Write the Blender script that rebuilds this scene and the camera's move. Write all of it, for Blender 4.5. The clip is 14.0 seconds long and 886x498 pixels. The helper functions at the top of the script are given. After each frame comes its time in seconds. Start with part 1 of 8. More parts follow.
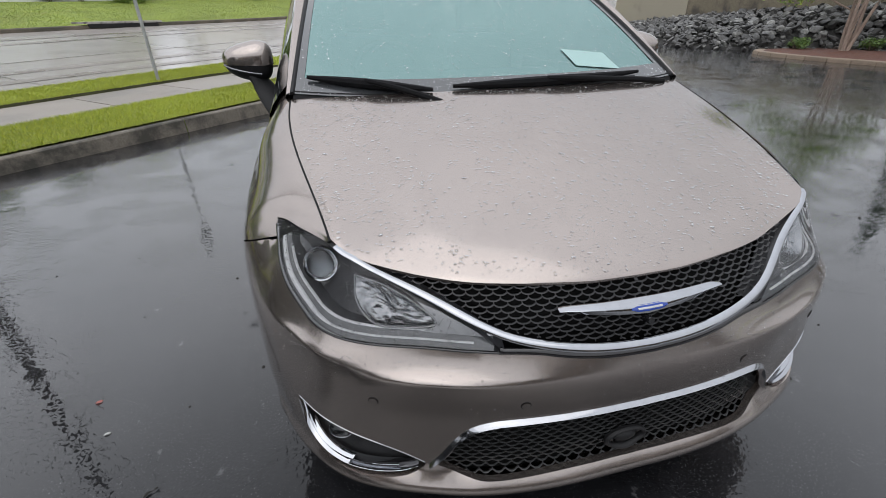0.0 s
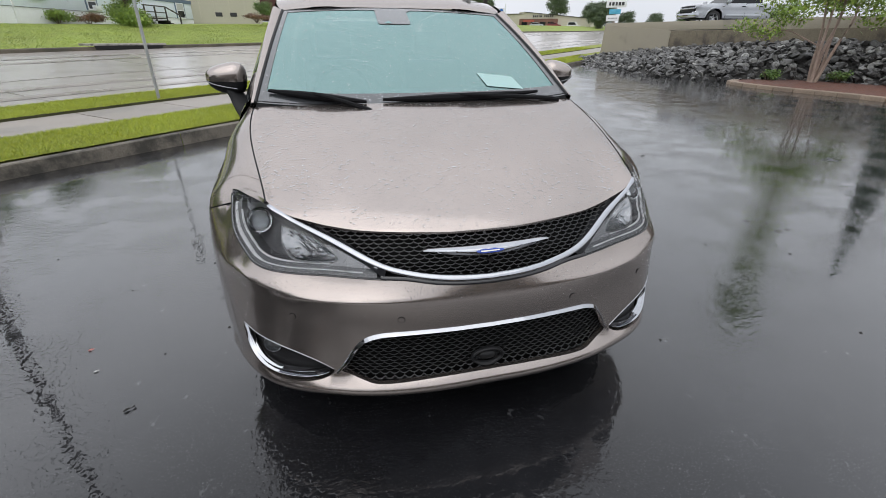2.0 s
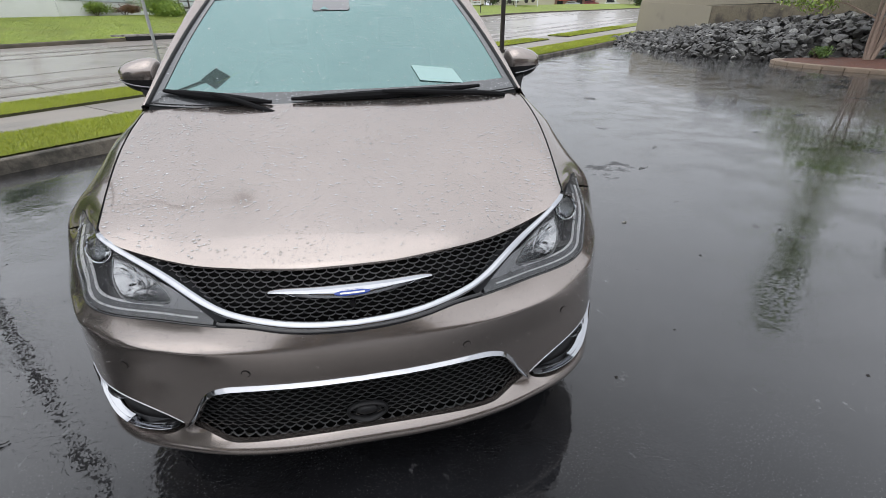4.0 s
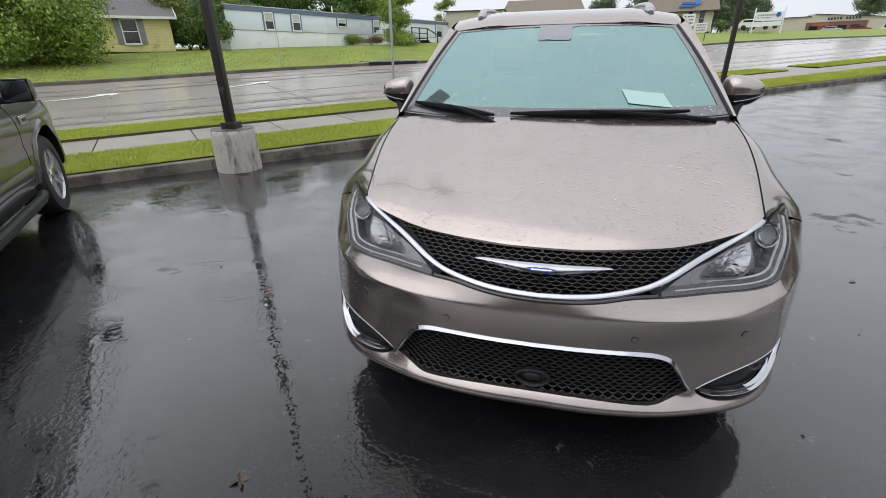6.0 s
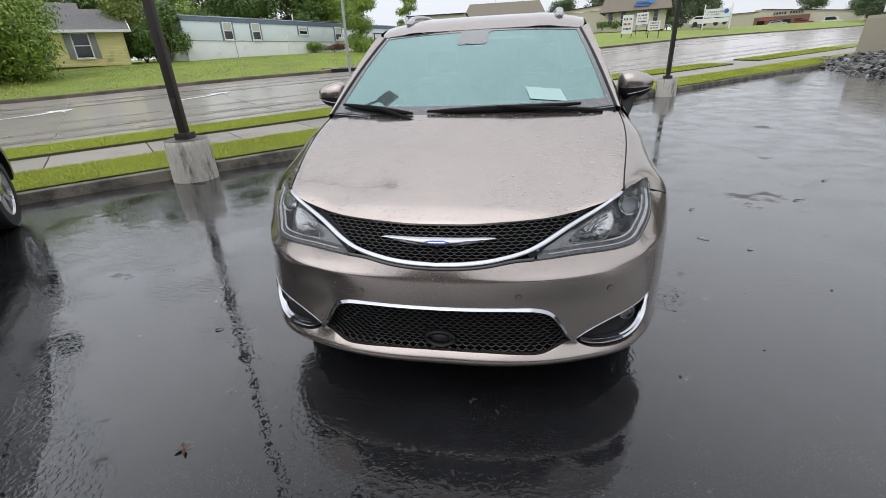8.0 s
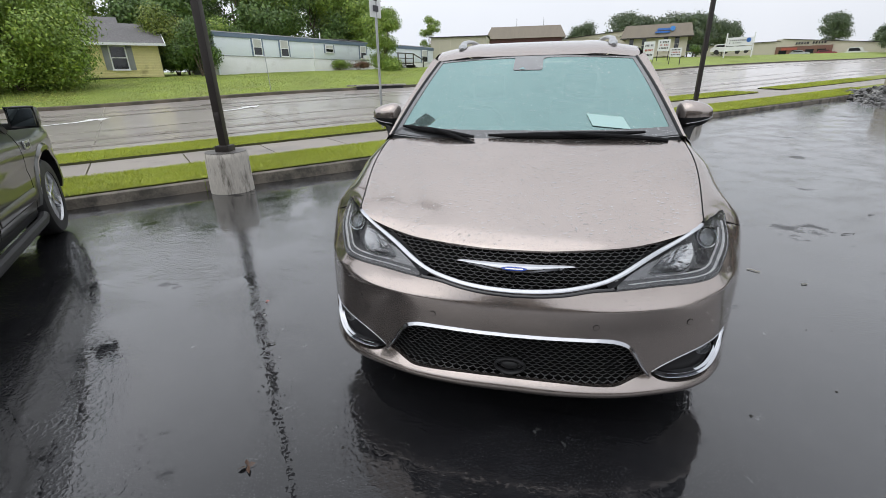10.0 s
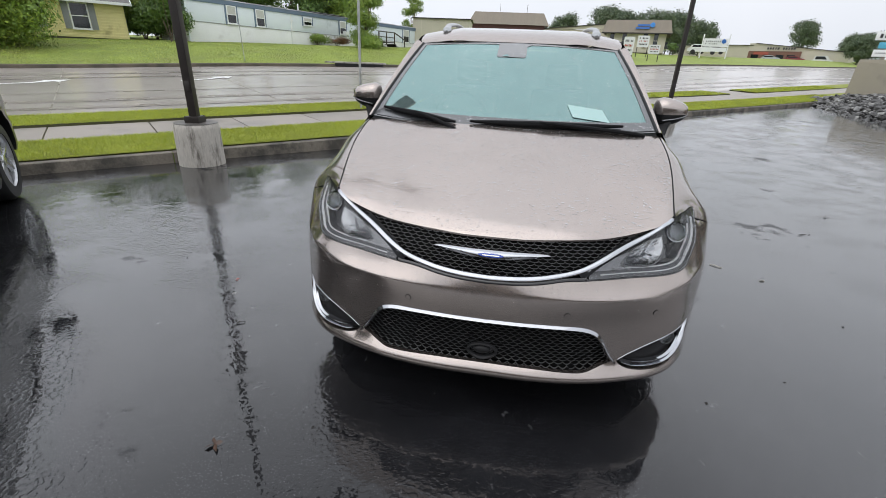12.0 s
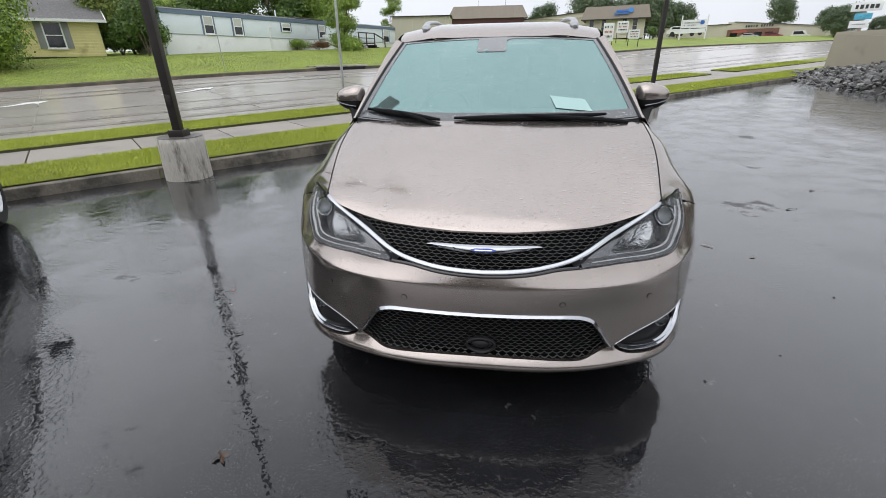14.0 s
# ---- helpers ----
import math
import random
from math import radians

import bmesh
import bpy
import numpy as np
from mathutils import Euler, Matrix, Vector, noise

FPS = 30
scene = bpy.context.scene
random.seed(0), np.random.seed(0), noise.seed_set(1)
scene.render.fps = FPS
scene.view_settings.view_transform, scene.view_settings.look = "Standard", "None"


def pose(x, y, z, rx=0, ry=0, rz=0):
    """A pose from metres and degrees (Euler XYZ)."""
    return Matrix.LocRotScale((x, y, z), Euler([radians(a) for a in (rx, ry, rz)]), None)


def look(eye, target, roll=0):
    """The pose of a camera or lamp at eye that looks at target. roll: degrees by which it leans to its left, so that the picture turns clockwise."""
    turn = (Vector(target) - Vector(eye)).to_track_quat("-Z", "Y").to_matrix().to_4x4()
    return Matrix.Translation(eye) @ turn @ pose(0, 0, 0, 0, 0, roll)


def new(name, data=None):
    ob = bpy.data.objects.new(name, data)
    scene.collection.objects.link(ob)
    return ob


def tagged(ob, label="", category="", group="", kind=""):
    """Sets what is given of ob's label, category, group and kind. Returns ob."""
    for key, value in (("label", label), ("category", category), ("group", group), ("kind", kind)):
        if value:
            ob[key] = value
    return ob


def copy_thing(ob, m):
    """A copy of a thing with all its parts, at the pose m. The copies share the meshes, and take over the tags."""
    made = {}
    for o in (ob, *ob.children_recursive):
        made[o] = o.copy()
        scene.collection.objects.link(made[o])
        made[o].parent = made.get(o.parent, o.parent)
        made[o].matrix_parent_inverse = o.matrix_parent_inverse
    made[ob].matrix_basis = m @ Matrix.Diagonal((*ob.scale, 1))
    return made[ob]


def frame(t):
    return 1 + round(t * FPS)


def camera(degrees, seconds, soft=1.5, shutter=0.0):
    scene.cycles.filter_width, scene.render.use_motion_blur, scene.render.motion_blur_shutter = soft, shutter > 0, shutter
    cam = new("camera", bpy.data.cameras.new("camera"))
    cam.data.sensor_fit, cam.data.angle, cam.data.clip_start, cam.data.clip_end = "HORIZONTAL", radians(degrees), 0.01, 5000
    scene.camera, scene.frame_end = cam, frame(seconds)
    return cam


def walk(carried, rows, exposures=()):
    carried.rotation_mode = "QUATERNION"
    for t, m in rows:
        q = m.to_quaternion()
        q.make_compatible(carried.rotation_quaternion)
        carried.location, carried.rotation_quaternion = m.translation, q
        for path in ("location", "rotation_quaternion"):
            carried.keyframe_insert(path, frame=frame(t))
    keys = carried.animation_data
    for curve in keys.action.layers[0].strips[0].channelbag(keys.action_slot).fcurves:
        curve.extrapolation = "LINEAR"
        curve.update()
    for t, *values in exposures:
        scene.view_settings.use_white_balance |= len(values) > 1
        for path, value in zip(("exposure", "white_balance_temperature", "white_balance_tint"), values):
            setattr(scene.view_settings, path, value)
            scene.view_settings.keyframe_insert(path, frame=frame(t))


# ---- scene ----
cam = camera(90.8, 14.0, 0.8)
PATH = [
    (0, (-0.711, -0.767, 1.447), (-0.288, 0.938, 0.49), -0.7),
    (0.5, (-0.78, -0.892, 1.462), (-0.537, 0.86, 0.529), 2.6),
    (1, (-0.826, -1.075, 1.472), (-0.587, 0.69, 0.564), 1.4),
    (1.5, (-0.737, -1.191, 1.478), (-0.407, 0.575, 0.598), 0.1),
    (2, (-0.505, -1.329, 1.463), (-0.056, 0.417, 0.596), 0.3),
    (2.2, (-0.429, -1.363, 1.47), (0.078, 0.366, 0.601), -1.0),
    (4.3, (0.17, -1.09, 1.478), (0.353, 0.671, 0.547), -1.4),
    (4.5, (0.216, -1.084, 1.467), (0.159, 0.686, 0.537), -2.2),
    (5, (0.22, -1.117, 1.467), (-0.191, 0.621, 0.567), -4.0),
    (5.5, (0.133, -1.224, 1.471), (-0.331, 0.524, 0.617), -2.8),
    (6, (-0.001, -1.413, 1.477), (-0.444, 0.359, 0.661), -1.0),
    (6.5, (-0.023, -1.496, 1.496), (-0.436, 0.294, 0.706), 0.4),
    (7, (0.109, -1.545, 1.494), (-0.223, 0.275, 0.735), 0.0),
    (7.5, (0.284, -1.602, 1.479), (0.016, 0.222, 0.703), -0.9),
    (8, (0.325, -1.612, 1.474), (-0.016, 0.187, 0.669), -2.8),
    (8.5, (0.283, -1.611, 1.486), (-0.148, 0.174, 0.693), -3.7),
    (9, (0.19, -1.62, 1.497), (-0.24, 0.182, 0.744), -3.4),
    (11.3, (0.025, -1.655, 1.511), (-0.282, 0.178, 0.774), 3.4),
    (11.5, (0.026, -1.656, 1.51), (-0.268, 0.172, 0.753), 3.8),
    (12, (0.05, -1.648, 1.507), (-0.225, 0.167, 0.714), 2.5),
    (12.5, (0.069, -1.656, 1.507), (-0.163, 0.161, 0.703), 0.7),
    (13, (0.062, -1.658, 1.508), (-0.112, 0.165, 0.704), -0.0),
    (13.5, (0.055, -1.656, 1.509), (-0.145, 0.165, 0.706), -0.5),
    (14, (0.059, -1.657, 1.513), (-0.19, 0.157, 0.71), -1.0),
]
walk(cam, [(t, look(eye, target, roll)) for t, eye, target, roll in PATH], [(0, 0.11), (0.5, 0.0), (1.0, 0.09), (2.0, 0.18), (4.5, 0.20), (7.0, 0.21), (9.0, 0.20), (11.5, 0.23), (14.0, 0.25)])

# ---- light: an overcast, wet morning ----
world = bpy.data.worlds.new("overcast_sky")
scene.world = world
world.use_nodes = True
wn, wl = world.node_tree.nodes, world.node_tree.links
wn.clear()
sky = wn.new("ShaderNodeTexSky")
sky.sky_type, sky.sun_disc = "NISHITA", False
sky.sun_elevation, sky.sun_rotation = radians(52), radians(200)
sky.dust_density, sky.air_density = 4.0, 1.0
grey = wn.new("ShaderNodeHueSaturation")
grey.inputs["Saturation"].default_value = 0.10
wl.new(sky.outputs[0], grey.inputs["Color"])
lift = wn.new("ShaderNodeVectorMath")
lift.operation = "SCALE"
lift.inputs["Scale"].default_value = 0.085
wl.new(grey.outputs[0], lift.inputs[0])
coord = wn.new("ShaderNodeTexCoord")
cloud = wn.new("ShaderNodeTexNoise")
cloud.inputs["Scale"].default_value, cloud.inputs["Detail"].default_value = 2.2, 5
wl.new(coord.outputs["Generated"], cloud.inputs["Vector"])
ramp = wn.new("ShaderNodeValToRGB")
ramp.color_ramp.elements[0].position, ramp.color_ramp.elements[1].position = 0.3, 0.75
ramp.color_ramp.elements[0].color, ramp.color_ramp.elements[1].color = (0.80, 0.84, 0.915, 1), (0.925, 0.95, 1.015, 1)
wl.new(cloud.outputs["Fac"], ramp.inputs[0])
blend = wn.new("ShaderNodeMix")
blend.data_type = "RGBA"
blend.inputs[0].default_value = 0.88
wl.new(lift.outputs[0], blend.inputs[6])
wl.new(ramp.outputs[0], blend.inputs[7])
back = wn.new("ShaderNodeBackground")
wl.new(blend.outputs[2], back.inputs["Color"])
# an overcast sky is up to three times brighter overhead than at the horizon
height = wn.new("ShaderNodeSeparateXYZ")
wl.new(coord.outputs["Generated"], height.inputs[0])
dome = wn.new("ShaderNodeMapRange")
dome.inputs["From Min"].default_value, dome.inputs["From Max"].default_value = 0.0, 1.0
dome.inputs["To Min"].default_value, dome.inputs["To Max"].default_value = 0.93, 1.46
wl.new(height.outputs["Z"], dome.inputs["Value"])
# the cloud is thinner towards the west
west = wn.new("ShaderNodeMath")
west.operation = "MULTIPLY_ADD"
west.inputs[1].default_value = -0.11
wl.new(height.outputs["X"], west.inputs[0])
wl.new(dome.outputs[0], west.inputs[2])
wl.new(west.outputs[0], back.inputs["Strength"])
wl.new(back.outputs[0], wn.new("ShaderNodeOutputWorld").inputs["Surface"])

sun = new("sun", bpy.data.lights.new("sun", "SUN"))
sun.data.energy, sun.data.angle, sun.data.color = 0.6, radians(80), (1.0, 0.975, 0.945)
sun.matrix_world = look((-6, -9, 20), (0, 0, 0))

# ---- materials ----
def ramp_node(nt, fac, stops):
    r = nt.nodes.new("ShaderNodeValToRGB")
    e = r.color_ramp.elements
    while len(e) < len(stops):
        e.new(0.5)
    for k, (p, c) in zip(e, stops):
        k.position = p
        k.color = (*c, 1) if len(c) == 3 else c
    nt.links.new(fac, r.inputs[0])
    return r.outputs["Color"]


def noise_node(nt, scale, detail=4.0, rough=0.55, vec=None, stretch=None):
    n = nt.nodes.new("ShaderNodeTexNoise")
    n.inputs["Scale"].default_value, n.inputs["Detail"].default_value, n.inputs["Roughness"].default_value = scale, detail, rough
    if vec is None:
        vec = nt.nodes.new("ShaderNodeTexCoord").outputs["Object"]
    if stretch:
        m = nt.nodes.new("ShaderNodeMapping")
        m.inputs["Scale"].default_value = stretch
        nt.links.new(vec, m.inputs["Vector"])
        vec = m.outputs["Vector"]
    nt.links.new(vec, n.inputs["Vector"])
    return n.outputs["Fac"]


def mix_node(nt, fac, a, b, mode="MIX"):
    m = nt.nodes.new("ShaderNodeMix")
    m.data_type, m.blend_type = "RGBA", mode
    for i, v in ((0, fac), (6, a), (7, b)):
        if hasattr(v, "is_linked"):
            nt.links.new(v, m.inputs[i])
        else:
            m.inputs[i].default_value = v if i == 0 else (*v, 1)
    return m.outputs[2]


def scaled(c, k):
    return tuple(min(1.0, v * k) for v in c)


def surface(name, color, rough=0.6, metal=0.0, var=0.25, grain=30.0, patch=2.0, bump=0.0, bump_scale=None, coat=0.0,
            coat_rough=0.05, random_value=0.0, spec=0.5, stain=None, stain_scale=1.2, stain_at=0.6, wet=0.0, stretch=None):
    """A principled surface whose colour and gloss vary at a fine and a coarse scale."""
    m = bpy.data.materials.new(name)
    m.use_nodes = True
    nt = m.node_tree
    b = nt.nodes["Principled BSDF"]
    fine, coarse = noise_node(nt, grain, 5, 0.6, stretch=stretch), noise_node(nt, patch, 4, 0.55, stretch=stretch)
    c1 = ramp_node(nt, fine, [(0.25, scaled(color, 1 - var)), (0.75, scaled(color, 1 + var))])
    c2 = ramp_node(nt, coarse, [(0.3, (1 - var,) * 3), (0.7, (1.0,) * 3)])
    col = mix_node(nt, 0.8, c1, c2, "MULTIPLY")
    if stain:
        s = ramp_node(nt, noise_node(nt, stain_scale, 6, 0.65, stretch=stretch), [(stain_at - 0.08, (0, 0, 0)), (stain_at + 0.08, (1, 1, 1))])
        col = mix_node(nt, s, col, stain)
    if random_value:
        info = nt.nodes.new("ShaderNodeObjectInfo")
        col = mix_node(nt, 1.0, col, ramp_node(nt, info.outputs["Random"], [(0, (1 - random_value,) * 3), (1, (1, 1, 1))]), "MULTIPLY")
    nt.links.new(col, b.inputs["Base Color"])
    r = ramp_node(nt, coarse, [(0.25, (max(0.02, rough * (1 - wet) - 0.08),) * 3), (0.75, (min(1, rough + 0.08),) * 3)])
    nt.links.new(r, b.inputs["Roughness"])
    b.inputs["Metallic"].default_value = metal
    b.inputs["Specular IOR Level"].default_value = spec
    b.inputs["Coat Weight"].default_value, b.inputs["Coat Roughness"].default_value = coat, coat_rough
    if bump:
        bn = nt.nodes.new("ShaderNodeBump")
        bn.inputs["Strength"].default_value, bn.inputs["Distance"].default_value = 0.7, bump
        nt.links.new(noise_node(nt, bump_scale or grain, 6, 0.6, stretch=stretch), bn.inputs["Height"])
        nt.links.new(bn.outputs[0], b.inputs["Normal"])
    return m


def math_node(nt, op, a, b):
    m = nt.nodes.new("ShaderNodeMath")
    m.operation = op
    for i, v in ((0, a), (1, b)):
        if hasattr(v, "is_linked"):
            nt.links.new(v, m.inputs[i])
        else:
            m.inputs[i].default_value = v
    return m.outputs[0]


def asphalt_wet():
    """Sealed black asphalt under rain: a mirror of water lies over it, pricked by the highest stones and broken by bare rough patches."""
    m = bpy.data.materials.new("wet_asphalt")
    m.use_nodes = True
    nt = m.node_tree
    b = nt.nodes["Principled BSDF"]
    where = nt.nodes.new("ShaderNodeTexCoord").outputs["Object"]
    base = ramp_node(nt, noise_node(nt, 1.3, 7, 0.65, where), [(0.30, (0.0040, 0.0042, 0.0050)), (0.70, (0.0125, 0.0128, 0.0148))])
    grit = ramp_node(nt, noise_node(nt, 150, 2, 0.6, where), [(0.63, (0, 0, 0)), (0.72, (0.8, 0.8, 0.8))])
    grit = mix_node(nt, 1.0, grit, ramp_node(nt, noise_node(nt, 4, 5, 0.6, where), [(0.40, (0.1, 0.1, 0.1)), (0.62, (1, 1, 1))]), "MULTIPLY")
    base = mix_node(nt, grit, base, (0.22, 0.22, 0.225))
    # pale scuffs left by tyres and ploughs
    scuff = ramp_node(nt, noise_node(nt, 11, 5, 0.72, where, (1.0, 0.55, 1.0)), [(0.64, (0, 0, 0)), (0.74, (0.75, 0.75, 0.75))])
    base = mix_node(nt, scuff, base, (0.13, 0.13, 0.135))
    nt.links.new(base, b.inputs["Base Color"])
    b.inputs["Roughness"].default_value = 0.5
    b.inputs["IOR"].default_value = 1.5
    b.inputs["Specular IOR Level"].default_value = 0.06
    bn = nt.nodes.new("ShaderNodeBump")
    bn.inputs["Strength"].default_value, bn.inputs["Distance"].default_value = 1.0, 0.0022
    nt.links.new(noise_node(nt, 80, 3, 0.6, where), bn.inputs["Height"])
    nt.links.new(bn.outputs[0], b.inputs["Normal"])
    # bare patches, most of them along the kerb, where the water drains off
    to_kerb = nt.nodes.new("ShaderNodeVectorMath")
    to_kerb.operation = "DOT_PRODUCT"
    to_kerb.inputs[1].default_value = (-0.724, 0.690, 0)
    nt.links.new(where, to_kerb.inputs[0])
    drained = nt.nodes.new("ShaderNodeMapRange")
    drained.inputs["From Min"].default_value, drained.inputs["From Max"].default_value = 4.7, 6.0
    drained.inputs["To Min"].default_value, drained.inputs["To Max"].default_value = 0.0, 0.045
    nt.links.new(to_kerb.outputs["Value"], drained.inputs["Value"])
    pool = math_node(nt, "SUBTRACT", noise_node(nt, 1.1, 8, 0.66, where, (0.8, 1.0, 1.0)), drained.outputs[0])
    film = ramp_node(nt, pool, [(0.335, (0.36, 0.36, 0.36)), (0.375, (1, 1, 1))])
    slant = nt.nodes.new("ShaderNodeLayerWeight")
    slant.inputs["Blend"].default_value = 0.5
    gloss = ramp_node(nt, slant.outputs["Facing"], [(0.15, (0.13, 0.13, 0.13)), (0.30, (0.36, 0.36, 0.36)), (0.45, (0.68, 0.68, 0.68)), (0.66, (1, 1, 1))])
    nt.links.new(mix_node(nt, 1.0, film, gloss, "MULTIPLY"), b.inputs["Coat Weight"])
    b.inputs["Coat IOR"].default_value = 2.45
    nt.links.new(ramp_node(nt, pool, [(0.33, (0.20, 0.20, 0.20)), (0.40, (0.012, 0.012, 0.012))]), b.inputs["Coat Roughness"])
    # its relief: a slow swell, and stones that prick through where the film is thin
    stones = ramp_node(nt, noise_node(nt, 44, 2, 0.45, where), [(0.47, (0, 0, 0)), (0.62, (1, 1, 1))])
    thin = ramp_node(nt, noise_node(nt, 1.9, 5, 0.6, where), [(0.40, (1, 1, 1)), (0.60, (0.06, 0.06, 0.06))])
    swell = math_node(nt, "MULTIPLY", noise_node(nt, 5, 2, 0.5, where), 0.0012)
    gust = ramp_node(nt, noise_node(nt, 0.9, 3, 0.5, where), [(0.42, (0.10, 0.10, 0.10)), (0.62, (1, 1, 1))])
    wavelet = math_node(nt, "MULTIPLY", math_node(nt, "MULTIPLY", noise_node(nt, 17, 2, 0.5, where), gust), 0.0014)
    swell = math_node(nt, "ADD", swell, wavelet)
    prick = math_node(nt, "MULTIPLY", math_node(nt, "MULTIPLY", stones, thin), 0.0009)
    rb = nt.nodes.new("ShaderNodeBump")
    rb.inputs["Strength"].default_value, rb.inputs["Distance"].default_value = 1.0, 1.0
    nt.links.new(math_node(nt, "ADD", swell, prick), rb.inputs["Height"])
    nt.links.new(rb.outputs[0], b.inputs["Coat Normal"])
    return m


def glass_mat(name, color=(0.9, 0.95, 0.95), rough=0.0, thin=True):
    m = bpy.data.materials.new(name)
    m.use_nodes = True
    b = m.node_tree.nodes["Principled BSDF"]
    b.inputs["Base Color"].default_value = (*color, 1)
    b.inputs["Transmission Weight"].default_value = 1.0
    b.inputs["Roughness"].default_value = rough
    b.inputs["IOR"].default_value = 1.45
    return m


def clear_cover(name, tint=0.96, gloss=0.9, blend=0.12):
    """Clear stuff too thin to bend light visibly: see-through, with a gloss that grows towards the edge."""
    m = bpy.data.materials.new(name)
    m.use_nodes = True
    nt = m.node_tree
    nt.nodes.clear()
    tr, gl, mx = nt.nodes.new("ShaderNodeBsdfTransparent"), nt.nodes.new("ShaderNodeBsdfGlossy"), nt.nodes.new("ShaderNodeMixShader")
    tr.inputs["Color"].default_value = (tint, tint, tint, 1)
    gl.inputs["Color"].default_value = (gloss, gloss, gloss, 1)
    gl.inputs["Roughness"].default_value = 0.03
    lw = nt.nodes.new("ShaderNodeLayerWeight")
    lw.inputs["Blend"].default_value = blend
    nt.links.new(lw.outputs["Fresnel"], mx.inputs[0])
    nt.links.new(tr.outputs[0], mx.inputs[1])
    nt.links.new(gl.outputs[0], mx.inputs[2])
    nt.links.new(mx.outputs[0], nt.nodes.new("ShaderNodeOutputMaterial").inputs["Surface"])
    return m


def leaf_mat(name, color, var=0.5):
    m = bpy.data.materials.new(name)
    m.use_nodes = True
    nt = m.node_tree
    b = nt.nodes["Principled BSDF"]
    geo = nt.nodes.new("ShaderNodeNewGeometry")
    col = ramp_node(nt, geo.outputs["Random Per Island"], [(0, scaled(color, 1 - var)), (0.6, color), (1, scaled((color[0] * 1.25, color[1], color[2]), 1 + var))])
    big = ramp_node(nt, noise_node(nt, 0.5, 3), [(0.3, (0.7, 0.7, 0.7)), (0.7, (1, 1, 1))])
    nt.links.new(mix_node(nt, 1.0, col, big, "MULTIPLY"), b.inputs["Base Color"])
    b.inputs["Roughness"].default_value = 0.45
    b.inputs["Transmission Weight"].default_value = 0.0
    b.inputs["Subsurface Weight"].default_value = 0.0
    return m


ASPHALT = asphalt_wet()
CONCRETE = surface("weathered_concrete", (0.44, 0.41, 0.37), 0.75, var=0.28, grain=45, patch=3.5, bump=0.006, bump_scale=60, stain=(0.13, 0.12, 0.11), stain_scale=4.0, stain_at=0.56)
PLINTH_CONCRETE = surface("pale_streaked_concrete", (0.50, 0.47, 0.42), 0.7, var=0.16, grain=50, patch=5, bump=0.005, bump_scale=45, stain=(0.15, 0.135, 0.115), stain_scale=9.0, stain_at=0.60, stretch=(1.0, 1.0, 0.22))
KERB_CONCRETE = surface("dirty_kerb_concrete", (0.21, 0.185, 0.15), 0.7, var=0.25, grain=40, patch=1.5, bump=0.006, bump_scale=35, stain=(0.06, 0.055, 0.045), stain_scale=2.2, stain_at=0.52, random_value=0.15)
WALK_CONCRETE = surface("damp_pavement_concrete", (0.30, 0.265, 0.23), 0.45, var=0.14, grain=60, patch=0.9, bump=0.002, stain=(0.20, 0.185, 0.165), stain_scale=1.0, stain_at=0.6, random_value=0.12)
ROAD_CONCRETE = surface("wet_road_concrete", (0.42, 0.38, 0.345), 0.45, spec=0.4, coat=0.75, coat_rough=0.13, var=0.16, grain=35, patch=0.25, bump=0.002, stain=(0.28, 0.25, 0.23), stain_scale=0.4, stain_at=0.6, stretch=(1, 1, 1))
ROAD_TRACK = surface("wet_tyre_track", (0.28, 0.245, 0.22), 0.28, var=0.25, grain=12, patch=0.5)
FAR_KERB = surface("mossy_dark_kerb_concrete", (0.13, 0.105, 0.075), 0.75, var=0.4, grain=20, patch=0.5, bump=0.006, stain=(0.05, 0.045, 0.03), stain_scale=0.9, stain_at=0.5)
ROAD_PAINT = surface("worn_white_paint", (0.72, 0.72, 0.70), 0.5, var=0.15, grain=25, patch=1.0)
WALL_CONCRETE = surface("tan_cast_concrete", (0.36, 0.325, 0.255), 0.8, var=0.10, grain=25, patch=0.6, bump=0.002, stain=(0.25, 0.23, 0.19), stain_scale=0.5, stain_at=0.62)
WALL_ROUGH = surface("rough_stained_concrete", (0.20, 0.17, 0.12), 0.85, var=0.3, grain=18, patch=0.9, bump=0.01, bump_scale=14, stain=(0.07, 0.06, 0.05), stain_scale=1.0, stain_at=0.55)
LAWN = surface("lawn_grass", (0.25, 0.32, 0.055), 0.8, var=0.32, grain=7, patch=0.5, bump=0.06, bump_scale=11, stain=(0.20, 0.21, 0.05), stain_scale=0.35, stain_at=0.62)
SOIL = surface("grassy_soil", (0.24, 0.27, 0.04), 0.9, var=0.35, grain=25, patch=1.0, bump=0.01)
# dark earth, with the shade under the overhanging grass in its colour
TURF_EDGE = surface("dark_turf_edge_soil_and_shade", (0.045, 0.045, 0.014), 0.9, var=0.45, grain=40, patch=4, bump=0.01)
MULCH = surface("red_bark_mulch", (0.14, 0.055, 0.035), 0.7, var=0.5, grain=30, patch=3, bump=0.02, bump_scale=25)
BRONZE = surface("dark_bronze_paint", (0.024, 0.019, 0.017), 0.45, var=0.15, grain=20, patch=1.0)
GALVANISED = surface("galvanised_steel", (0.42, 0.43, 0.44), 0.45, metal=0.7, var=0.15, grain=20)
LEAF = leaf_mat("green_leaves", (0.23, 0.36, 0.058), 0.35)
LEAF_DARK = leaf_mat("dark_green_leaves", (0.115, 0.21, 0.046), 0.35)
LEAF_LIGHT = leaf_mat("yellow_green_leaves", (0.18, 0.25, 0.04), 0.35)
LEAF_CYPRESS = leaf_mat("cypress_sprays", (0.03, 0.075, 0.025))
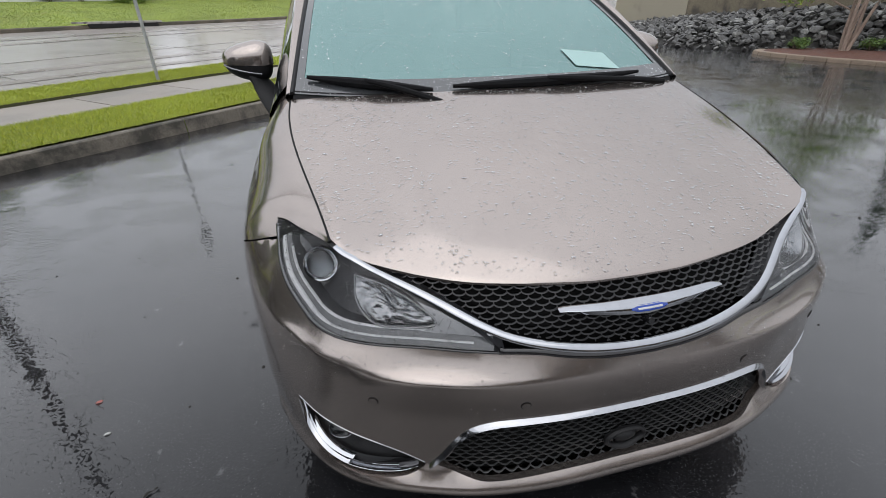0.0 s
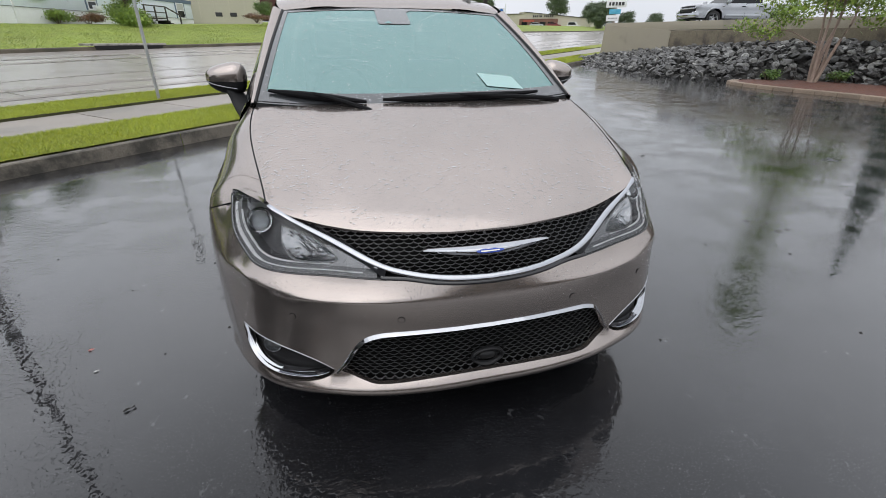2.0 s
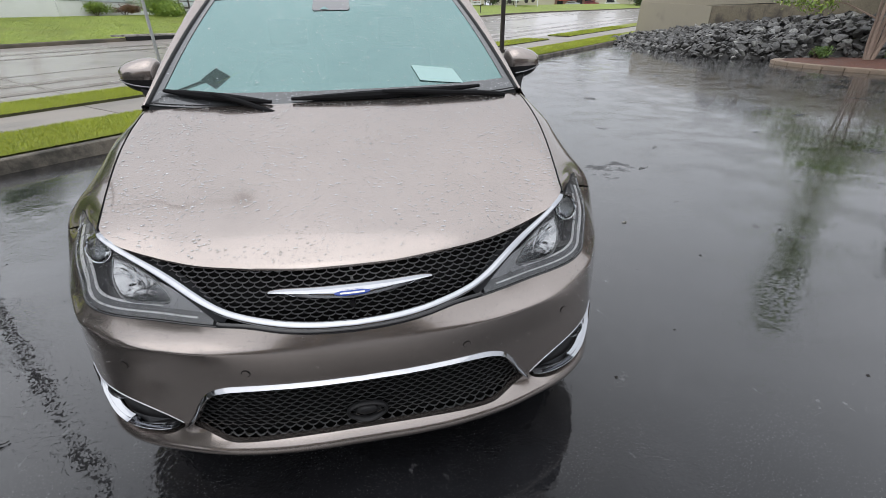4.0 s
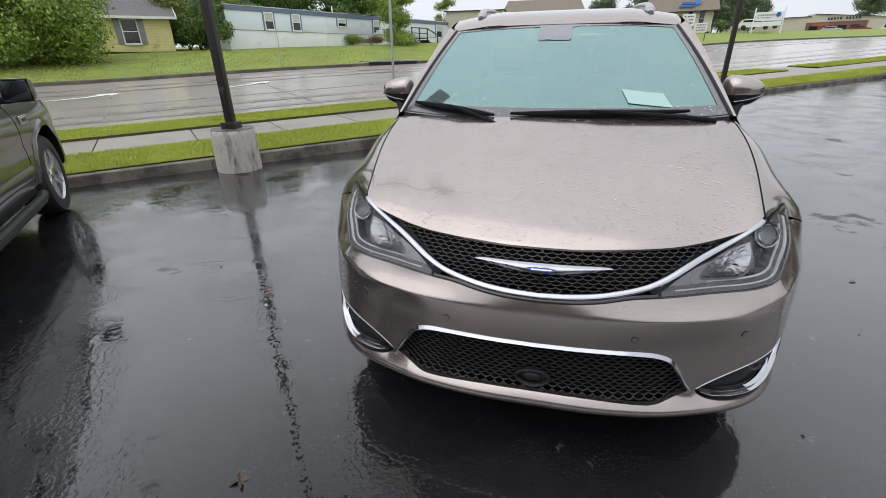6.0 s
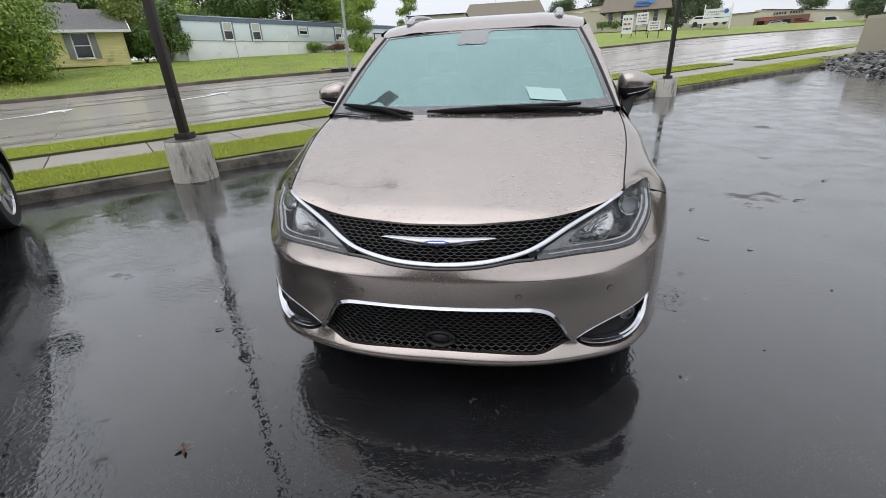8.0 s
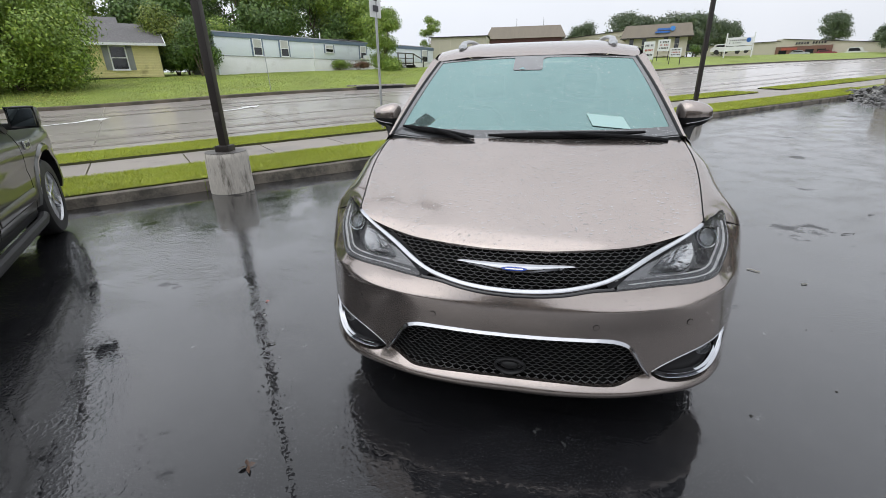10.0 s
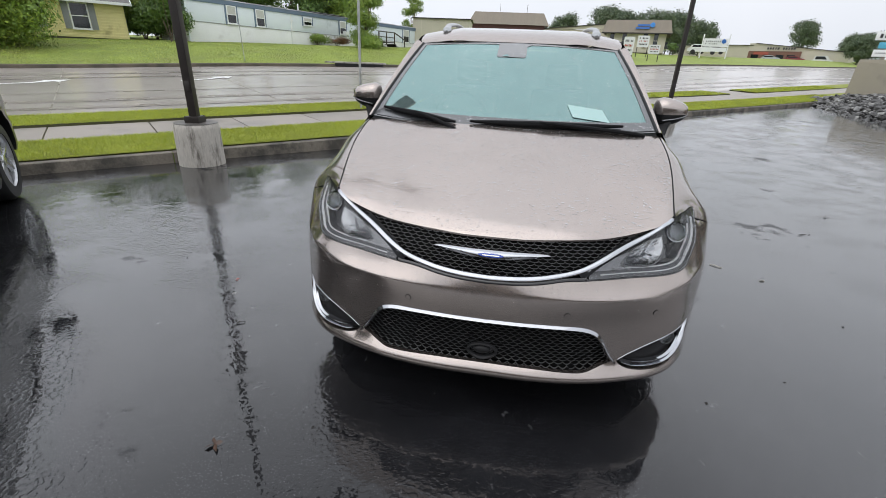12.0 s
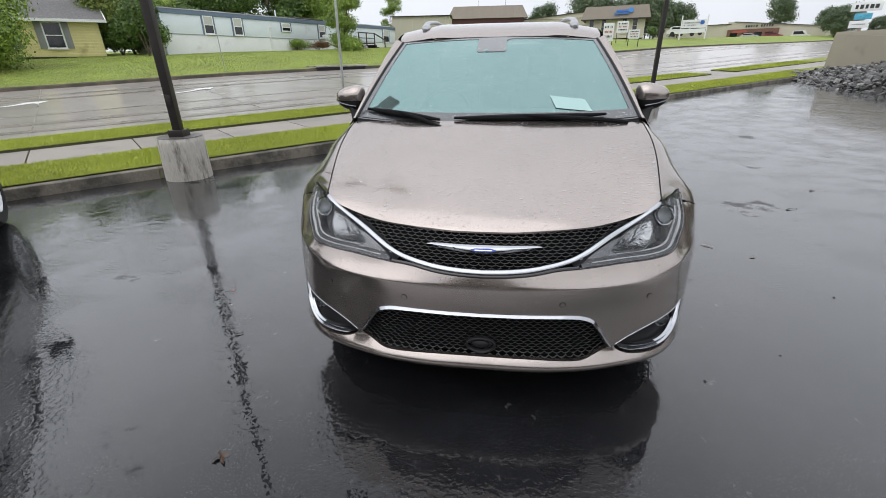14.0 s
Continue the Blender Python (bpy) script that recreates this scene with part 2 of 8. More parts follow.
GRASS = leaf_mat("grass_blades", (0.37, 0.46, 0.035), 0.35)
LAWN_BLADE = leaf_mat("lawn_grass_blades", (0.36, 0.46, 0.10), 0.3)
BARK = surface("grey_brown_bark", (0.12, 0.09, 0.07), 0.85, var=0.35, grain=25, patch=4, bump=0.01, stretch=(1, 1, 0.25))
BARK_PALE = surface("smooth_pinkish_bark", (0.34, 0.26, 0.21), 0.6, var=0.25, grain=15, patch=3, bump=0.003, stretch=(1, 1, 0.3))
SLATE = surface("black_slate_rock", (0.125, 0.121, 0.115), 0.42, var=0.4, grain=14, patch=3.0, bump=0.02, bump_scale=10, random_value=0.75)
BRICK_KERB = surface("tan_kerb_concrete", (0.30, 0.225, 0.165), 0.6, var=0.25, grain=30, patch=4, bump=0.004, random_value=0.3)

# ---- building helpers ----
def part(name, bm, material, parent=None, label="", smooth=True, sharp=35):
    """Links a bmesh as one mesh object under a thing or a part."""
    me = bpy.data.meshes.new(name)
    bm.normal_update()
    bm.to_mesh(me)
    bm.free()
    return mesh_part(name, me, material, parent, label, smooth, sharp)


def mesh_part(name, me, material, parent=None, label="", smooth=True, sharp=35):
    for mt in (material if isinstance(material, (list, tuple)) else [material]):
        me.materials.append(mt)
    if smooth and len(me.polygons):
        me.polygons.foreach_set("use_smooth", [True] * len(me.polygons))
        if sharp:
            me.set_sharp_from_angle(angle=radians(sharp))
    ob = new(name, me)
    if parent is not None:
        ob.parent = parent
    if label:
        tagged(ob, label)
    return ob


def raw_mesh(name, verts, faces):
    me = bpy.data.meshes.new(name)
    me.from_pydata(verts, [], faces)
    me.update()
    return me


def thing(name, label, category, group="", at=None):
    e = new(name)
    e.empty_display_size = 0.2
    if at is not None:
        e.matrix_basis = at
    return tagged(e, label, category, group)


def add_box(bm, size, m=Matrix(), bevel=0.0):
    r = bmesh.ops.create_cube(bm, size=1.0, matrix=m @ Matrix.Diagonal((*size, 1)))
    if bevel:
        es = list({e for v in r["verts"] for e in v.link_edges})
        bmesh.ops.bevel(bm, geom=es, offset=bevel, segments=2, affect="EDGES", profile=0.6)
    return bm


def box(size, m=Matrix(), bevel=0.0):
    return add_box(bmesh.new(), size, m, bevel)


def add_cyl(bm, r1, r2, depth, m=Matrix(), seg=24, caps=True):
    bmesh.ops.create_cone(bm, cap_ends=caps, segments=seg, radius1=r1, radius2=r2, depth=depth, matrix=m)
    return bm


def cyl(r1, r2, depth, m=Matrix(), seg=24):
    return add_cyl(bmesh.new(), r1, r2, depth, m, seg)


def spline(points, n):
    """n points along a smooth curve through the given control points (Catmull-Rom)."""
    p = [Vector(q) for q in points]
    p = [p[0] * 2 - p[1]] + p + [p[-1] * 2 - p[-2]]
    out, segs = [], len(p) - 3
    for i in range(n):
        f = i / (n - 1) * segs
        k = min(int(f), segs - 1)
        t = f - k
        a, b, c, d = p[k:k + 4]
        out.append(0.5 * ((2 * b) + (c - a) * t + (2 * a - 5 * b + 4 * c - d) * t * t + (3 * b - a - 3 * c + d) * t ** 3))
    return out


def lerp_table(table, x):
    xs, ys = zip(*table)
    return float(np.interp(x, xs, ys))


def smooth_table(table, x):
    """A smooth curve through a table of (x, value): monotone cubic pieces."""
    n = len(table)
    if x <= table[0][0]:
        return table[0][1]
    if x >= table[-1][0]:
        return table[-1][1]
    d = [(table[i + 1][1] - table[i][1]) / (table[i + 1][0] - table[i][0]) for i in range(n - 1)]
    g = [d[0]] + [0.0 if d[i - 1] * d[i] <= 0 else 2 * d[i - 1] * d[i] / (d[i - 1] + d[i]) for i in range(1, n - 1)] + [d[-1]]
    for i in range(n - 1):
        if x <= table[i + 1][0]:
            h = table[i + 1][0] - table[i][0]
            t = (x - table[i][0]) / h
            return ((2 * t ** 3 - 3 * t * t + 1) * table[i][1] + (t ** 3 - 2 * t * t + t) * h * g[i]
                    + (-2 * t ** 3 + 3 * t * t) * table[i + 1][1] + (t ** 3 - t * t) * h * g[i + 1])


def tube(points, radius, seg=8, bm=None, squash=1.0, caps=True):
    """A tube along points; radius is one number or one for each point."""
    bm = bm or bmesh.new()
    pts = [Vector(p) for p in points]
    rad = radius if isinstance(radius, (list, tuple)) else [radius] * len(pts)
    rings, ref = [], Vector((0, 0, 1))
    for i, p in enumerate(pts):
        d = (pts[min(i + 1, len(pts) - 1)] - pts[max(i - 1, 0)]).normalized()
        r = ref if abs(d.dot(ref)) < 0.95 else Vector((1, 0, 0))
        a = d.cross(r).normalized()
        b = a.cross(d).normalized()
        rings.append([bm.verts.new(p + (a * math.cos(t) + b * math.sin(t) * squash) * rad[i]) for t in (2 * math.pi * k / seg for k in range(seg))])
    for r0, r1 in zip(rings, rings[1:]):
        for k in range(seg):
            bm.faces.new((r0[k], r0[(k + 1) % seg], r1[(k + 1) % seg], r1[k]))
    if caps:
        bm.faces.new(rings[0][::-1])
        bm.faces.new(rings[-1])
    return bm


def grid_mesh(bm, rows):
    """Joins rows of points, all of one length, into a sheet."""
    vs = [[bm.verts.new(p) for p in r] for r in rows]
    for a, b in zip(vs, vs[1:]):
        for k in range(len(a) - 1):
            bm.faces.new((a[k], a[k + 1], b[k + 1], b[k]))
    return bm


def prism(outline, z0, z1, bm=None):
    """A flat outline of (x, y), pulled up from z0 to z1."""
    bm = bm or bmesh.new()
    lo, hi = [bm.verts.new((x, y, z0)) for x, y in outline], [bm.verts.new((x, y, z1)) for x, y in outline]
    bm.faces.new(lo[::-1])
    bm.faces.new(hi)
    n = len(lo)
    for k in range(n):
        bm.faces.new((lo[k], lo[(k + 1) % n], hi[(k + 1) % n], hi[k]))
    return bm


# ---- the plan: u runs along the street's kerb, n away from the car park ----
KERB_X, KERB_Y, UX, UY, NX, NY = -4.7, 3.85, 0.690, 0.724, -0.724, 0.690
STREET = Matrix(((UX, NX, 0, KERB_X), (UY, NY, 0, KERB_Y), (0, 0, 1, 0), (0, 0, 0, 1)))
CROSS = [(-400, -0.06), (-0.3, -0.06), (0.05, -0.05), (0.08, 0.145), (1, 0.155), (4.4, 0.17), (18.3, 0.62), (21, 0.85), (33, 1.9), (60, 2.4), (200, 5.0), (900, 14.0)]
ALONG = [(-400, -3.0), (-60, -0.6), (-3, -0.08), (1, 0.05), (6, 0.22), (12, 0.33), (20, 0.45), (38, 0.95), (55, 1.5), (105, 2.4), (200, 4.4), (600, 12.0)]
SHARE = [(-5, 0.0), (-0.02, 0.0), (0.02, 0.25), (4.4, 0.5), (10, 0.8), (18, 1.0), (900, 1.0)]


def rise(u, n):
    """The height of the terrain, which climbs away from the car park."""
    return smooth_table(CROSS, n) + smooth_table(ALONG, u) * smooth_table(SHARE, n) if n > -4 else 0.0


def at_un(u, n, lift=0.0, turn=0.0):
    p = STREET @ Vector((u, n, 0))
    return pose(p.x, p.y, rise(u, n) + lift, 0, 0, turn + math.degrees(math.atan2(UY, UX)))


def street_strip(name, us, ns, lift, material, parent=None, label=""):
    bm = bmesh.new()
    grid_mesh(bm, [[STREET @ Vector((u, n, rise(u, n) + lift)) for n in ns] for u in us])
    bmesh.ops.reverse_faces(bm, faces=bm.faces)
    return part(name, bm, material, parent, label)


def spaced(a, b, step):
    return list(np.linspace(a, b, max(2, int(abs(b - a) / step) + 1)))

# ---- ground, car park, street ----
def face_out_up(bm):
    bm.normal_update()
    bad = [f for f in bm.faces if f.normal.z < 0]
    if bad:
        bmesh.ops.reverse_faces(bm, faces=bad)
    return bm


def build_ground():
    us = spaced(-400, -40, 40) + spaced(-36, 60, 3) + spaced(64, 200, 8) + spaced(240, 900, 60)
    ns = [-400, -100, -5, -4, -2, -0.2, 0.04, 0.12] + spaced(0.6, 4.4, 0.6) + spaced(5, 19, 1) + spaced(20, 40, 2) + spaced(45, 200, 15) + spaced(260, 900, 80)
    g = street_strip("ground", us, ns, -0.03, LAWN)
    tagged(g, "grass lawns rising gently away from the street", "ground", kind="structure")
    bm = bmesh.new()

    def fall(u, n):
        """The asphalt climbs a little along the kerb towards the rocks."""
        a, b = max(0.0, min(1.0, (u - 5) / 15)), max(0.0, min(1.0, (n + 7) / 7))
        return 0.14 * a * a * (3 - 2 * a) * b * b * (3 - 2 * b)
    us = [-60, -30, -10, 0, 4] + spaced(5, 24, 1) + [30, 45, 60]
    ns = [-70, -30, -15, -10, -7, -6, -5, -4, -3, -2, -1.4, -0.8, -0.4, 0.05]
    grid_mesh(bm, [[STREET @ Vector((u, n, fall(u, n))) for n in ns] for u in us])
    lot = part("car_park", face_out_up(bm), ASPHALT, sharp=0)
    tagged(lot, "wet black asphalt car park with a film of rain water", "asphalt", kind="structure")
    road = street_strip("road", spaced(-60, 120, 3) + spaced(130, 600, 20), [4.75] + spaced(5, 18, 1) + [18.3], -0.02, ROAD_CONCRETE)
    tagged(road, "wide wet concrete road with tyre tracks and turn arrows", "road", kind="structure")
    for n, w in ((6.0, 0.45), (7.4, 0.5), (9.5, 0.10), (13.9, 0.4), (15.4, 0.4)):
        t = street_strip("tyre_track", spaced(-60, 200, 3), [n, n + w], -0.012, ROAD_TRACK, road)
    for u in (-17.5, -12.5, -7.5, -1.6, 3.5, 9, 14, 20, 26, 34, 44):
        street_strip("road_joint", [u, u + 0.035], spaced(4.8, 18.2, 1), -0.010, ROAD_TRACK, road)
    # turn arrows in the middle lane
    for u0 in (1.9, -3.35):
        bm = bmesh.new()
        shape = [(0, -0.06), (1.4, -0.06), (1.9, 0.16), (1.75, 0.34), (2.9, 0.10), (2.45, -0.36), (2.3, -0.10), (1.5, -0.26), (0, -0.2)]
        put = [(u0 + x * 0.71, 12.5 + x * 0.30 + y * 1.3) for x, y in shape]
        bm.faces.new([bm.verts.new(STREET @ Vector((u, n, rise(u, n) - 0.004))) for u, n in put])
        part("turn_arrow", bm, ROAD_PAINT, road, "worn white turn arrow painted on concrete", smooth=False)
    # far gutter, kerb and drain slot
    bm = grid_mesh(bmesh.new(), [[STREET @ Vector((u, n, rise(u, n) + z)) for n, z in ((18.26, -0.03), (18.29, 0.10), (18.33, 0.125), (18.52, 0.125), (18.60, -0.02))] for u in spaced(-60, 200, 2)])
    far = part("far_kerb", face_out_up(bm), FAR_KERB, sharp=30)
    tagged(far, "low weathered concrete kerb along the far lawn", "kerb", kind="structure")
    drain = thing("storm_drain", "dark open storm drain slot under a concrete slab", "drain")
    # black box in place of the shade inside the open slot
    part("slot", box((3.1, 0.12, 0.16), at_un(12.2, 18.27, 0.07)), surface("drain_shade", (0.012, 0.012, 0.012), 0.9), drain)
    part("slab", box((3.6, 0.9, 0.09), at_un(12.2, 18.72, 0.17), 0.01), CONCRETE, drain)
    # near kerb in sections
    kerb = thing("kerb", "weathered concrete kerb along the car park edge", "kerb")
    kerb["kind"] = "structure"
    u = -30.0
    while u < 40:
        bm = bmesh.new()
        top = [rise(u + k, 0.1) for k in (0, 3.0)]
        prof = [(0.02, -0.05), (0.04, 0.0), (0.055, 0.93), (0.075, 1.02), (0.17, 1.02), (0.17, -0.05)]
        grid_mesh(bm, [[STREET @ Vector((uu, n, (z * h if z > 0.5 else z))) for n, z in prof] for uu, h in ((u + 0.006, top[0]), (u + 2.0, top[0] * 0.34 + top[1] * 0.66), (u + 2.994, top[1]))])
        bmesh.ops.reverse_faces(bm, faces=bm.faces)
        part("kerb_section", bm, KERB_CONCRETE, kerb, smooth=False)
        u += 3.0
    # strips of turf and the pavement between them
    for name, n0, n1, lf in (("verge_inner", 0.17, 1.62, 0.020), ("verge_outer", 3.2, 4.6, 0.055)):
        for k, (ua, ub) in enumerate(((-30, 26.0), (29.5, 120)) if n0 > 2 else ((-30, 60),)):
            s = street_strip(name, spaced(ua, ub, 1.5), spaced(n0 + 0.01, n1 - 0.01, 0.35), lf, SOIL)
            tagged(s, "strip of short bright grass beside the pavement", "grass verge", kind="structure")
            for na, nb in ((n0 - 0.03, n0 + 0.012), (n1 + 0.03, n1 - 0.012)):
                if na < 0.2:
                    continue
                bm = grid_mesh(bmesh.new(), [[STREET @ Vector((u, n + 0.015 * math.sin(u * 7.1) + 0.012 * math.sin(u * 17.3), rise(u, n) + z)) for n, z in ((na, -0.01), ((na + nb) / 2, lf * 0.75), (nb, lf + 0.001))] for u in spaced(ua, min(ub, 60), 0.25)])
                part("turf_edge", face_out_up(bm), TURF_EDGE, s, "dark earth and painted shade at the cut edge of the turf")
    walkway = thing("pavement", "damp concrete pavement of square slabs between grass strips", "pavement")
    walkway["kind"] = "structure"
    u = -30.0
    while u < 90:
        bm = bmesh.new()
        q = [STREET @ Vector((a, n, rise(a, n) + 0.012)) for a, n in ((u + 0.012, 1.66), (u + 1.488, 1.66), (u + 1.488, 3.16), (u + 0.012, 3.16))]
        lo = [bm.verts.new(p - Vector((0, 0, 0.06))) for p in q]
        hi = [bm.verts.new(p) for p in q]
        bm.faces.new(hi)
        for k in range(4):
            bm.faces.new((lo[k], lo[(k + 1) % 4], hi[(k + 1) % 4], hi[k]))
        part("slab", bm, WALK_CONCRETE, walkway, smooth=False)
        u += 1.5
    # driveway crossing at the verge's gap
    d = street_strip("driveway_apron", [26.0, 27, 28.5, 29.5], [3.2, 4.0, 4.8], -0.004, WALK_CONCRETE)
    tagged(d, "wet concrete driveway apron between two verges", "driveway", kind="structure")


def grass_field(name, ranges, label, per_m2, height, width, seed, blade=GRASS):
    """Blades of grass as one object: each a bent sliver of three points."""
    rnd = np.random.default_rng(seed)
    verts, faces = [], []
    for u0, u1, n0, n1, lift in ranges:
        count = int((u1 - u0) * (n1 - n0) * per_m2)
        uu, nn = rnd.uniform(u0, u1, count), rnd.uniform(n0, n1, count)
        ang, h, lean = rnd.uniform(0, 6.283, count), height * rnd.uniform(0.5, 1.2, count), rnd.uniform(0.2, 1.5, count)
        tilt = rnd.uniform(0, 6.283, count)
        for k in range(count):
            p = STREET @ Vector((uu[k], nn[k], rise(uu[k], nn[k]) + lift))
            a, b = math.cos(ang[k]) * width, math.sin(ang[k]) * width
            i = len(verts)
            verts += [(p.x - a, p.y - b, p.z), (p.x + a, p.y + b, p.z), (p.x + math.cos(tilt[k]) * lean[k] * h[k], p.y + math.sin(tilt[k]) * lean[k] * h[k], p.z + h[k])]
            faces.append((i, i + 1, i + 2))
    ob = mesh_part(name, raw_mesh(name, verts, faces), blade, smooth=False)
    return tagged(ob, label, "grass", kind="stuff")


build_ground()
grass_field("grass", [(-5, 8, 0.16, 1.65, 0.018), (-5, 8, 3.17, 4.62, 0.052)], "short bright green grass blades of the verge", 4200, 0.042, 0.0036, 3)
grass_field("grass", [(8, 34, 0.16, 1.65, 0.018), (8, 26.0, 3.17, 4.62, 0.052), (29.5, 45, 3.17, 4.62, 0.052), (-12, -5, 0.16, 1.65, 0.018), (-12, -5, 3.17, 4.62, 0.052)], "short bright green grass blades of the verge", 800, 0.05, 0.009, 4)
grass_field("grass", [(-9, 34, 18.6, 32.5, -0.03)], "tufted grass of the lawn across the road", 150, 0.045, 0.020, 5, LAWN_BLADE)


def lamp_base(u, n, label):
    """A bronze light pole on a round concrete plinth with a stained, chipped rim."""
    p = STREET @ Vector((u, n, 0))
    t = thing("light_pole", label, "light pole", "light poles at the kerb", pose(p.x, p.y, 0, 0, 0, 9))
    bm = bmesh.new()
    rings, rnd = [], random.Random(int(u * 7))
    for z, r in ((-0.05, 0.300), (0.02, 0.300), (0.25, 0.297), (0.49, 0.293), (0.545, 0.290), (0.565, 0.278), (0.572, 0.2), (0.575, 0.0001)):
        rings.append([Vector((math.cos(a) * (r + rnd.uniform(-0.003, 0.002)), math.sin(a) * (r + rnd.uniform(-0.003, 0.002)), z)) for a in (2 * math.pi * k / 40 for k in range(41))])
        rings[-1][-1] = rings[-1][0]
    grid_mesh(bm, rings)
    bmesh.ops.remove_doubles(bm, verts=bm.verts, dist=0.0005)
    part("plinth", bm, PLINTH_CONCRETE, t, "round cast concrete plinth with dark water stains")
    part("plinth_top", cyl(0.281, 0.274, 0.006, pose(0, 0, 0.574), 40), surface("dark_wet_concrete", (0.13, 0.12, 0.11), 0.4, var=0.3, grain=40, stain=(0.05, 0.045, 0.04), stain_scale=6, stain_at=0.55), t)
    part("base_cover", box((0.20, 0.20, 0.085), pose(0, 0, 0.617), 0.008), BRONZE, t)
    part("shaft", box((0.105, 0.105, 6.5), pose(0, 0, 3.85), 0.008), BRONZE, t)
    part("hand_hole_cover", box((0.07, 0.006, 0.13), pose(0, -0.060, 1.05), 0.003), BRONZE, t)
    for sx in (-1, 1):
        for sy in (-1, 1):
            part("anchor_bolt", cyl(0.010, 0.010, 0.02, pose(0.085 * sx, 0.085 * sy, 0.655), 8), BRONZE, t)
    part("arm", box((1.42, 0.07, 0.07), pose(0.74, 0, 6.98, 0, 0, 0), 0.006), BRONZE, t)
    part("luminaire", box((0.44, 0.44, 0.14), pose(1.60, 0, 7.0, 0, 0, 33), 0.02), BRONZE, t)
    return t


lamp_base(0.33, -0.15, "dark bronze square light pole on a round concrete plinth")
lamp_base(13.3, -0.15, "dark bronze square light pole on a round concrete plinth")


# ---- unseen plain building added behind the camera to close the place and darken reflections ----
def unseen_building_behind():
    b = thing("shop_building", "unseen plain tan brick building added behind the camera", "building")
    WALLTAN = surface("tan_brick_wall", (0.22, 0.17, 0.13), 0.8, var=0.2, grain=20, patch=0.8, bump=0.004)
    part("wall", box((60, 8, 4.4), pose(2, -28.0, 2.2), 0.02), WALLTAN, b)
    part("roof_edge", box((60.6, 8.6, 0.35), pose(2, -28.0, 4.50), 0.03), BRONZE, b)
    for k in range(6):
        w = part("window", box((4.6, 0.10, 2.5), pose(-15 + 6.4 * k, -23.98, 1.65), 0.01), surface("dark_backdrop_glass", (0.015, 0.017, 0.018), 0.08, var=0.1, grain=4), b)
        part("frame", box((4.9, 0.07, 0.10), pose(-15 + 6.4 * k, -23.97, 2.94), 0.01), BRONZE, w)


unseen_building_behind()
# ---- minivan: its skin as functions ----
PLAN = [(0, -0.100), (0.15, -0.094), (0.33, -0.070), (0.52, -0.025), (0.70, 0.046), (0.81, 0.128), (0.886, 0.238), (0.948, 0.343), (0.993, 0.437),
        (1.019, 0.527), (1.038, 0.648), (1.051, 0.80), (1.058, 1.00), (1.056, 1.20), (1.035, 1.60), (1.025, 3.2), (1.015, 4.3), (0.96, 4.8), (0.80, 5.02), (0.45, 5.08), (0, 5.09)]


def plan_curve():
    """The plan outline as points at even steps of arc length, with outward normals."""
    pts = [(p.x, p.y) for p in spline([(x, y, 0) for x, y in PLAN], 600)]
    arc = [0.0]
    for a, b in zip(pts, pts[1:]):
        arc.append(arc[-1] + math.hypot(b[0] - a[0], b[1] - a[1]))
    s = np.linspace(0, arc[-1], 1200)
    x, y = np.interp(s, arc, [p[0] for p in pts]), np.interp(s, arc, [p[1] for p in pts])
    dx, dy = np.gradient(x, s), np.gradient(y, s)
    k = np.hypot(dx, dy)
    return s, x, y, dy / k, -dx / k


PS, PX, PY, PNX, PNY = plan_curve()
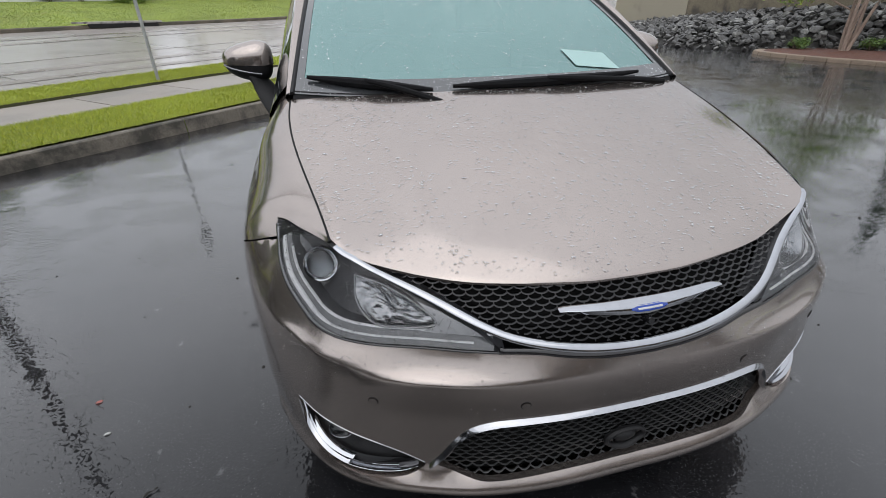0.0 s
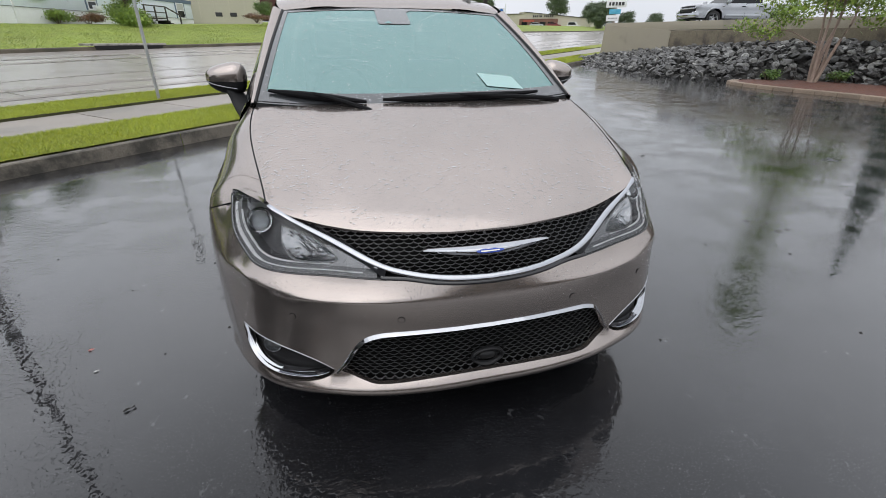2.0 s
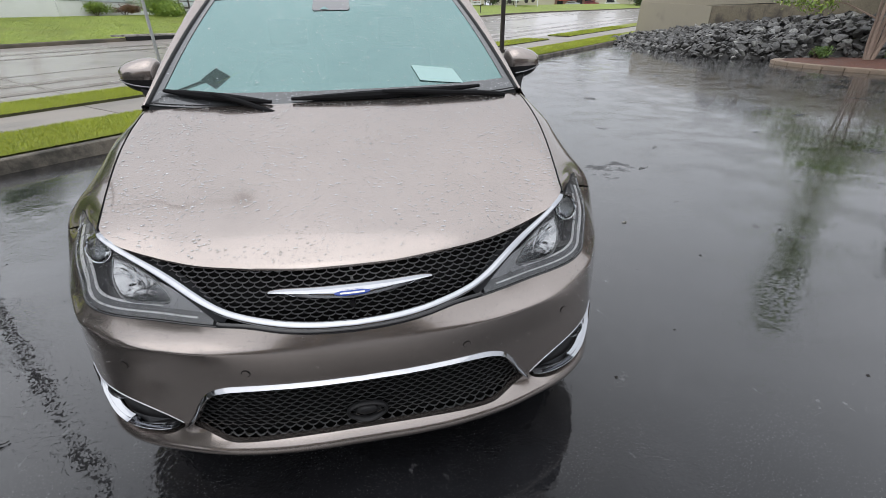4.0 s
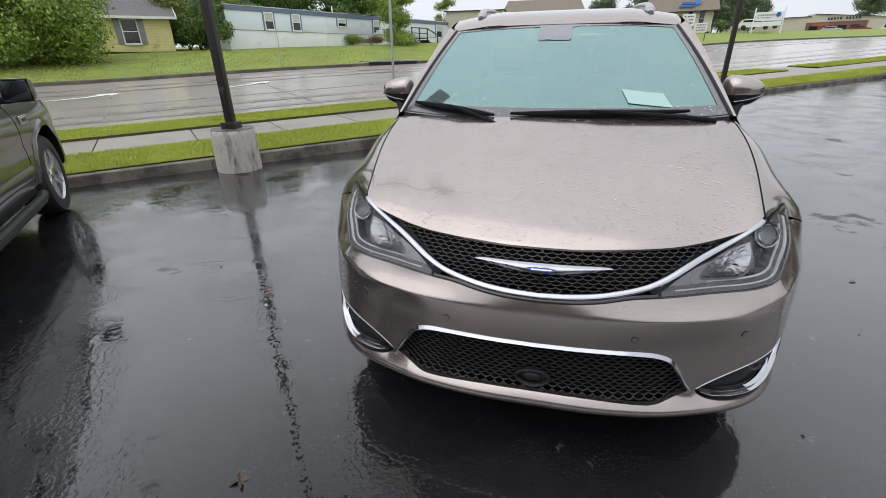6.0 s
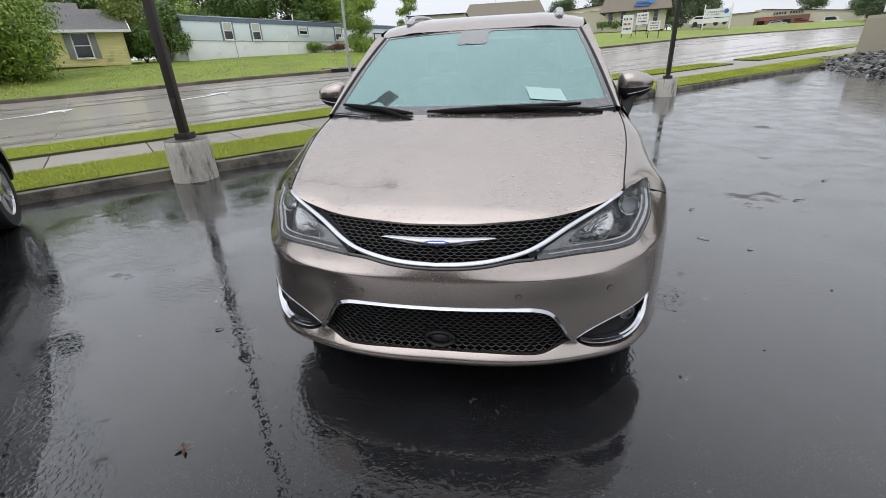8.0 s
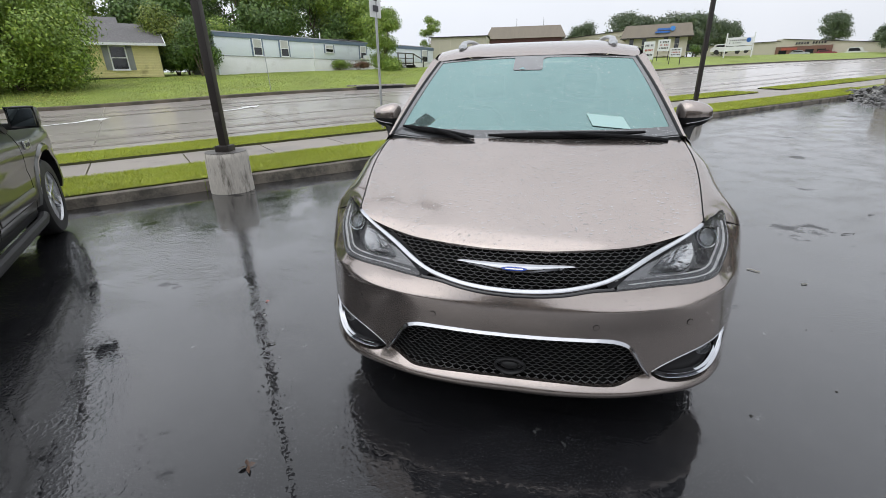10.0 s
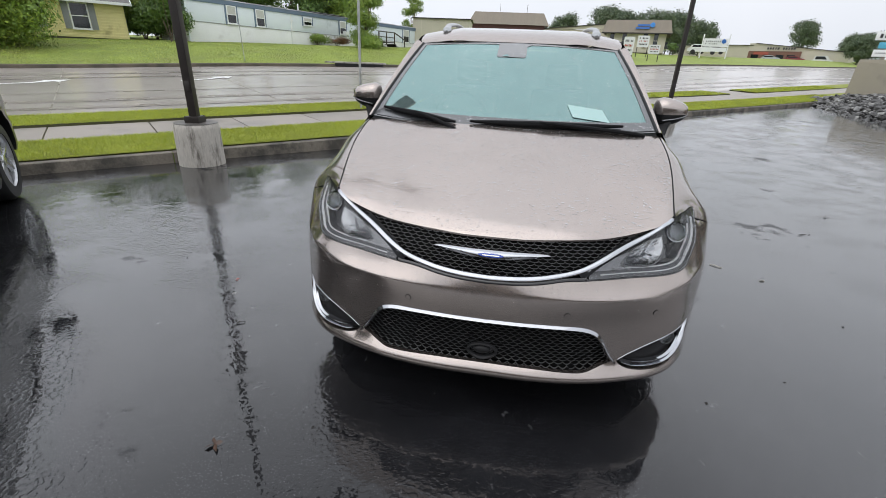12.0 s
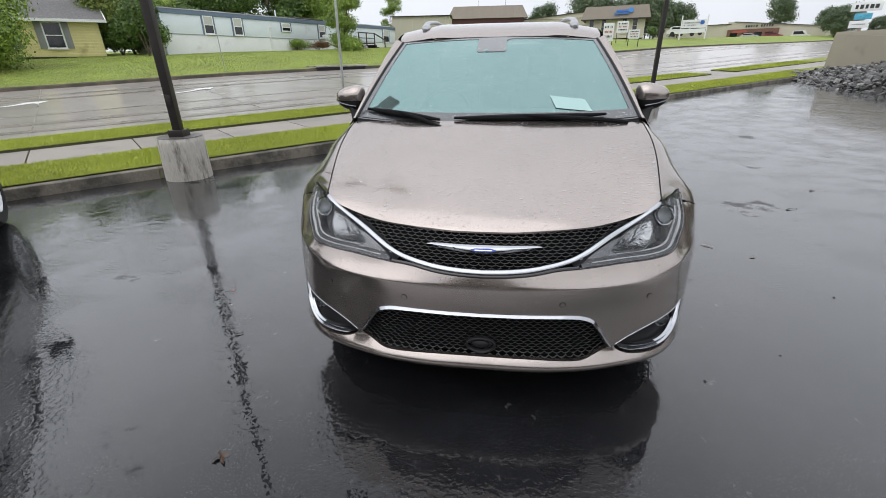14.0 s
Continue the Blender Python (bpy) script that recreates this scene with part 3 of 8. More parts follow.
# how far the skin lies inside the plan outline, by height: at the middle, a third out, the corner, the front wing and the flank
INSET = [
    (0.00, [(0.15, 0.19), (0.205, 0.085), (0.24, 0.010), (0.258, -0.008), (0.275, -0.014), (0.30, -0.004), (0.318, 0.012), (0.335, 0.022), (0.43, 0.022), (0.53, 0.012), (0.58, 0.0078), (0.625, 0.0070), (0.662, 0.0120), (0.70, 0.024), (0.73, 0.040), (0.775, 0.065), (0.82, 0.105), (0.87, 0.155), (0.95, 0.25)]),
    (0.55, [(0.15, 0.17), (0.205, 0.065), (0.24, -0.012), (0.258, -0.034), (0.275, -0.041), (0.30, -0.029), (0.318, -0.012), (0.335, -0.004), (0.43, -0.003), (0.53, -0.004), (0.61, -0.008), (0.654, -0.005), (0.668, 0.006), (0.685, 0.018), (0.705, 0.029), (0.73, 0.039), (0.775, 0.064), (0.82, 0.100), (0.87, 0.145), (0.95, 0.22)]),
    (0.95, [(0.15, 0.17), (0.205, 0.065), (0.24, -0.012), (0.258, -0.038), (0.275, -0.047), (0.295, -0.045), (0.315, -0.038), (0.40, -0.035), (0.53, -0.027), (0.62, -0.018), (0.695, -0.009), (0.714, 0.008), (0.73, 0.018), (0.75, 0.029), (0.80, 0.056), (0.86, 0.084), (0.92, 0.113), (0.96, 0.15)]),
    (1.15, [(0.15, 0.17), (0.205, 0.070), (0.24, 0.005), (0.258, -0.016), (0.275, -0.026), (0.295, -0.022), (0.32, -0.016), (0.40, -0.021), (0.53, -0.019), (0.63, -0.016), (0.70, -0.008), (0.74, 0.006), (0.79, 0.028), (0.83, 0.049), (0.87, 0.073), (0.92, 0.104), (0.97, 0.15)]),
    (1.36, [(0.15, 0.16), (0.205, 0.08), (0.235, 0.040), (0.28, 0.014), (0.33, 0.0), (0.40, -0.008), (0.53, -0.012), (0.62, -0.012), (0.70, -0.011), (0.76, -0.007), (0.81, 0.001), (0.85, 0.011), (0.885, 0.028), (0.92, 0.058), (0.97, 0.12)]),
    (2.00, [(0.15, 0.12), (0.205, 0.09), (0.25, 0.06), (0.30, 0.035), (0.36, 0.02), (0.45, 0.008), (0.56, 0.0), (0.66, 0.0), (0.76, 0.002), (0.83, 0.006), (0.89, 0.017), (0.94, 0.040), (0.99, 0.085), (1.03, 0.115), (1.08, 0.16)]),
    (2.60, [(0.15, 0.12), (0.205, 0.09), (0.25, 0.06), (0.30, 0.035), (0.36, 0.02), (0.45, 0.010), (0.56, 0.004), (0.66, 0.0), (0.76, 0.002), (0.85, 0.008), (0.93, 0.022), (1.0, 0.040), (1.06, 0.060), (1.10, 0.078), (1.16, 0.11)]),
]


# the crease that runs round the bumper's corners below the headlights
CREASE = [(0.0, 0.648), (0.33, 0.648), (0.55, 0.656), (0.75, 0.676), (0.95, 0.698), (1.20, 0.720)]
CREASE_DEPTH = [(0.22, 0.0), (0.36, 0.30), (0.60, 1.0), (0.88, 1.0), (1.08, 0.0)]


def inset_at(s, z):
    d, k = smooth_table(CREASE, s) - z, smooth_table(CREASE_DEPTH, s)
    fold = (0.011 if d > 0 else 0.006) * (1 - math.exp(-abs(d) / (0.045 if d > 0 else 0.032)))
    return plain_inset(s, z) + k * fold


def plain_inset(s, z):
    ks = [k for k, _ in INSET]
    if s <= ks[0]:
        return smooth_table(INSET[0][1], z)
    for (a, ta), (b, tb) in zip(INSET, INSET[1:]):
        if s <= b:
            t = (s - a) / (b - a)
            t = t * t * (3 - 2 * t)
            return smooth_table(ta, z) * (1 - t) + smooth_table(tb, z) * t
    return smooth_table(INSET[-1][1], z)


def skin(s, z, out=0.0):
    """The point of the front and flank skin at arc length s from the middle (negative: the other side) and height z."""
    a = abs(s)
    x, y = np.interp(a, PS, PX), np.interp(a, PS, PY)
    nx, ny = np.interp(a, PS, PNX), np.interp(a, PS, PNY)
    d = out - inset_at(a, z)
    return Vector((math.copysign(1, s) * (x + nx * d), y + ny * d, z))

from mathutils.geometry import delaunay_2d_cdt


def dense(poly, step, closed=True):
    out, n = [], len(poly)
    for k in range(n if closed else n - 1):
        a, b = poly[k], poly[(k + 1) % n]
        m = max(1, int(math.hypot(b[0] - a[0], b[1] - a[1]) / step))
        out += [(a[0] + (b[0] - a[0]) * i / m, a[1] + (b[1] - a[1]) * i / m) for i in range(m)]
    return out if closed else out + [poly[-1]]


def curve2(points, n):
    return [(p.x, p.y) for p in spline([(x, y, 0) for x, y in points], n)]


def inside(poly, px, py):
    """Which of the points (arrays) lie in the polygon."""
    hit = np.zeros(px.shape, bool)
    for (x0, y0), (x1, y1) in zip(poly, poly[1:] + poly[:1]):
        if y0 != y1:
            hit ^= ((y0 > py) != (y1 > py)) & (px < (x1 - x0) * (py - y0) / (y1 - y0) + x0)
    return hit


def patch(outer, holes, step, where, bm=None, lines=()):
    """A sheet over a flat outline with holes, laid on the surface that where(a, b) gives; its edges follow the lines."""
    loops = [dense(p, step) for p in (outer, *holes)]
    verts, edges = [], []
    for lp in loops:
        i = len(verts)
        verts += lp
        edges += [(i + k, i + (k + 1) % len(lp)) for k in range(len(lp))]
    for ln in lines:
        i = len(verts)
        verts += ln
        edges += [(i + k, i + k + 1) for k in range(len(ln) - 1)]
    xs, ys = [p[0] for p in outer], [p[1] for p in outer]
    gx, gy = np.meshgrid(np.arange(min(xs), max(xs), step), np.arange(min(ys), max(ys), step))
    gx, gy = gx.ravel(), gy.ravel()
    ok = inside(loops[0], gx, gy)
    for lp in loops[1:]:
        ok &= ~inside(lp, gx, gy)
    rim = np.array(verts)
    for k in np.nonzero(ok)[0]:
        if np.min((rim[:, 0] - gx[k]) ** 2 + (rim[:, 1] - gy[k]) ** 2) < (0.6 * step) ** 2:
            ok[k] = False
    verts += list(zip(gx[ok], gy[ok]))
    res = delaunay_2d_cdt([Vector(p) for p in verts], edges, [], 0, 1e-5)
    pts, tris = res[0], res[2]
    cx = np.array([sum(pts[i].x for i in t) / len(t) for t in tris])
    cy = np.array([sum(pts[i].y for i in t) / len(t) for t in tris])
    keep = inside(loops[0], cx, cy)
    for lp in loops[1:]:
        keep &= ~inside(lp, cx, cy)
    bm = bm or bmesh.new()
    made = {}
    for t, k in zip(tris, keep):
        if k:
            vs = []
            for i in t:
                if i not in made:
                    made[i] = bm.verts.new(where(pts[i].x, pts[i].y))
                vs.append(made[i])
            try:
                bm.faces.new(vs)
            except ValueError:
                pass
    return bm


def rim_return(bm, loop, where, depth, step=0.012, closed=True):
    """Turns the edge of a panel inwards by depth along the skin's normal."""
    lp = dense(loop, step, closed)
    if closed:
        lp = lp + lp[:1]
    grid_mesh(bm, [[where(a, b, 0.0) for a, b in lp], [where(a, b, -depth) for a, b in lp]])
    return bm


def face_out(bm, toward):
    """Turns the faces of a sheet so that their normals point along toward(centre)."""
    bm.normal_update()
    bad = [f for f in bm.faces if f.normal.dot(toward(f.calc_center_median())) < 0]
    if bad:
        bmesh.ops.reverse_faces(bm, faces=bad)
    return bm


def from_core(c):
    return c - Vector((0, 2.0, 0.5))


def skin_normal(s, z):
    e = 0.004
    a, b = skin(s + e, z) - skin(s - e, z), skin(s, z + e) - skin(s, z - e)
    n = a.cross(b).normalized()
    return n if n.dot(from_core(skin(s, z))) > 0 else -n


RIDGE = ((-0.5, -1), (-0.5, 0.25), (-0.2, 0.62), (0.14, 1.0), (0.24, 1.0), (0.5, 0.45), (0.5, -1))
ROUND = ((-0.5, -1), (-0.5, 0.35), (-0.36, 0.8), (-0.12, 1.0), (0.12, 1.0), (0.36, 0.8), (0.5, 0.35), (0.5, -1))


STRIP = ((-0.5, -1), (-0.5, -0.2), (-0.25, 0.35), (0.0, 0.82), (0.12, 1.0), (0.24, 0.86), (0.5, -0.4), (0.5, -1))


def trim(path, width, height, where=skin, sink=0.003, bm=None, profile=ROUND):
    """A raised moulding along a path on the skin; width is one number or one for each point."""
    bm = bm or bmesh.new()
    w = width if isinstance(width, (list, tuple)) else [width] * len(path)
    rows = []
    for i, (a, b) in enumerate(path):
        a0, b0 = path[max(0, i - 1)]
        a1, b1 = path[min(len(path) - 1, i + 1)]
        ta, tb = a1 - a0, b1 - b0
        k = math.hypot(ta, tb) or 1
        ca, cb = -tb / k, ta / k
        rows.append([where(a + ca * w[i] * f, b + cb * w[i] * f, -sink if h < 0 else height * h) for f, h in profile])
    grid_mesh(bm, rows)
    for r in (rows[0], rows[-1]):
        bm.faces.new([bm.verts.new(p) for p in r])
    return face_out(bm, from_core)


def offset_path(path, d):
    """A path moved sideways by d, to the left of its direction."""
    out = []
    for i in range(len(path)):
        (a0, b0), (a1, b1) = path[max(0, i - 3)], path[min(len(path) - 1, i + 3)]
        k = math.hypot(a1 - a0, b1 - b0) or 1
        out.append((path[i][0] - (b1 - b0) / k * d, path[i][1] + (a1 - a0) / k * d))
    return out


def mirrored(path):
    return [(-a, b) for a, b in path]


# ---- minivan: materials ----
def car_paint(name, color, metal=0.94, rough=0.21, flake=0.10):
    m = bpy.data.materials.new(name)
    m.use_nodes = True
    nt = m.node_tree
    b = nt.nodes["Principled BSDF"]
    fl = ramp_node(nt, noise_node(nt, 900, 2, 0.5), [(0.3, scaled(color, 1 - flake)), (0.7, scaled(color, 1 + flake))])
    grime = ramp_node(nt, noise_node(nt, 4.5, 6, 0.62), [(0.30, (0.95, 0.95, 0.95)), (0.56, (1, 1, 1)), (0.63, (1, 1, 1)), (0.74, (0.93, 0.93, 0.93))])
    nt.links.new(mix_node(nt, 1.0, fl, grime, "MULTIPLY"), b.inputs["Base Color"])
    b.inputs["Metallic"].default_value, b.inputs["Roughness"].default_value = metal, rough
    b.inputs["Specular Tint"].default_value = (0.55, 0.52, 0.50, 1)
    b.inputs["Coat Weight"].default_value = 1.0
    nt.links.new(ramp_node(nt, noise_node(nt, 5.0, 5, 0.6), [(0.4, (0.03, 0.03, 0.03)), (0.7, (0.10, 0.10, 0.10))]), b.inputs["Coat Roughness"])
    return m


PAINT = car_paint("bronze_taupe_metallic_paint", (0.42, 0.368, 0.338))
CHROME = surface("polished_chrome", (0.48, 0.49, 0.515), 0.07, metal=1.0, var=0.05, grain=40)
BLACK_PLASTIC = surface("black_textured_plastic", (0.014, 0.014, 0.015), 0.55, spec=0.3, var=0.2, grain=200, bump=0.0005, bump_scale=400)
GRILLE_BLACK = surface("satin_black_grille_plastic", (0.034, 0.034, 0.036), 0.32, var=0.15, grain=80)
GRILLE_GREY = surface("satin_dark_grey_grille_plastic", (0.038, 0.039, 0.040), 0.28, var=0.15, grain=80)
GLOSS_BLACK = surface("gloss_black_plastic", (0.010, 0.010, 0.011), 0.12, var=0.1, grain=50, coat=0.6)
RUBBER = surface("black_rubber", (0.018, 0.018, 0.018), 0.6, var=0.25, grain=60, bump=0.001)
ALLOY = surface("silver_alloy", (0.55, 0.56, 0.57), 0.28, metal=0.9, var=0.08, grain=30)
LAMP_BODY = surface("dark_lamp_housing", (0.045, 0.046, 0.050), 0.3, var=0.2, grain=30)
LAMP_GREY = surface("grey_lamp_bezel", (0.21, 0.215, 0.225), 0.25, metal=0.6, var=0.12, grain=30)
LAMP_BEZEL = surface("blue_grey_lamp_bezel", (0.11, 0.114, 0.122), 0.20, var=0.12, grain=30)
REFLECTOR = surface("faceted_reflector", (0.34, 0.35, 0.365), 0.14, metal=1.0, var=0.1, grain=18, bump=0.002, bump_scale=90)
CLEAR = clear_cover("clear_lamp_lens", 0.95, 0.9, 0.19)
BULB_GLASS = glass_mat("projector_glass", (0.85, 0.88, 0.9))
# near-black in place of the shade behind grilles and bumper openings
VOID = surface("shade_black_backing", (0.005, 0.005, 0.005), 0.9, var=0.2, grain=30, spec=0.1)
DRL = surface("white_light_guide", (0.62, 0.63, 0.65), 0.25, var=0.06, grain=30)
BADGE_BLUE = surface("blue_enamel", (0.015, 0.05, 0.30), 0.2, var=0.1, grain=60, coat=0.5)
INTERIOR = surface("dark_grey_trim", (0.05, 0.052, 0.055), 0.7, var=0.2, grain=60)
SEAT_CLOTH = surface("grey_seat_cloth", (0.12, 0.12, 0.125), 0.85, var=0.2, grain=120)
# white paper with the teal of the windscreen put into its colour
PAPER = surface("glass_tinted_paper", (0.36, 0.52, 0.50), 0.8, var=0.03, grain=20)
WIPER_RUBBER = surface("dull_black_wiper_rubber", (0.006, 0.006, 0.007), 0.7, spec=0.15, var=0.3, grain=90)
WATER = clear_cover("rain_water", 0.91, 0.62, 0.24)
WATER_ON_GLASS = clear_cover("rain_water_on_glass", 0.88, 0.75, 0.25)
TINTED = surface("dark_tinted_window", (0.012, 0.014, 0.015), 0.05, var=0.1, grain=5, coat=0.8, coat_rough=0.02)


def fogged_glass():
    """Tinted windscreen glass, lightly misted on its inside, that mirrors the sky."""
    m = bpy.data.materials.new("misted_windscreen_glass")
    m.use_nodes = True
    nt = m.node_tree
    b = nt.nodes["Principled BSDF"]
    col = ramp_node(nt, noise_node(nt, 1.6, 5, 0.6), [(0.3, (0.030, 0.066, 0.062)), (0.7, (0.050, 0.092, 0.088))])
    nt.links.new(col, b.inputs["Base Color"])
    b.inputs["Roughness"].default_value = 0.45
    nt.links.new(ramp_node(nt, noise_node(nt, 2.3, 4, 0.6), [(0.3, (0.75, 0.75, 0.75)), (0.7, (0.86, 0.86, 0.86))]), b.inputs["Alpha"])
    gl, fr, mx = nt.nodes.new("ShaderNodeBsdfGlossy"), nt.nodes.new("ShaderNodeFresnel"), nt.nodes.new("ShaderNodeMixShader")
    gl.inputs["Color"].default_value, gl.inputs["Roughness"].default_value = (0.66, 1.0, 0.965, 1), 0.015
    fr.inputs["IOR"].default_value = 2.95
    nt.links.new(fr.outputs[0], mx.inputs[0])
    nt.links.new(b.outputs[0], mx.inputs[1])
    nt.links.new(gl.outputs[0], mx.inputs[2])
    nt.links.new(mx.outputs[0], nt.nodes["Material Output"].inputs["Surface"])
    return m


MISTED = fogged_glass()

# ---- minivan: outlines as (arc length, height) on the near half ----
LAMP_TOP = [(1.21, 0.927), (1.155, 0.931), (1.05, 0.930), (0.95, 0.925), (0.85, 0.909), (0.72, 0.870), (0.60, 0.826), (0.49, 0.784), (0.42, 0.746), (0.385, 0.722)]
LAMP_LOW = [(0.385, 0.722), (0.48, 0.727), (0.60, 0.732), (0.74, 0.734), (0.86, 0.738), (0.96, 0.752), (1.045, 0.788), (1.11, 0.836), (1.165, 0.884), (1.21, 0.927)]
BAND = [(0.915, 0.9285), (0.88, 0.9215), (0.82, 0.908), (0.72, 0.877), (0.60, 0.838), (0.50, 0.803), (0.42, 0.772), (0.36, 0.752), (0.28, 0.735), (0.19, 0.722), (0.09, 0.715), (0.0, 0.713)]
HOOD_EDGE = [(0.0, 0.848), (0.12, 0.848), (0.24, 0.852), (0.36, 0.856), (0.475, 0.860), (0.59, 0.869), (0.71, 0.889), (0.83, 0.9135), (0.90, 0.929), (0.955, 0.938)]
LG_TOP = [(0.578, 0.352), (0.540, 0.398), (0.505, 0.455), (0.465, 0.500), (0.415, 0.521), (0.36, 0.528), (0.25, 0.532), (0.12, 0.532), (0.0, 0.531)]
LG_LOW = [(0.0, 0.313), (0.20, 0.312), (0.38, 0.306), (0.445, 0.309), (0.50, 0.324), (0.55, 0.343), (0.578, 0.352)]
FOG = [(0.985, 0.474), (0.905, 0.466), (0.82, 0.453), (0.73, 0.426), (0.65, 0.388), (0.590, 0.352), (0.63, 0.316), (0.73, 0.303), (0.84, 0.307), (0.925, 0.335), (0.970, 0.390)]
ARCH_S, ARCH_Z, ARCH_R = 1.66, 0.355, 0.405
WHEEL_Y, REAR_WHEEL_Y = 0.88, 3.97


def arch_points(a0, a1, n, centre=ARCH_S):
    return [(centre + ARCH_R * math.cos(radians(a0 + (a1 - a0) * k / (n - 1))), ARCH_Z + ARCH_R * math.sin(radians(a0 + (a1 - a0) * k / (n - 1)))) for k in range(n)]


def hood_front(a):
    """A point of the hood's leading edge; a runs from -1 to 1 across the car."""
    s = 0.950 * abs(a)
    p = skin(s, smooth_table(HOOD_EDGE, s))
    return Vector((math.copysign(p.x, a), p.y, p.z))


def hood_rear(a):
    b = abs(a)
    return Vector((0.845 * a, 0.985 + 0.065 * b ** 3, 1.168 - 0.010 * b ** 4))


def hood_point(a, t, out=0.0):
    """A point of the hood: t runs from the nose (0) to the windscreen (1)."""
    p0, p3, b = hood_front(a), hood_rear(a), abs(a)
    k = b ** 2.5
    p1 = p0 + Vector((0.030 * a * b, 0.052 * (1 - k) + 0.20 * k, 0.084 * (1 - k) + 0.082 * k))
    p2 = p3 - Vector((-0.030 * a * b ** 3, 0.36 * (1 - k) + 0.26 * k, 0.082))
    q = p0 * (1 - t) ** 3 + p1 * 3 * t * (1 - t) ** 2 + p2 * 3 * t * t * (1 - t) + p3 * t ** 3
    crease = math.exp(-((b - (0.50 + 0.22 * t)) / 0.05) ** 2) * 0.004 * math.sin(math.pi * min(1, t * 1.1))
    return q + Vector((0, 0, crease)) + Vector((0, -0.35, 0.93)) * out


def screen_point(a, t, out=0.0):
    """A point of the windscreen: a across, t from its foot to its head."""
    b = abs(a)
    foot = Vector((0.835 * a, 0.965 + 0.100 * b ** 2.6, 1.150 + 0.025 * b ** 2.6))
    head = Vector((0.705 * a, 1.995 - 0.055 * b ** 2.4, 1.645 - 0.028 * b ** 2.4))
    p = foot.lerp(head, t)
    return p + Vector((0, -0.44, 0.90)) * (0.030 * math.sin(math.pi * t) * (1 - 0.4 * b ** 2) + out)


def sheet(where, a_list, t_list, toward=Vector((0, -0.4, 0.9))):
    bm = bmesh.new()
    grid_mesh(bm, [[where(a, t) for a in a_list] for t in t_list])
    return face_out(bm, lambda c: toward)

def honeycomb(outline, cell_w, cell_h, bar, depth, inset, sag=0.34, curl=0.5):
    """Bars of a honeycomb that fills an outline on the skin, set back by inset."""
    bm = bmesh.new()
    xs, ys = [p[0] for p in outline], [p[1] for p in outline]
    segs = []
    rows = int((max(ys) - min(ys)) / cell_h) + 2
    cols = int((max(xs) - min(xs)) / cell_w) + 3
    sag = sag * cell_h
    for r in range(-1, rows):
        y0 = min(ys) + r * cell_h
        for c in range(-1, cols):
            x0 = min(xs) + (c + (0.5 if r % 2 else 0)) * cell_w
            arc = [(x0, y0 + sag), (x0 + 0.12 * cell_w, y0 + curl * sag), (x0 + 0.30 * cell_w, y0 + 0.16 * curl * sag), (x0 + 0.5 * cell_w, y0), (x0 + 0.70 * cell_w, y0 + 0.16 * curl * sag), (x0 + 0.88 * cell_w, y0 + curl * sag), (x0 + cell_w, y0 + sag)]
            segs += list(zip(arc, arc[1:])) + [(arc[0], (x0, y0 + cell_h))]
    mid = np.array([((a[0] + b[0]) / 2, (a[1] + b[1]) / 2) for a, b in segs])
    ok = inside(outline, mid[:, 0], mid[:, 1])
    for (a, b), k in zip(segs, ok):
        if not k:
            continue
        dx, dy = b[0] - a[0], b[1] - a[1]
        q = math.hypot(dx, dy)
        nx, ny = -dy / q * bar / 2, dx / q * bar / 2
        front = [bm.verts.new(skin(x, y, -inset)) for x, y in ((a[0] + nx, a[1] + ny), (a[0] - nx, a[1] - ny), (b[0] - nx, b[1] - ny), (b[0] + nx, b[1] + ny))]
        rear = [bm.verts.new(skin(x, y, -inset - depth)) for x, y in ((a[0] + nx * 1.1, a[1] + ny * 1.1), (a[0] - nx * 1.1, a[1] - ny * 1.1), (b[0] - nx * 1.1, b[1] - ny * 1.1), (b[0] + nx * 1.1, b[1] + ny * 1.1))]
        bm.faces.new(front)
        for i in range(4):
            bm.faces.new((front[i], front[(i + 1) % 4], rear[(i + 1) % 4], rear[i]))
    return face_out(bm, from_core)


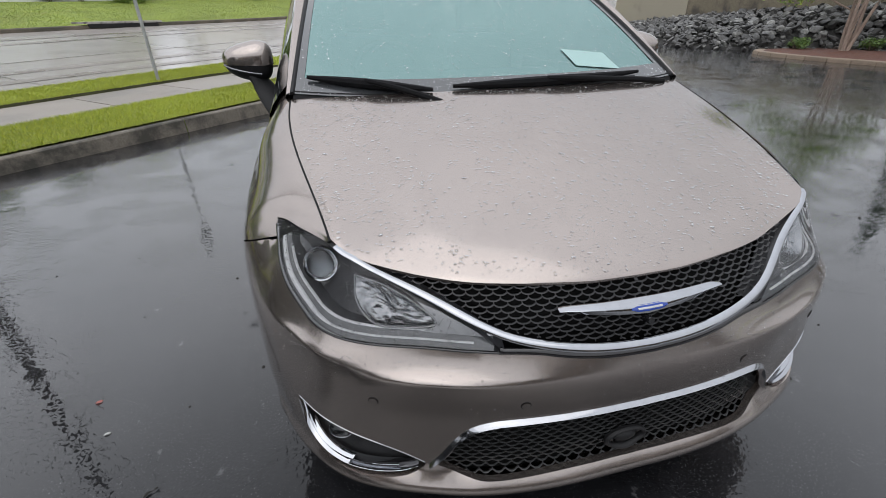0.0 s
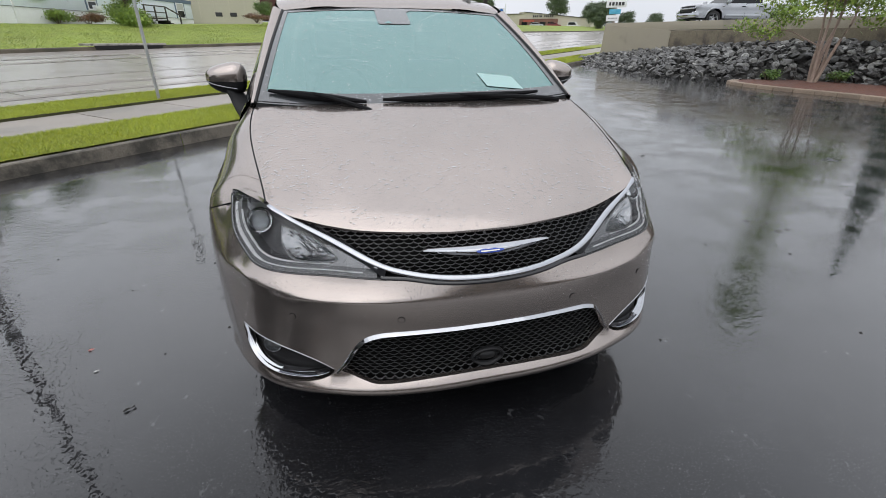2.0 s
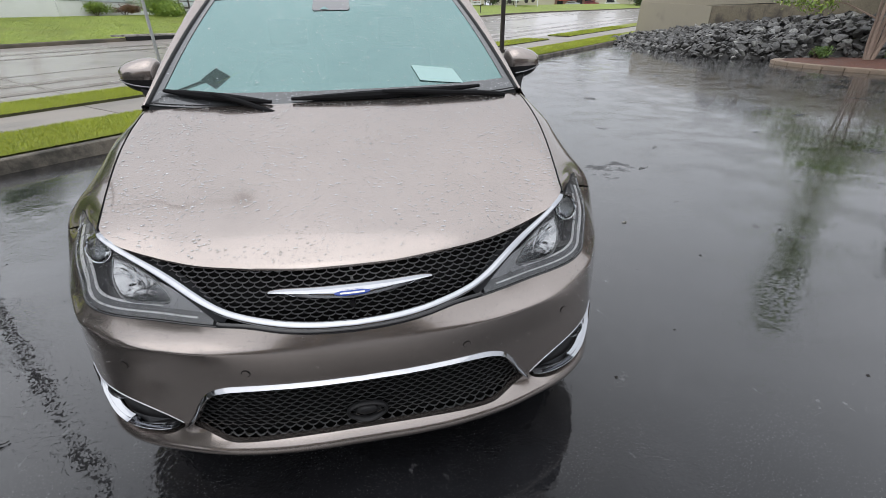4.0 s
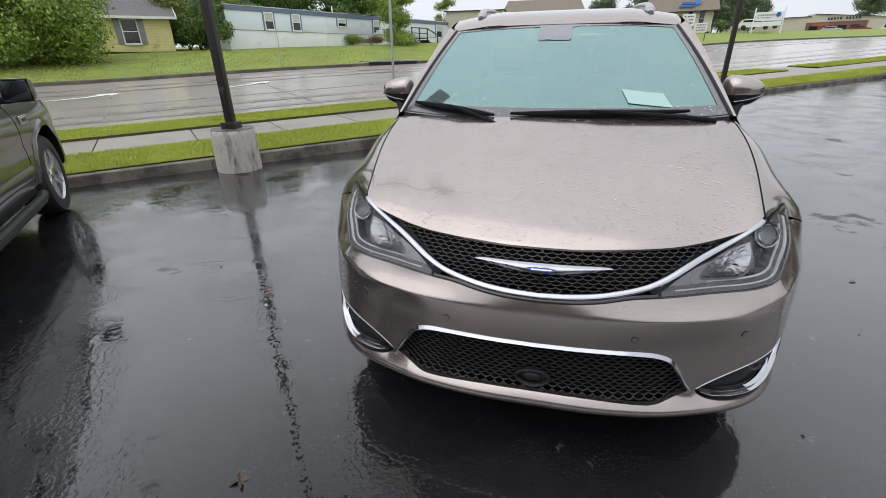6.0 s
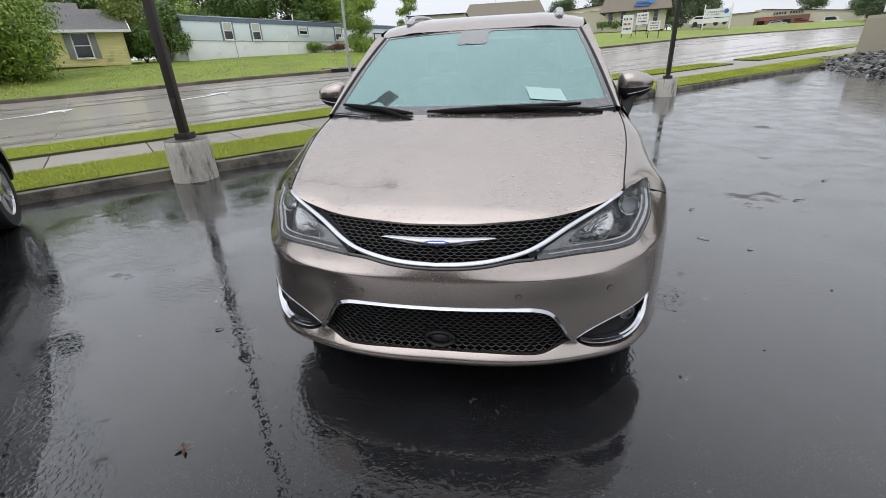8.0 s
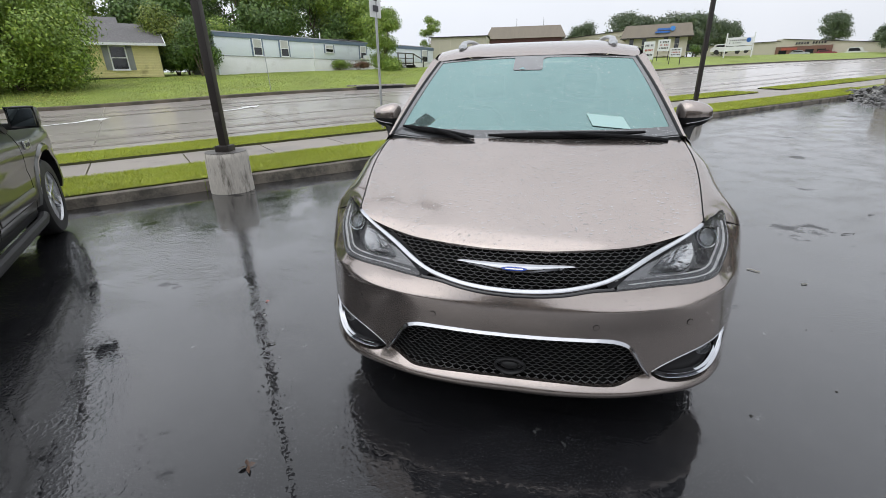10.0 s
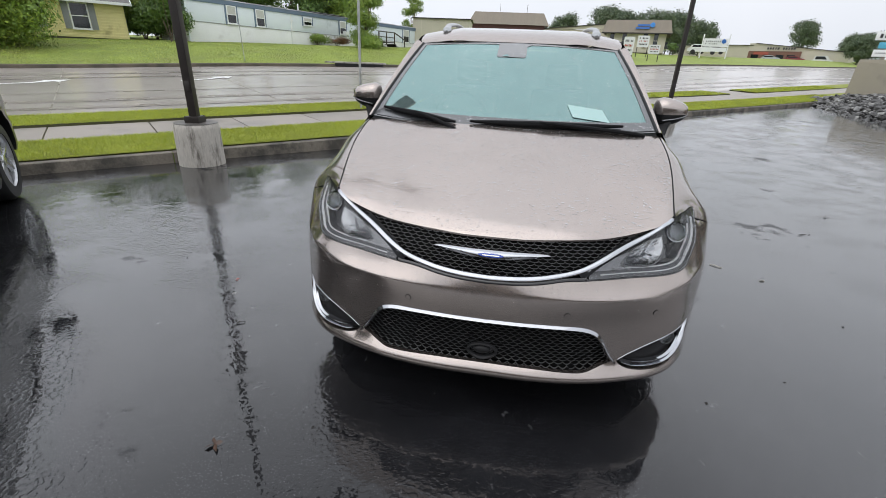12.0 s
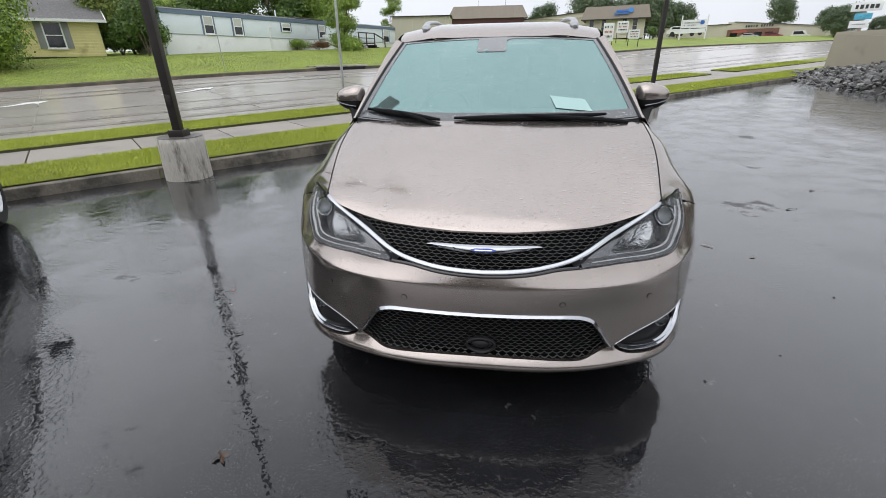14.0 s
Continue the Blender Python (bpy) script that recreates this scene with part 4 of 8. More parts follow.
def wheel(name, parent, x, y, side, radius=0.362, width=0.235, rim_mat=None, tyre_mat=None, spokes=10):
    """A wheel of tyre, rim, spokes and hub; side says which way its face looks."""
    w = part(name, bmesh.new(), RUBBER, parent)
    w.location = (x, y, radius)
    w.rotation_euler = (0, 0, 0 if side > 0 else math.pi)
    bm = bmesh.new()
    prof = [(-0.5, 0.66), (-0.52, 0.80), (-0.48, 0.93), (-0.36, 0.99), (-0.15, 1.0), (-0.13, 0.985), (-0.10, 1.0), (0.10, 1.0), (0.13, 0.985), (0.15, 1.0), (0.36, 0.99), (0.48, 0.93), (0.52, 0.80), (0.5, 0.66)]
    grid_mesh(bm, [[Vector((px * width, math.cos(a) * pr * radius, math.sin(a) * pr * radius)) for px, pr in prof] for a in (2 * math.pi * k / 48 for k in range(49))])
    bmesh.ops.remove_doubles(bm, verts=bm.verts, dist=1e-5)
    face_out(bm, lambda c: Vector((c.x, c.y, c.z)))
    part("tyre", bm, tyre_mat or RUBBER, w)
    bm = bmesh.new()
    prof = [(0.44, 0.68), (0.47, 0.665), (0.40, 0.62), (0.10, 0.60), (-0.40, 0.62), (-0.46, 0.67)]
    grid_mesh(bm, [[Vector((px * width, math.cos(a) * pr * radius, math.sin(a) * pr * radius)) for px, pr in prof] for a in (2 * math.pi * k / 48 for k in range(49))])
    bmesh.ops.remove_doubles(bm, verts=bm.verts, dist=1e-5)
    rim = part("rim", bm, rim_mat or ALLOY, w)
    bm = bmesh.new()
    for k in range(spokes):
        m = Matrix.Rotation(2 * math.pi * k / spokes, 4, "X")
        rows = [[m @ Vector((xx, yy, r * radius)) for xx, yy in ((0.30 * width, -sw), (0.38 * width + dx, -sw * 0.6), (0.38 * width + dx, sw * 0.6), (0.30 * width, sw))] for r, sw, dx in ((0.10, 0.022, 0.0), (0.35, 0.019, 0.006), (0.63, 0.024, 0.012))]
        grid_mesh(bm, rows)
    part("spokes", face_out(bm, lambda c: Vector((1, 0, 0))), rim_mat or ALLOY, rim)
    bm = bmesh.new()
    add_cyl(bm, 0.062, 0.05, 0.03, Matrix.Translation((0.36 * width, 0, 0)) @ Matrix.Rotation(math.pi / 2, 4, "Y"), 24)
    part("hub_cap", bm, rim_mat or ALLOY, rim)
    part("brake_disc", cyl(0.15, 0.15, 0.02, Matrix.Translation((-0.05 * width, 0, 0)) @ Matrix.Rotation(math.pi / 2, 4, "Y"), 32), GALVANISED, w)
    return w


def on_skin(sgn):
    return lambda a, b, out=0.0: skin(sgn * a, b, out)


def build_minivan():
    van = thing("minivan", "bronze metallic minivan wet with rain, parked on asphalt", "car")
    low = curve2(LAMP_LOW, 40)
    top = curve2(LAMP_TOP, 40)
    band = curve2(BAND, 60)
    edge = curve2(HOOD_EDGE, 50)
    lg_top, lg_low = curve2(LG_TOP, 40), curve2(LG_LOW, 24)
    fog = curve2(FOG + FOG[:1], 60)[:-1]

    # bumper skin with its openings
    low_cut = [p for p in low if p[0] < 1.155]
    arch = arch_points(206, 118, 14)
    drop = lambda a: 0.0165 + 0.0190 * max(0.0, min(1.0, (a - 0.27) / 0.12)) ** 2
    under = [(p[0], p[1] - drop(p[0]) - 0.002) for p in band if p[0] < 0.380]
    half = [(0.0, 0.165), (0.6, 0.170), (1.0, 0.185), (1.22, 0.20)] + [p for p in arch if p[1] > 0.2] + [(1.43, 0.775), (1.33, 0.829), (1.22, 0.868), (1.163, 0.8825)] + low_cut[::-1] + under
    half[-1] = (0.0, half[-1][1])
    outline = half + [(-a, b) for a, b in half[::-1]][1:-1]
    lg_full = [(a, b) for a, b in lg_top] + [(-a, b) for a, b in lg_top[::-1]][1:] + [(-a, b) for a, b in lg_low[::-1]][1:] + lg_low[1:-1]
    folds = [[(sgn * a + sgn * 0.001, smooth_table(CREASE, a) + d) for a in np.linspace(0.0, 1.16, 70)] for d in (-0.016, -0.006, 0.0, 0.006, 0.016) for sgn in (1, -1)]
    folds += [[(a, z) for a in np.linspace(-1.12, 1.12, 110)] for z in (0.206, 0.222, 0.240, 0.250, 0.258, 0.266, 0.275, 0.285, 0.294)]
    bm = patch(outline, [lg_full, fog, mirrored(fog)], 0.022, skin, lines=folds)
    rim_return(bm, lg_full, skin, 0.020)
    for f in (fog, mirrored(fog)):
        rim_return(bm, f, skin, 0.03)
    part("front_bumper", face_out(bm, from_core), PAINT, van, "bronze bumper with beads of rain", sharp=0)

    # near-black sheet that stands in for the shade behind all openings
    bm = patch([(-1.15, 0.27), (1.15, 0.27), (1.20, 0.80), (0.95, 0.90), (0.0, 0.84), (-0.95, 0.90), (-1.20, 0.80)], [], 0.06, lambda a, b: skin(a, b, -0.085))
    part("cavity_shade_sheet", face_out(bm, from_core), VOID, van)

    # upper grille
    up = [p for p in band[::-1] if p[0] < 0.94]
    rim_up = [(a, b + 0.004) for a, b in edge[::-1] if a < 0.93]
    g_half = [(a, b + 0.006) for a, b in up] + rim_up
    g_full = g_half + [(-a, b) for a, b in g_half[::-1]][1:-1]
    grille = part("upper_grille", honeycomb(g_full, 0.0370, 0.0110, 0.0016, 0.004, 0.014, 0.46, 0.46), GRILLE_BLACK, van, "black honeycomb grille")
    part("grille_shade_sheet", face_out(patch(g_full, [], 0.05, lambda a, b: skin(a, b, -0.060)), from_core), VOID, van)
    widths = [0.0055 + 0.0135 * min(1, max(0, (0.98 - p[0]) / 0.75)) for p in band]
    strip = part("grille_surround", trim([(a, b) for a, b in band] + [(-a, b) for a, b in band[::-1]][1:], widths + widths[::-1][1:], 0.008), CHROME, van, "bright chrome grille surround strip")
    dark = [(a, b - drop(a)) for a, b in band if a < 0.40]
    part("lower_seal", trim(dark + mirrored(dark[::-1])[1:], 0.013, 0.003), GLOSS_BLACK, van)

    # emblem: two swept wings round a blue bar
    emblem = part("emblem", trim([(-0.246 + 0.492 * k / 30, 0.806 - 0.012 * (1 - abs(k / 15 - 1) ** 1.5)) for k in range(31)], [0.003 + 0.026 * (1 - abs(k / 15 - 1)) ** 0.55 for k in range(31)], 0.015, lambda a, b, o=0: skin(a, b, o + 0.002), profile=RIDGE), CHROME, van, "chrome winged emblem")
    part("emblem_bar", trim([(-0.052 + 0.104 * k / 10, 0.7955) for k in range(11)], [0.004 + 0.009 * min(1, k / 1.5, (10 - k) / 1.5) for k in range(11)], 0.003, lambda a, b, o=0: skin(a, b, o + 0.0150)), BADGE_BLUE, emblem, "blue enamel centre bar")
    part("emblem_stripe", trim([(-0.036 + 0.072 * k / 8, 0.7955) for k in range(9)], 0.0038, 0.0012, lambda a, b, o=0: skin(a, b, o + 0.0180)), ALLOY, emblem, "pale stripe across the blue bar")
    part("front_camera", cyl(0.011, 0.009, 0.03, Matrix.Translation(skin(0, 0.762, -0.005)) @ Matrix.Rotation(radians(75), 4, "X"), 16), GLOSS_BLACK, van)

    # lower grille, chrome arch, radar
    inner = [(a * 0.985, b - 0.010 if b < 0.36 else b) for a, b in lg_full]
    part("lower_grille", honeycomb(inner, 0.0370, 0.0140, 0.0016, 0.004, 0.020, 0.48, 0.70), GRILLE_GREY, van, "black honeycomb lower grille")
    part("lower_grille_shade_sheet", face_out(patch(inner, [], 0.05, lambda a, b: skin(a, b, -0.062)), from_core), VOID, van)
    path = [(a, b - 0.010) for a, b in lg_top]
    w = [0.010 + 0.012 * min(1, (0.590 - a) / 0.05) * (0.55 + 0.45 * min(1, max(0, (a - 0.30) / 0.15))) for a, b in path]
    part("lower_grille_trim", trim(path + mirrored(path[::-1])[1:], w + w[::-1][1:], 0.012, profile=STRIP), CHROME, van, "chrome strip over the lower grille")
    ring = [(0.062 * math.cos(t), 0.359 + 0.033 * math.sin(t)) for t in (2 * math.pi * k / 32 for k in range(33))]
    radar = part("radar_sensor", face_out(patch(ring[:-1], [], 0.012, lambda a, b: skin(a, b, -0.024)), from_core), GLOSS_BLACK, van)
    part("radar_ring", trim(ring, 0.012, 0.012, lambda a, b, o=0: skin(a, b, o - 0.014)), BLACK_PLASTIC, radar)
    bm = bmesh.new()
    bmesh.ops.create_uvsphere(bm, u_segments=24, v_segments=12, radius=0.032, matrix=Matrix.Translation(skin(0, 0.363, -0.016)) @ Matrix.Diagonal((1.15, 0.5, 0.62, 1)))
    part("radar_dome", bm, BLACK_PLASTIC, radar)

    # parking sensors
    for s, z in ((0.331, 0.581), (-0.331, 0.581), (0.716, 0.583), (-0.716, 0.583)):
        circ = [(s + 0.0125 * math.cos(t), z + 0.0125 * math.sin(t)) for t in (2 * math.pi * k / 16 for k in range(17))]
        ps = part("parking_sensor", face_out(patch([(s + (a - s) * 0.86, z + (b - z) * 0.86) for a, b in circ[:-1]], [], 0.006, lambda a, b: skin(a, b, 0.0028)), from_core), PAINT, van)
        part("sensor_ring", trim(circ, 0.0016, 0.0012), BLACK_PLASTIC, ps)

    # lamps, fog lamps, wings, mirrors, doors: one for each side
    for sgn in (1, -1):
        on = on_skin(sgn)
        ring = top + low[1:-1]
        lamp = part("headlight", face_out(patch([(a, b) for a, b in ring], [], 0.03, lambda a, b: on(a, b, -0.062)), from_core), LAMP_BODY, van, "clear headlight with projector and faceted reflector")
        bm = bmesh.new()
        rim_return(bm, [(a, b) for a, b in ring], lambda a, b, o=0: on(a, b, o - 0.002), 0.062)
        part("lamp_wall", face_out(bm, lambda c: Vector((0, 0, 1))), LAMP_BODY, lamp)
        lens = part("lens", face_out(patch([(a, b) for a, b in ring], [], 0.02, lambda a, b: on(a, b, 0.001)), from_core), CLEAR, lamp, "clear lens beaded with rain")
        lens.visible_shadow = False
        # light guide along the outer and lower edge
        fine = curve2(LAMP_LOW, 120)
        span = [k for k, p in enumerate(fine) if 0.41 < p[0] < 1.165]
        inner1, inner2 = offset_path(fine, 0.012), offset_path(fine, 0.024)
        guide = [inner1[k] for k in span if fine[k][0] > 0.46]
        part("light_guide", trim(guide, [0.0025 + 0.0085 * max(0, min(1, (p[0] - 0.86) / 0.14)) for p in guide], 0.004, lambda a, b, o=0: on(a, b, o - 0.012)), DRL, lamp, "white daytime light guide")
        bm = bmesh.new()
        grid_mesh(bm, [[on(*fine[k], -0.006) for k in span], [on(*inner1[k], -0.012) for k in span], [on(*inner2[k], -0.026) for k in span]])
        part("lower_bezel", face_out(bm, lambda q: Vector((0, -0.5, 1))), LAMP_BEZEL, lamp)
        bm = grid_mesh(bmesh.new(), [[on(*inner2[k], -0.026) for k in span], [on(*inner2[k], -0.060) for k in span]])
        part("housing_floor", face_out(bm, lambda q: Vector((0, -0.5, 1))), LAMP_BODY, lamp)
        part("bezel_line", trim([inner2[k] for k in span if fine[k][0] < 1.13], [0.0028 * min(1, 0.2 + (1.13 - fine[k][0]) / 0.10) for k in span if fine[k][0] < 1.13], 0.004, lambda a, b, o=0: on(a, b, o - 0.026)), DRL, lamp)
        # projector
        c = on(0.985, 0.857, -0.030)
        nrm = (skin_normal(0.80, 0.86) + Vector((0, -0.5, 0))).normalized()
        nrm.x *= sgn
        turn = Matrix.Translation(c) @ nrm.to_track_quat("Z", "Y").to_matrix().to_4x4()
        bm = bmesh.new()
        grid_mesh(bm, [[turn @ Vector((r * math.cos(t), r * math.sin(t), z)) for t in (2 * math.pi * k / 32 for k in range(33))] for r, z in ((0.048, -0.03), (0.048, 0.004), (0.046, 0.008), (0.043, 0.006), (0.040, -0.01))])
        part("projector_ring", face_out(bm, lambda q: q - c), CHROME, lamp)
        bm = bmesh.new()
        bmesh.ops.create_uvsphere(bm, u_segments=24, v_segments=12, radius=0.041, matrix=turn @ Matrix.Diagonal((1, 1, 0.4, 1)))
        part("projector_lens", bm, BULB_GLASS, lamp)
        part("projector_back", cyl(0.043, 0.043, 0.01, turn @ Matrix.Translation((0, 0, -0.026)), 24), LAMP_GREY, lamp)
        # high-beam reflector bowl with facets
        bowl = [(0.825, 0.866), (0.72, 0.848), (0.62, 0.811), (0.56, 0.772), (0.64, 0.762), (0.73, 0.768), (0.80, 0.812)]
        bowl = curve2(bowl + bowl[:1], 36)[:-1]
        ca, cb = sum(p[0] for p in bowl) / 36, sum(p[1] for p in bowl) / 36
        bm = bmesh.new()
        facet = random.Random(8)
        rows = [[on(ca + (a - ca) * f, cb + (b - cb) * f, d + (0 if f == 1 else facet.uniform(-0.004, 0.004))) for a, b in bowl] for f, d in ((1.0, -0.020), (0.88, -0.030), (0.72, -0.038), (0.55, -0.045), (0.38, -0.050), (0.2, -0.053), (0.03, -0.054))]
        rows = [r + r[:1] for r in rows]
        grid_mesh(bm, rows)
        part("reflector", face_out(bm, from_core), REFLECTOR, lamp, "bright faceted reflector bowl", smooth=False)
        part("reflector_rim", trim(bowl + bowl[:1], 0.004, 0.003, lambda a, b, o=0: on(a, b, o - 0.021)), LAMP_GREY, lamp)
        around = [(0.425, 0.746), (0.52, 0.7515), (0.60, 0.7535), (0.562, 0.766), (0.560, 0.778), (0.585, 0.795), (0.615, 0.814), (0.55, 0.796), (0.49, 0.773)]
        part("inner_bezel", face_out(patch(around, [], 0.02, lambda a, b: on(a, b, -0.020)), from_core), LAMP_GREY, lamp, "silver-grey bezel at the inner end")
        part("marker_reflector", face_out(patch([(1.03, 0.862), (1.09, 0.885), (1.11, 0.905), (1.03, 0.888)], [], 0.02, lambda a, b: on(a, b, -0.03)), from_core), LAMP_GREY, lamp)
        rim_low = [p for p in offset_path(fine, 0.0035) if 0.80 < p[0] < 1.19]
        part("lens_edge", trim(rim_low, [0.001 + 0.004 * min(1, k / 12) for k in range(len(rim_low))], 0.0015, on), LAMP_GREY, lamp, "pale moulded edge of the lens")
        edge_low = [(a, b - 0.001) for a, b in low if a < 1.20]
        part("lamp_seal", trim(edge_low, 0.005, 0.002, on), GLOSS_BLACK, lamp)

        # fog lamp nook
        f = fog
        nook = part("fog_lamp", face_out(patch(f, [], 0.03, lambda a, b: on(a, b, -0.034)), from_core), BLACK_PLASTIC, van, "fog lamp in a black nook with a chrome strip")
        low_f = curve2([(0.610, 0.341), (0.655, 0.325), (0.74, 0.319), (0.835, 0.324), (0.91, 0.349), (0.955, 0.396), (0.978, 0.466)], 70)
        part("fog_trim", trim(low_f, [0.006 + 0.002 * math.sin(math.pi * k / 69) for k in range(70)], 0.005, on, sink=0.026, profile=STRIP), CHROME, nook, "chrome strip under the fog lamp", sharp=75)
        low_g = [p for p in offset_path(low_f, 0.0125) if 0.66 < p[0] < 0.952]
        part("fog_inner_trim", trim(low_g, [0.002 + 0.004 * math.sin(math.pi * k / (len(low_g) - 1)) ** 0.6 for k in range(len(low_g))], 0.003, lambda a, b, o=0: on(a, b, o - 0.006), sink=0.020, profile=STRIP), CHROME, nook, sharp=75)
        part("fog_channel", trim(offset_path(low_f, 0.007), 0.014, 0.001, lambda a, b, o=0: on(a, b, o - 0.010), sink=0.012), GLOSS_BLACK, nook)
        up_f = curve2([(0.592, 0.355), (0.65, 0.391), (0.73, 0.429), (0.82, 0.456), (0.905, 0.469), (0.98, 0.476)], 30)
        part("fog_upper_trim", trim(up_f, 0.0028, 0.002, on), CHROME, nook)
        c = on(0.835, 0.430, -0.020)
        nrm = Vector((0.25 * sgn, -1, 0.05)).normalized()
        turn = Matrix.Translation(c) @ nrm.to_track_quat("Z", "Y").to_matrix().to_4x4()
        bm = bmesh.new()
        grid_mesh(bm, [[turn @ Vector((r * math.cos(t), r * math.sin(t), z)) for t in (2 * math.pi * k / 28 for k in range(29))] for r, z in ((0.034, -0.012), (0.034, 0.008), (0.030, 0.010), (0.024, -0.006), (0.009, -0.010))])
        part("fog_bowl", face_out(bm, lambda q: nrm), REFLECTOR, nook)
        bm = bmesh.new()
        bmesh.ops.create_uvsphere(bm, u_segments=20, v_segments=10, radius=0.029, matrix=turn @ Matrix.Diagonal((1, 1, 0.35, 1)))
        part("fog_lens", bm, CLEAR, nook)

        # front wing: a crown from the hood's seam over to the flank, then the flank down to the arch
        shoulder = [(0.955, 0.9285), (1.05, 0.9325), (1.155, 0.9335), (1.22, 0.9290), (1.30, 0.923), (1.42, 0.917), (1.60, 0.929), (1.80, 0.950), (2.05, 0.985), (2.30, 1.020)]
        sh = curve2(shoulder, 40)
        seam_t = [0.0, 0.03, 0.07, 0.13, 0.22, 0.40, 0.62, 0.85, 1.12]
        rows = []
        for k, (a, b) in enumerate(sh):
            t = lerp_table(list(zip([i / 8 * 39 for i in range(9)], seam_t)), k)
            if t <= 1:
                p = hood_point(sgn * 1.0, t)
            else:
                p = hood_point(sgn * 1.0, 1.0) + Vector((sgn * 0.01, 0.30, 0.015)) * ((t - 1) / 0.12)
            p = p + Vector((sgn * 0.006, 0, 0))
            q = on(a, b)
            d = q - p
            slope = (q - on(a, b - 0.015)).normalized()
            front = q + slope * min(max(p.z + 0.003 - q.z, 0.004) / max(slope.z, 0.3), 0.75 * d.length)
            rear = Vector((p.x + d.x * 0.82, p.y + d.y * 0.5, max(p.z, q.z) - 0.008))
            ctrl = front.lerp(rear, min(1.0, max(0.0, (k - 16) / 14)))
            rows.append([p * (1 - f) ** 2 + ctrl * 2 * f * (1 - f) + q * f * f for f in (0, 0.1, 0.22, 0.35, 0.5, 0.65, 0.8, 0.9, 1.0)])
        bm = bmesh.new()
        grid_mesh(bm, rows)
        lower = [p for p in sh if p[0] > 1.225] + [(2.30, 0.30), (2.12, 0.20)]
        lower += [p for p in arch_points(-20, 122, 22) if p[1] > 0.22] + [(1.44, 0.780), (1.33, 0.834), (1.22, 0.873), (1.171, 0.889), (1.188, 0.909), (1.213, 0.930)]
        patch(lower, [], 0.03, on, bm)
        bmesh.ops.remove_doubles(bm, verts=bm.verts, dist=0.004)
        part("front_wing", face_out(bm, from_core), PAINT, van)
        lip = arch_points(196, -16, 40)
        part("arch_liner", face_out(grid_mesh(bmesh.new(), [[on(a, b, 0.0) for a, b in lip], [on(a, b, -0.05) for a, b in lip], [on(a, b, -0.26) for a, b in lip]]), lambda q: Vector((sgn, 0, -1))), BLACK_PLASTIC, van)

        # doors and rear flank
        def flank(name, s0, s1, mat, ztop0, ztop1, label=""):
            out = [(s0, 0.23), (s1, 0.23), (s1, ztop1), (s0, ztop0)]
            hole = []
            bmx = patch(out, hole, 0.09, on)
            return part(name, face_out(bmx, from_core), mat, van, label)
        door = flank("front_door", 2.306, 3.20, PAINT, 1.022, 1.10)
        part("door_handle", box((0.03, 0.2, 0.03), Matrix.Translation(on(2.98, 0.98, 0.03)), 0.01), PAINT, door)
        flank("sliding_door", 3.206, 4.25, PAINT, 1.10, 1.12)
        out = [(4.256, 0.23), (4.35, 0.23)] + [p for p in arch_points(196, -16, 30, 4.75) if p[1] > 0.23] + [(5.75, 0.30), (5.75, 1.12), (4.256, 1.12)]
        part("rear_quarter", face_out(patch(out, [], 0.09, on), from_core), PAINT, van)

        # side glass, pillars and roof edge
        belt = [on(s, z, 0.004) for s, z in ((2.02, 1.00), (2.31, 1.035), (2.75, 1.075), (3.2, 1.10), (4.25, 1.12), (5.6, 1.12))]
        rail = [Vector((sgn * x, y, z)) for x, y, z in ((0.86, 1.15, 1.20), (0.815, 1.50, 1.42), (0.765, 1.92, 1.62), (0.755, 2.3, 1.70), (0.755, 3.3, 1.72), (0.735, 4.75, 1.66))]
        bl, rl = spline(belt, 40), spline(rail, 40)
        bm = bmesh.new()
        grid_mesh(bm, [[b.lerp(r, f) + Vector((sgn * 0.03 * math.sin(math.pi * f), 0, 0)) for f in (0, 0.2, 0.4, 0.6, 0.8, 1)] for b, r in zip(bl, rl)])
        part("side_window", face_out(bm, lambda c: Vector((sgn, 0, 0.2))), TINTED, van)
        # windscreen pillar
        bm = bmesh.new()
        rows = []
        for k in range(25):
            f = k / 24
            g = screen_point(sgn * 1.0, f, 0.004) + Vector((sgn * 0.012, 0.004, 0))
            out_edge = Vector((sgn * (0.864 - 0.088 * f - 0.010 * f * f), 1.07 + 0.88 * f, 1.150 + 0.49 * f + 0.02 * math.sin(math.pi * f)))
            ctrl = g.lerp(out_edge, 0.55) + Vector((sgn * 0.018, -0.016, 0.020))
            rows.append([g - Vector((sgn * 0.0, -0.006, 0.012)), g] + [g * (1 - h) ** 2 + ctrl * 2 * h * (1 - h) + out_edge * h * h for h in (0.2, 0.4, 0.6, 0.8, 1.0)] + [out_edge + Vector((-sgn * 0.012, 0.10, -0.01))])
        grid_mesh(bm, rows)
        part("windscreen_pillar", face_out(bm, lambda c: Vector((sgn * 0.6, -0.5, 0.5))), PAINT, van)
        bm = tube([screen_point(sgn * 1.0, k / 20, 0.003) + Vector((sgn * 0.006, 0, 0)) for k in range(21)], 0.009, 6)
        part("screen_side_seal", bm, BLACK_PLASTIC, van)
        # roof rail
        pts = spline([(sgn * 0.575, 2.16, 1.716), (sgn * 0.585, 2.28, 1.744), (sgn * 0.60, 2.50, 1.782), (sgn * 0.62, 3.2, 1.822), (sgn * 0.61, 4.2, 1.79), (sgn * 0.60, 4.4, 1.755)], 36)
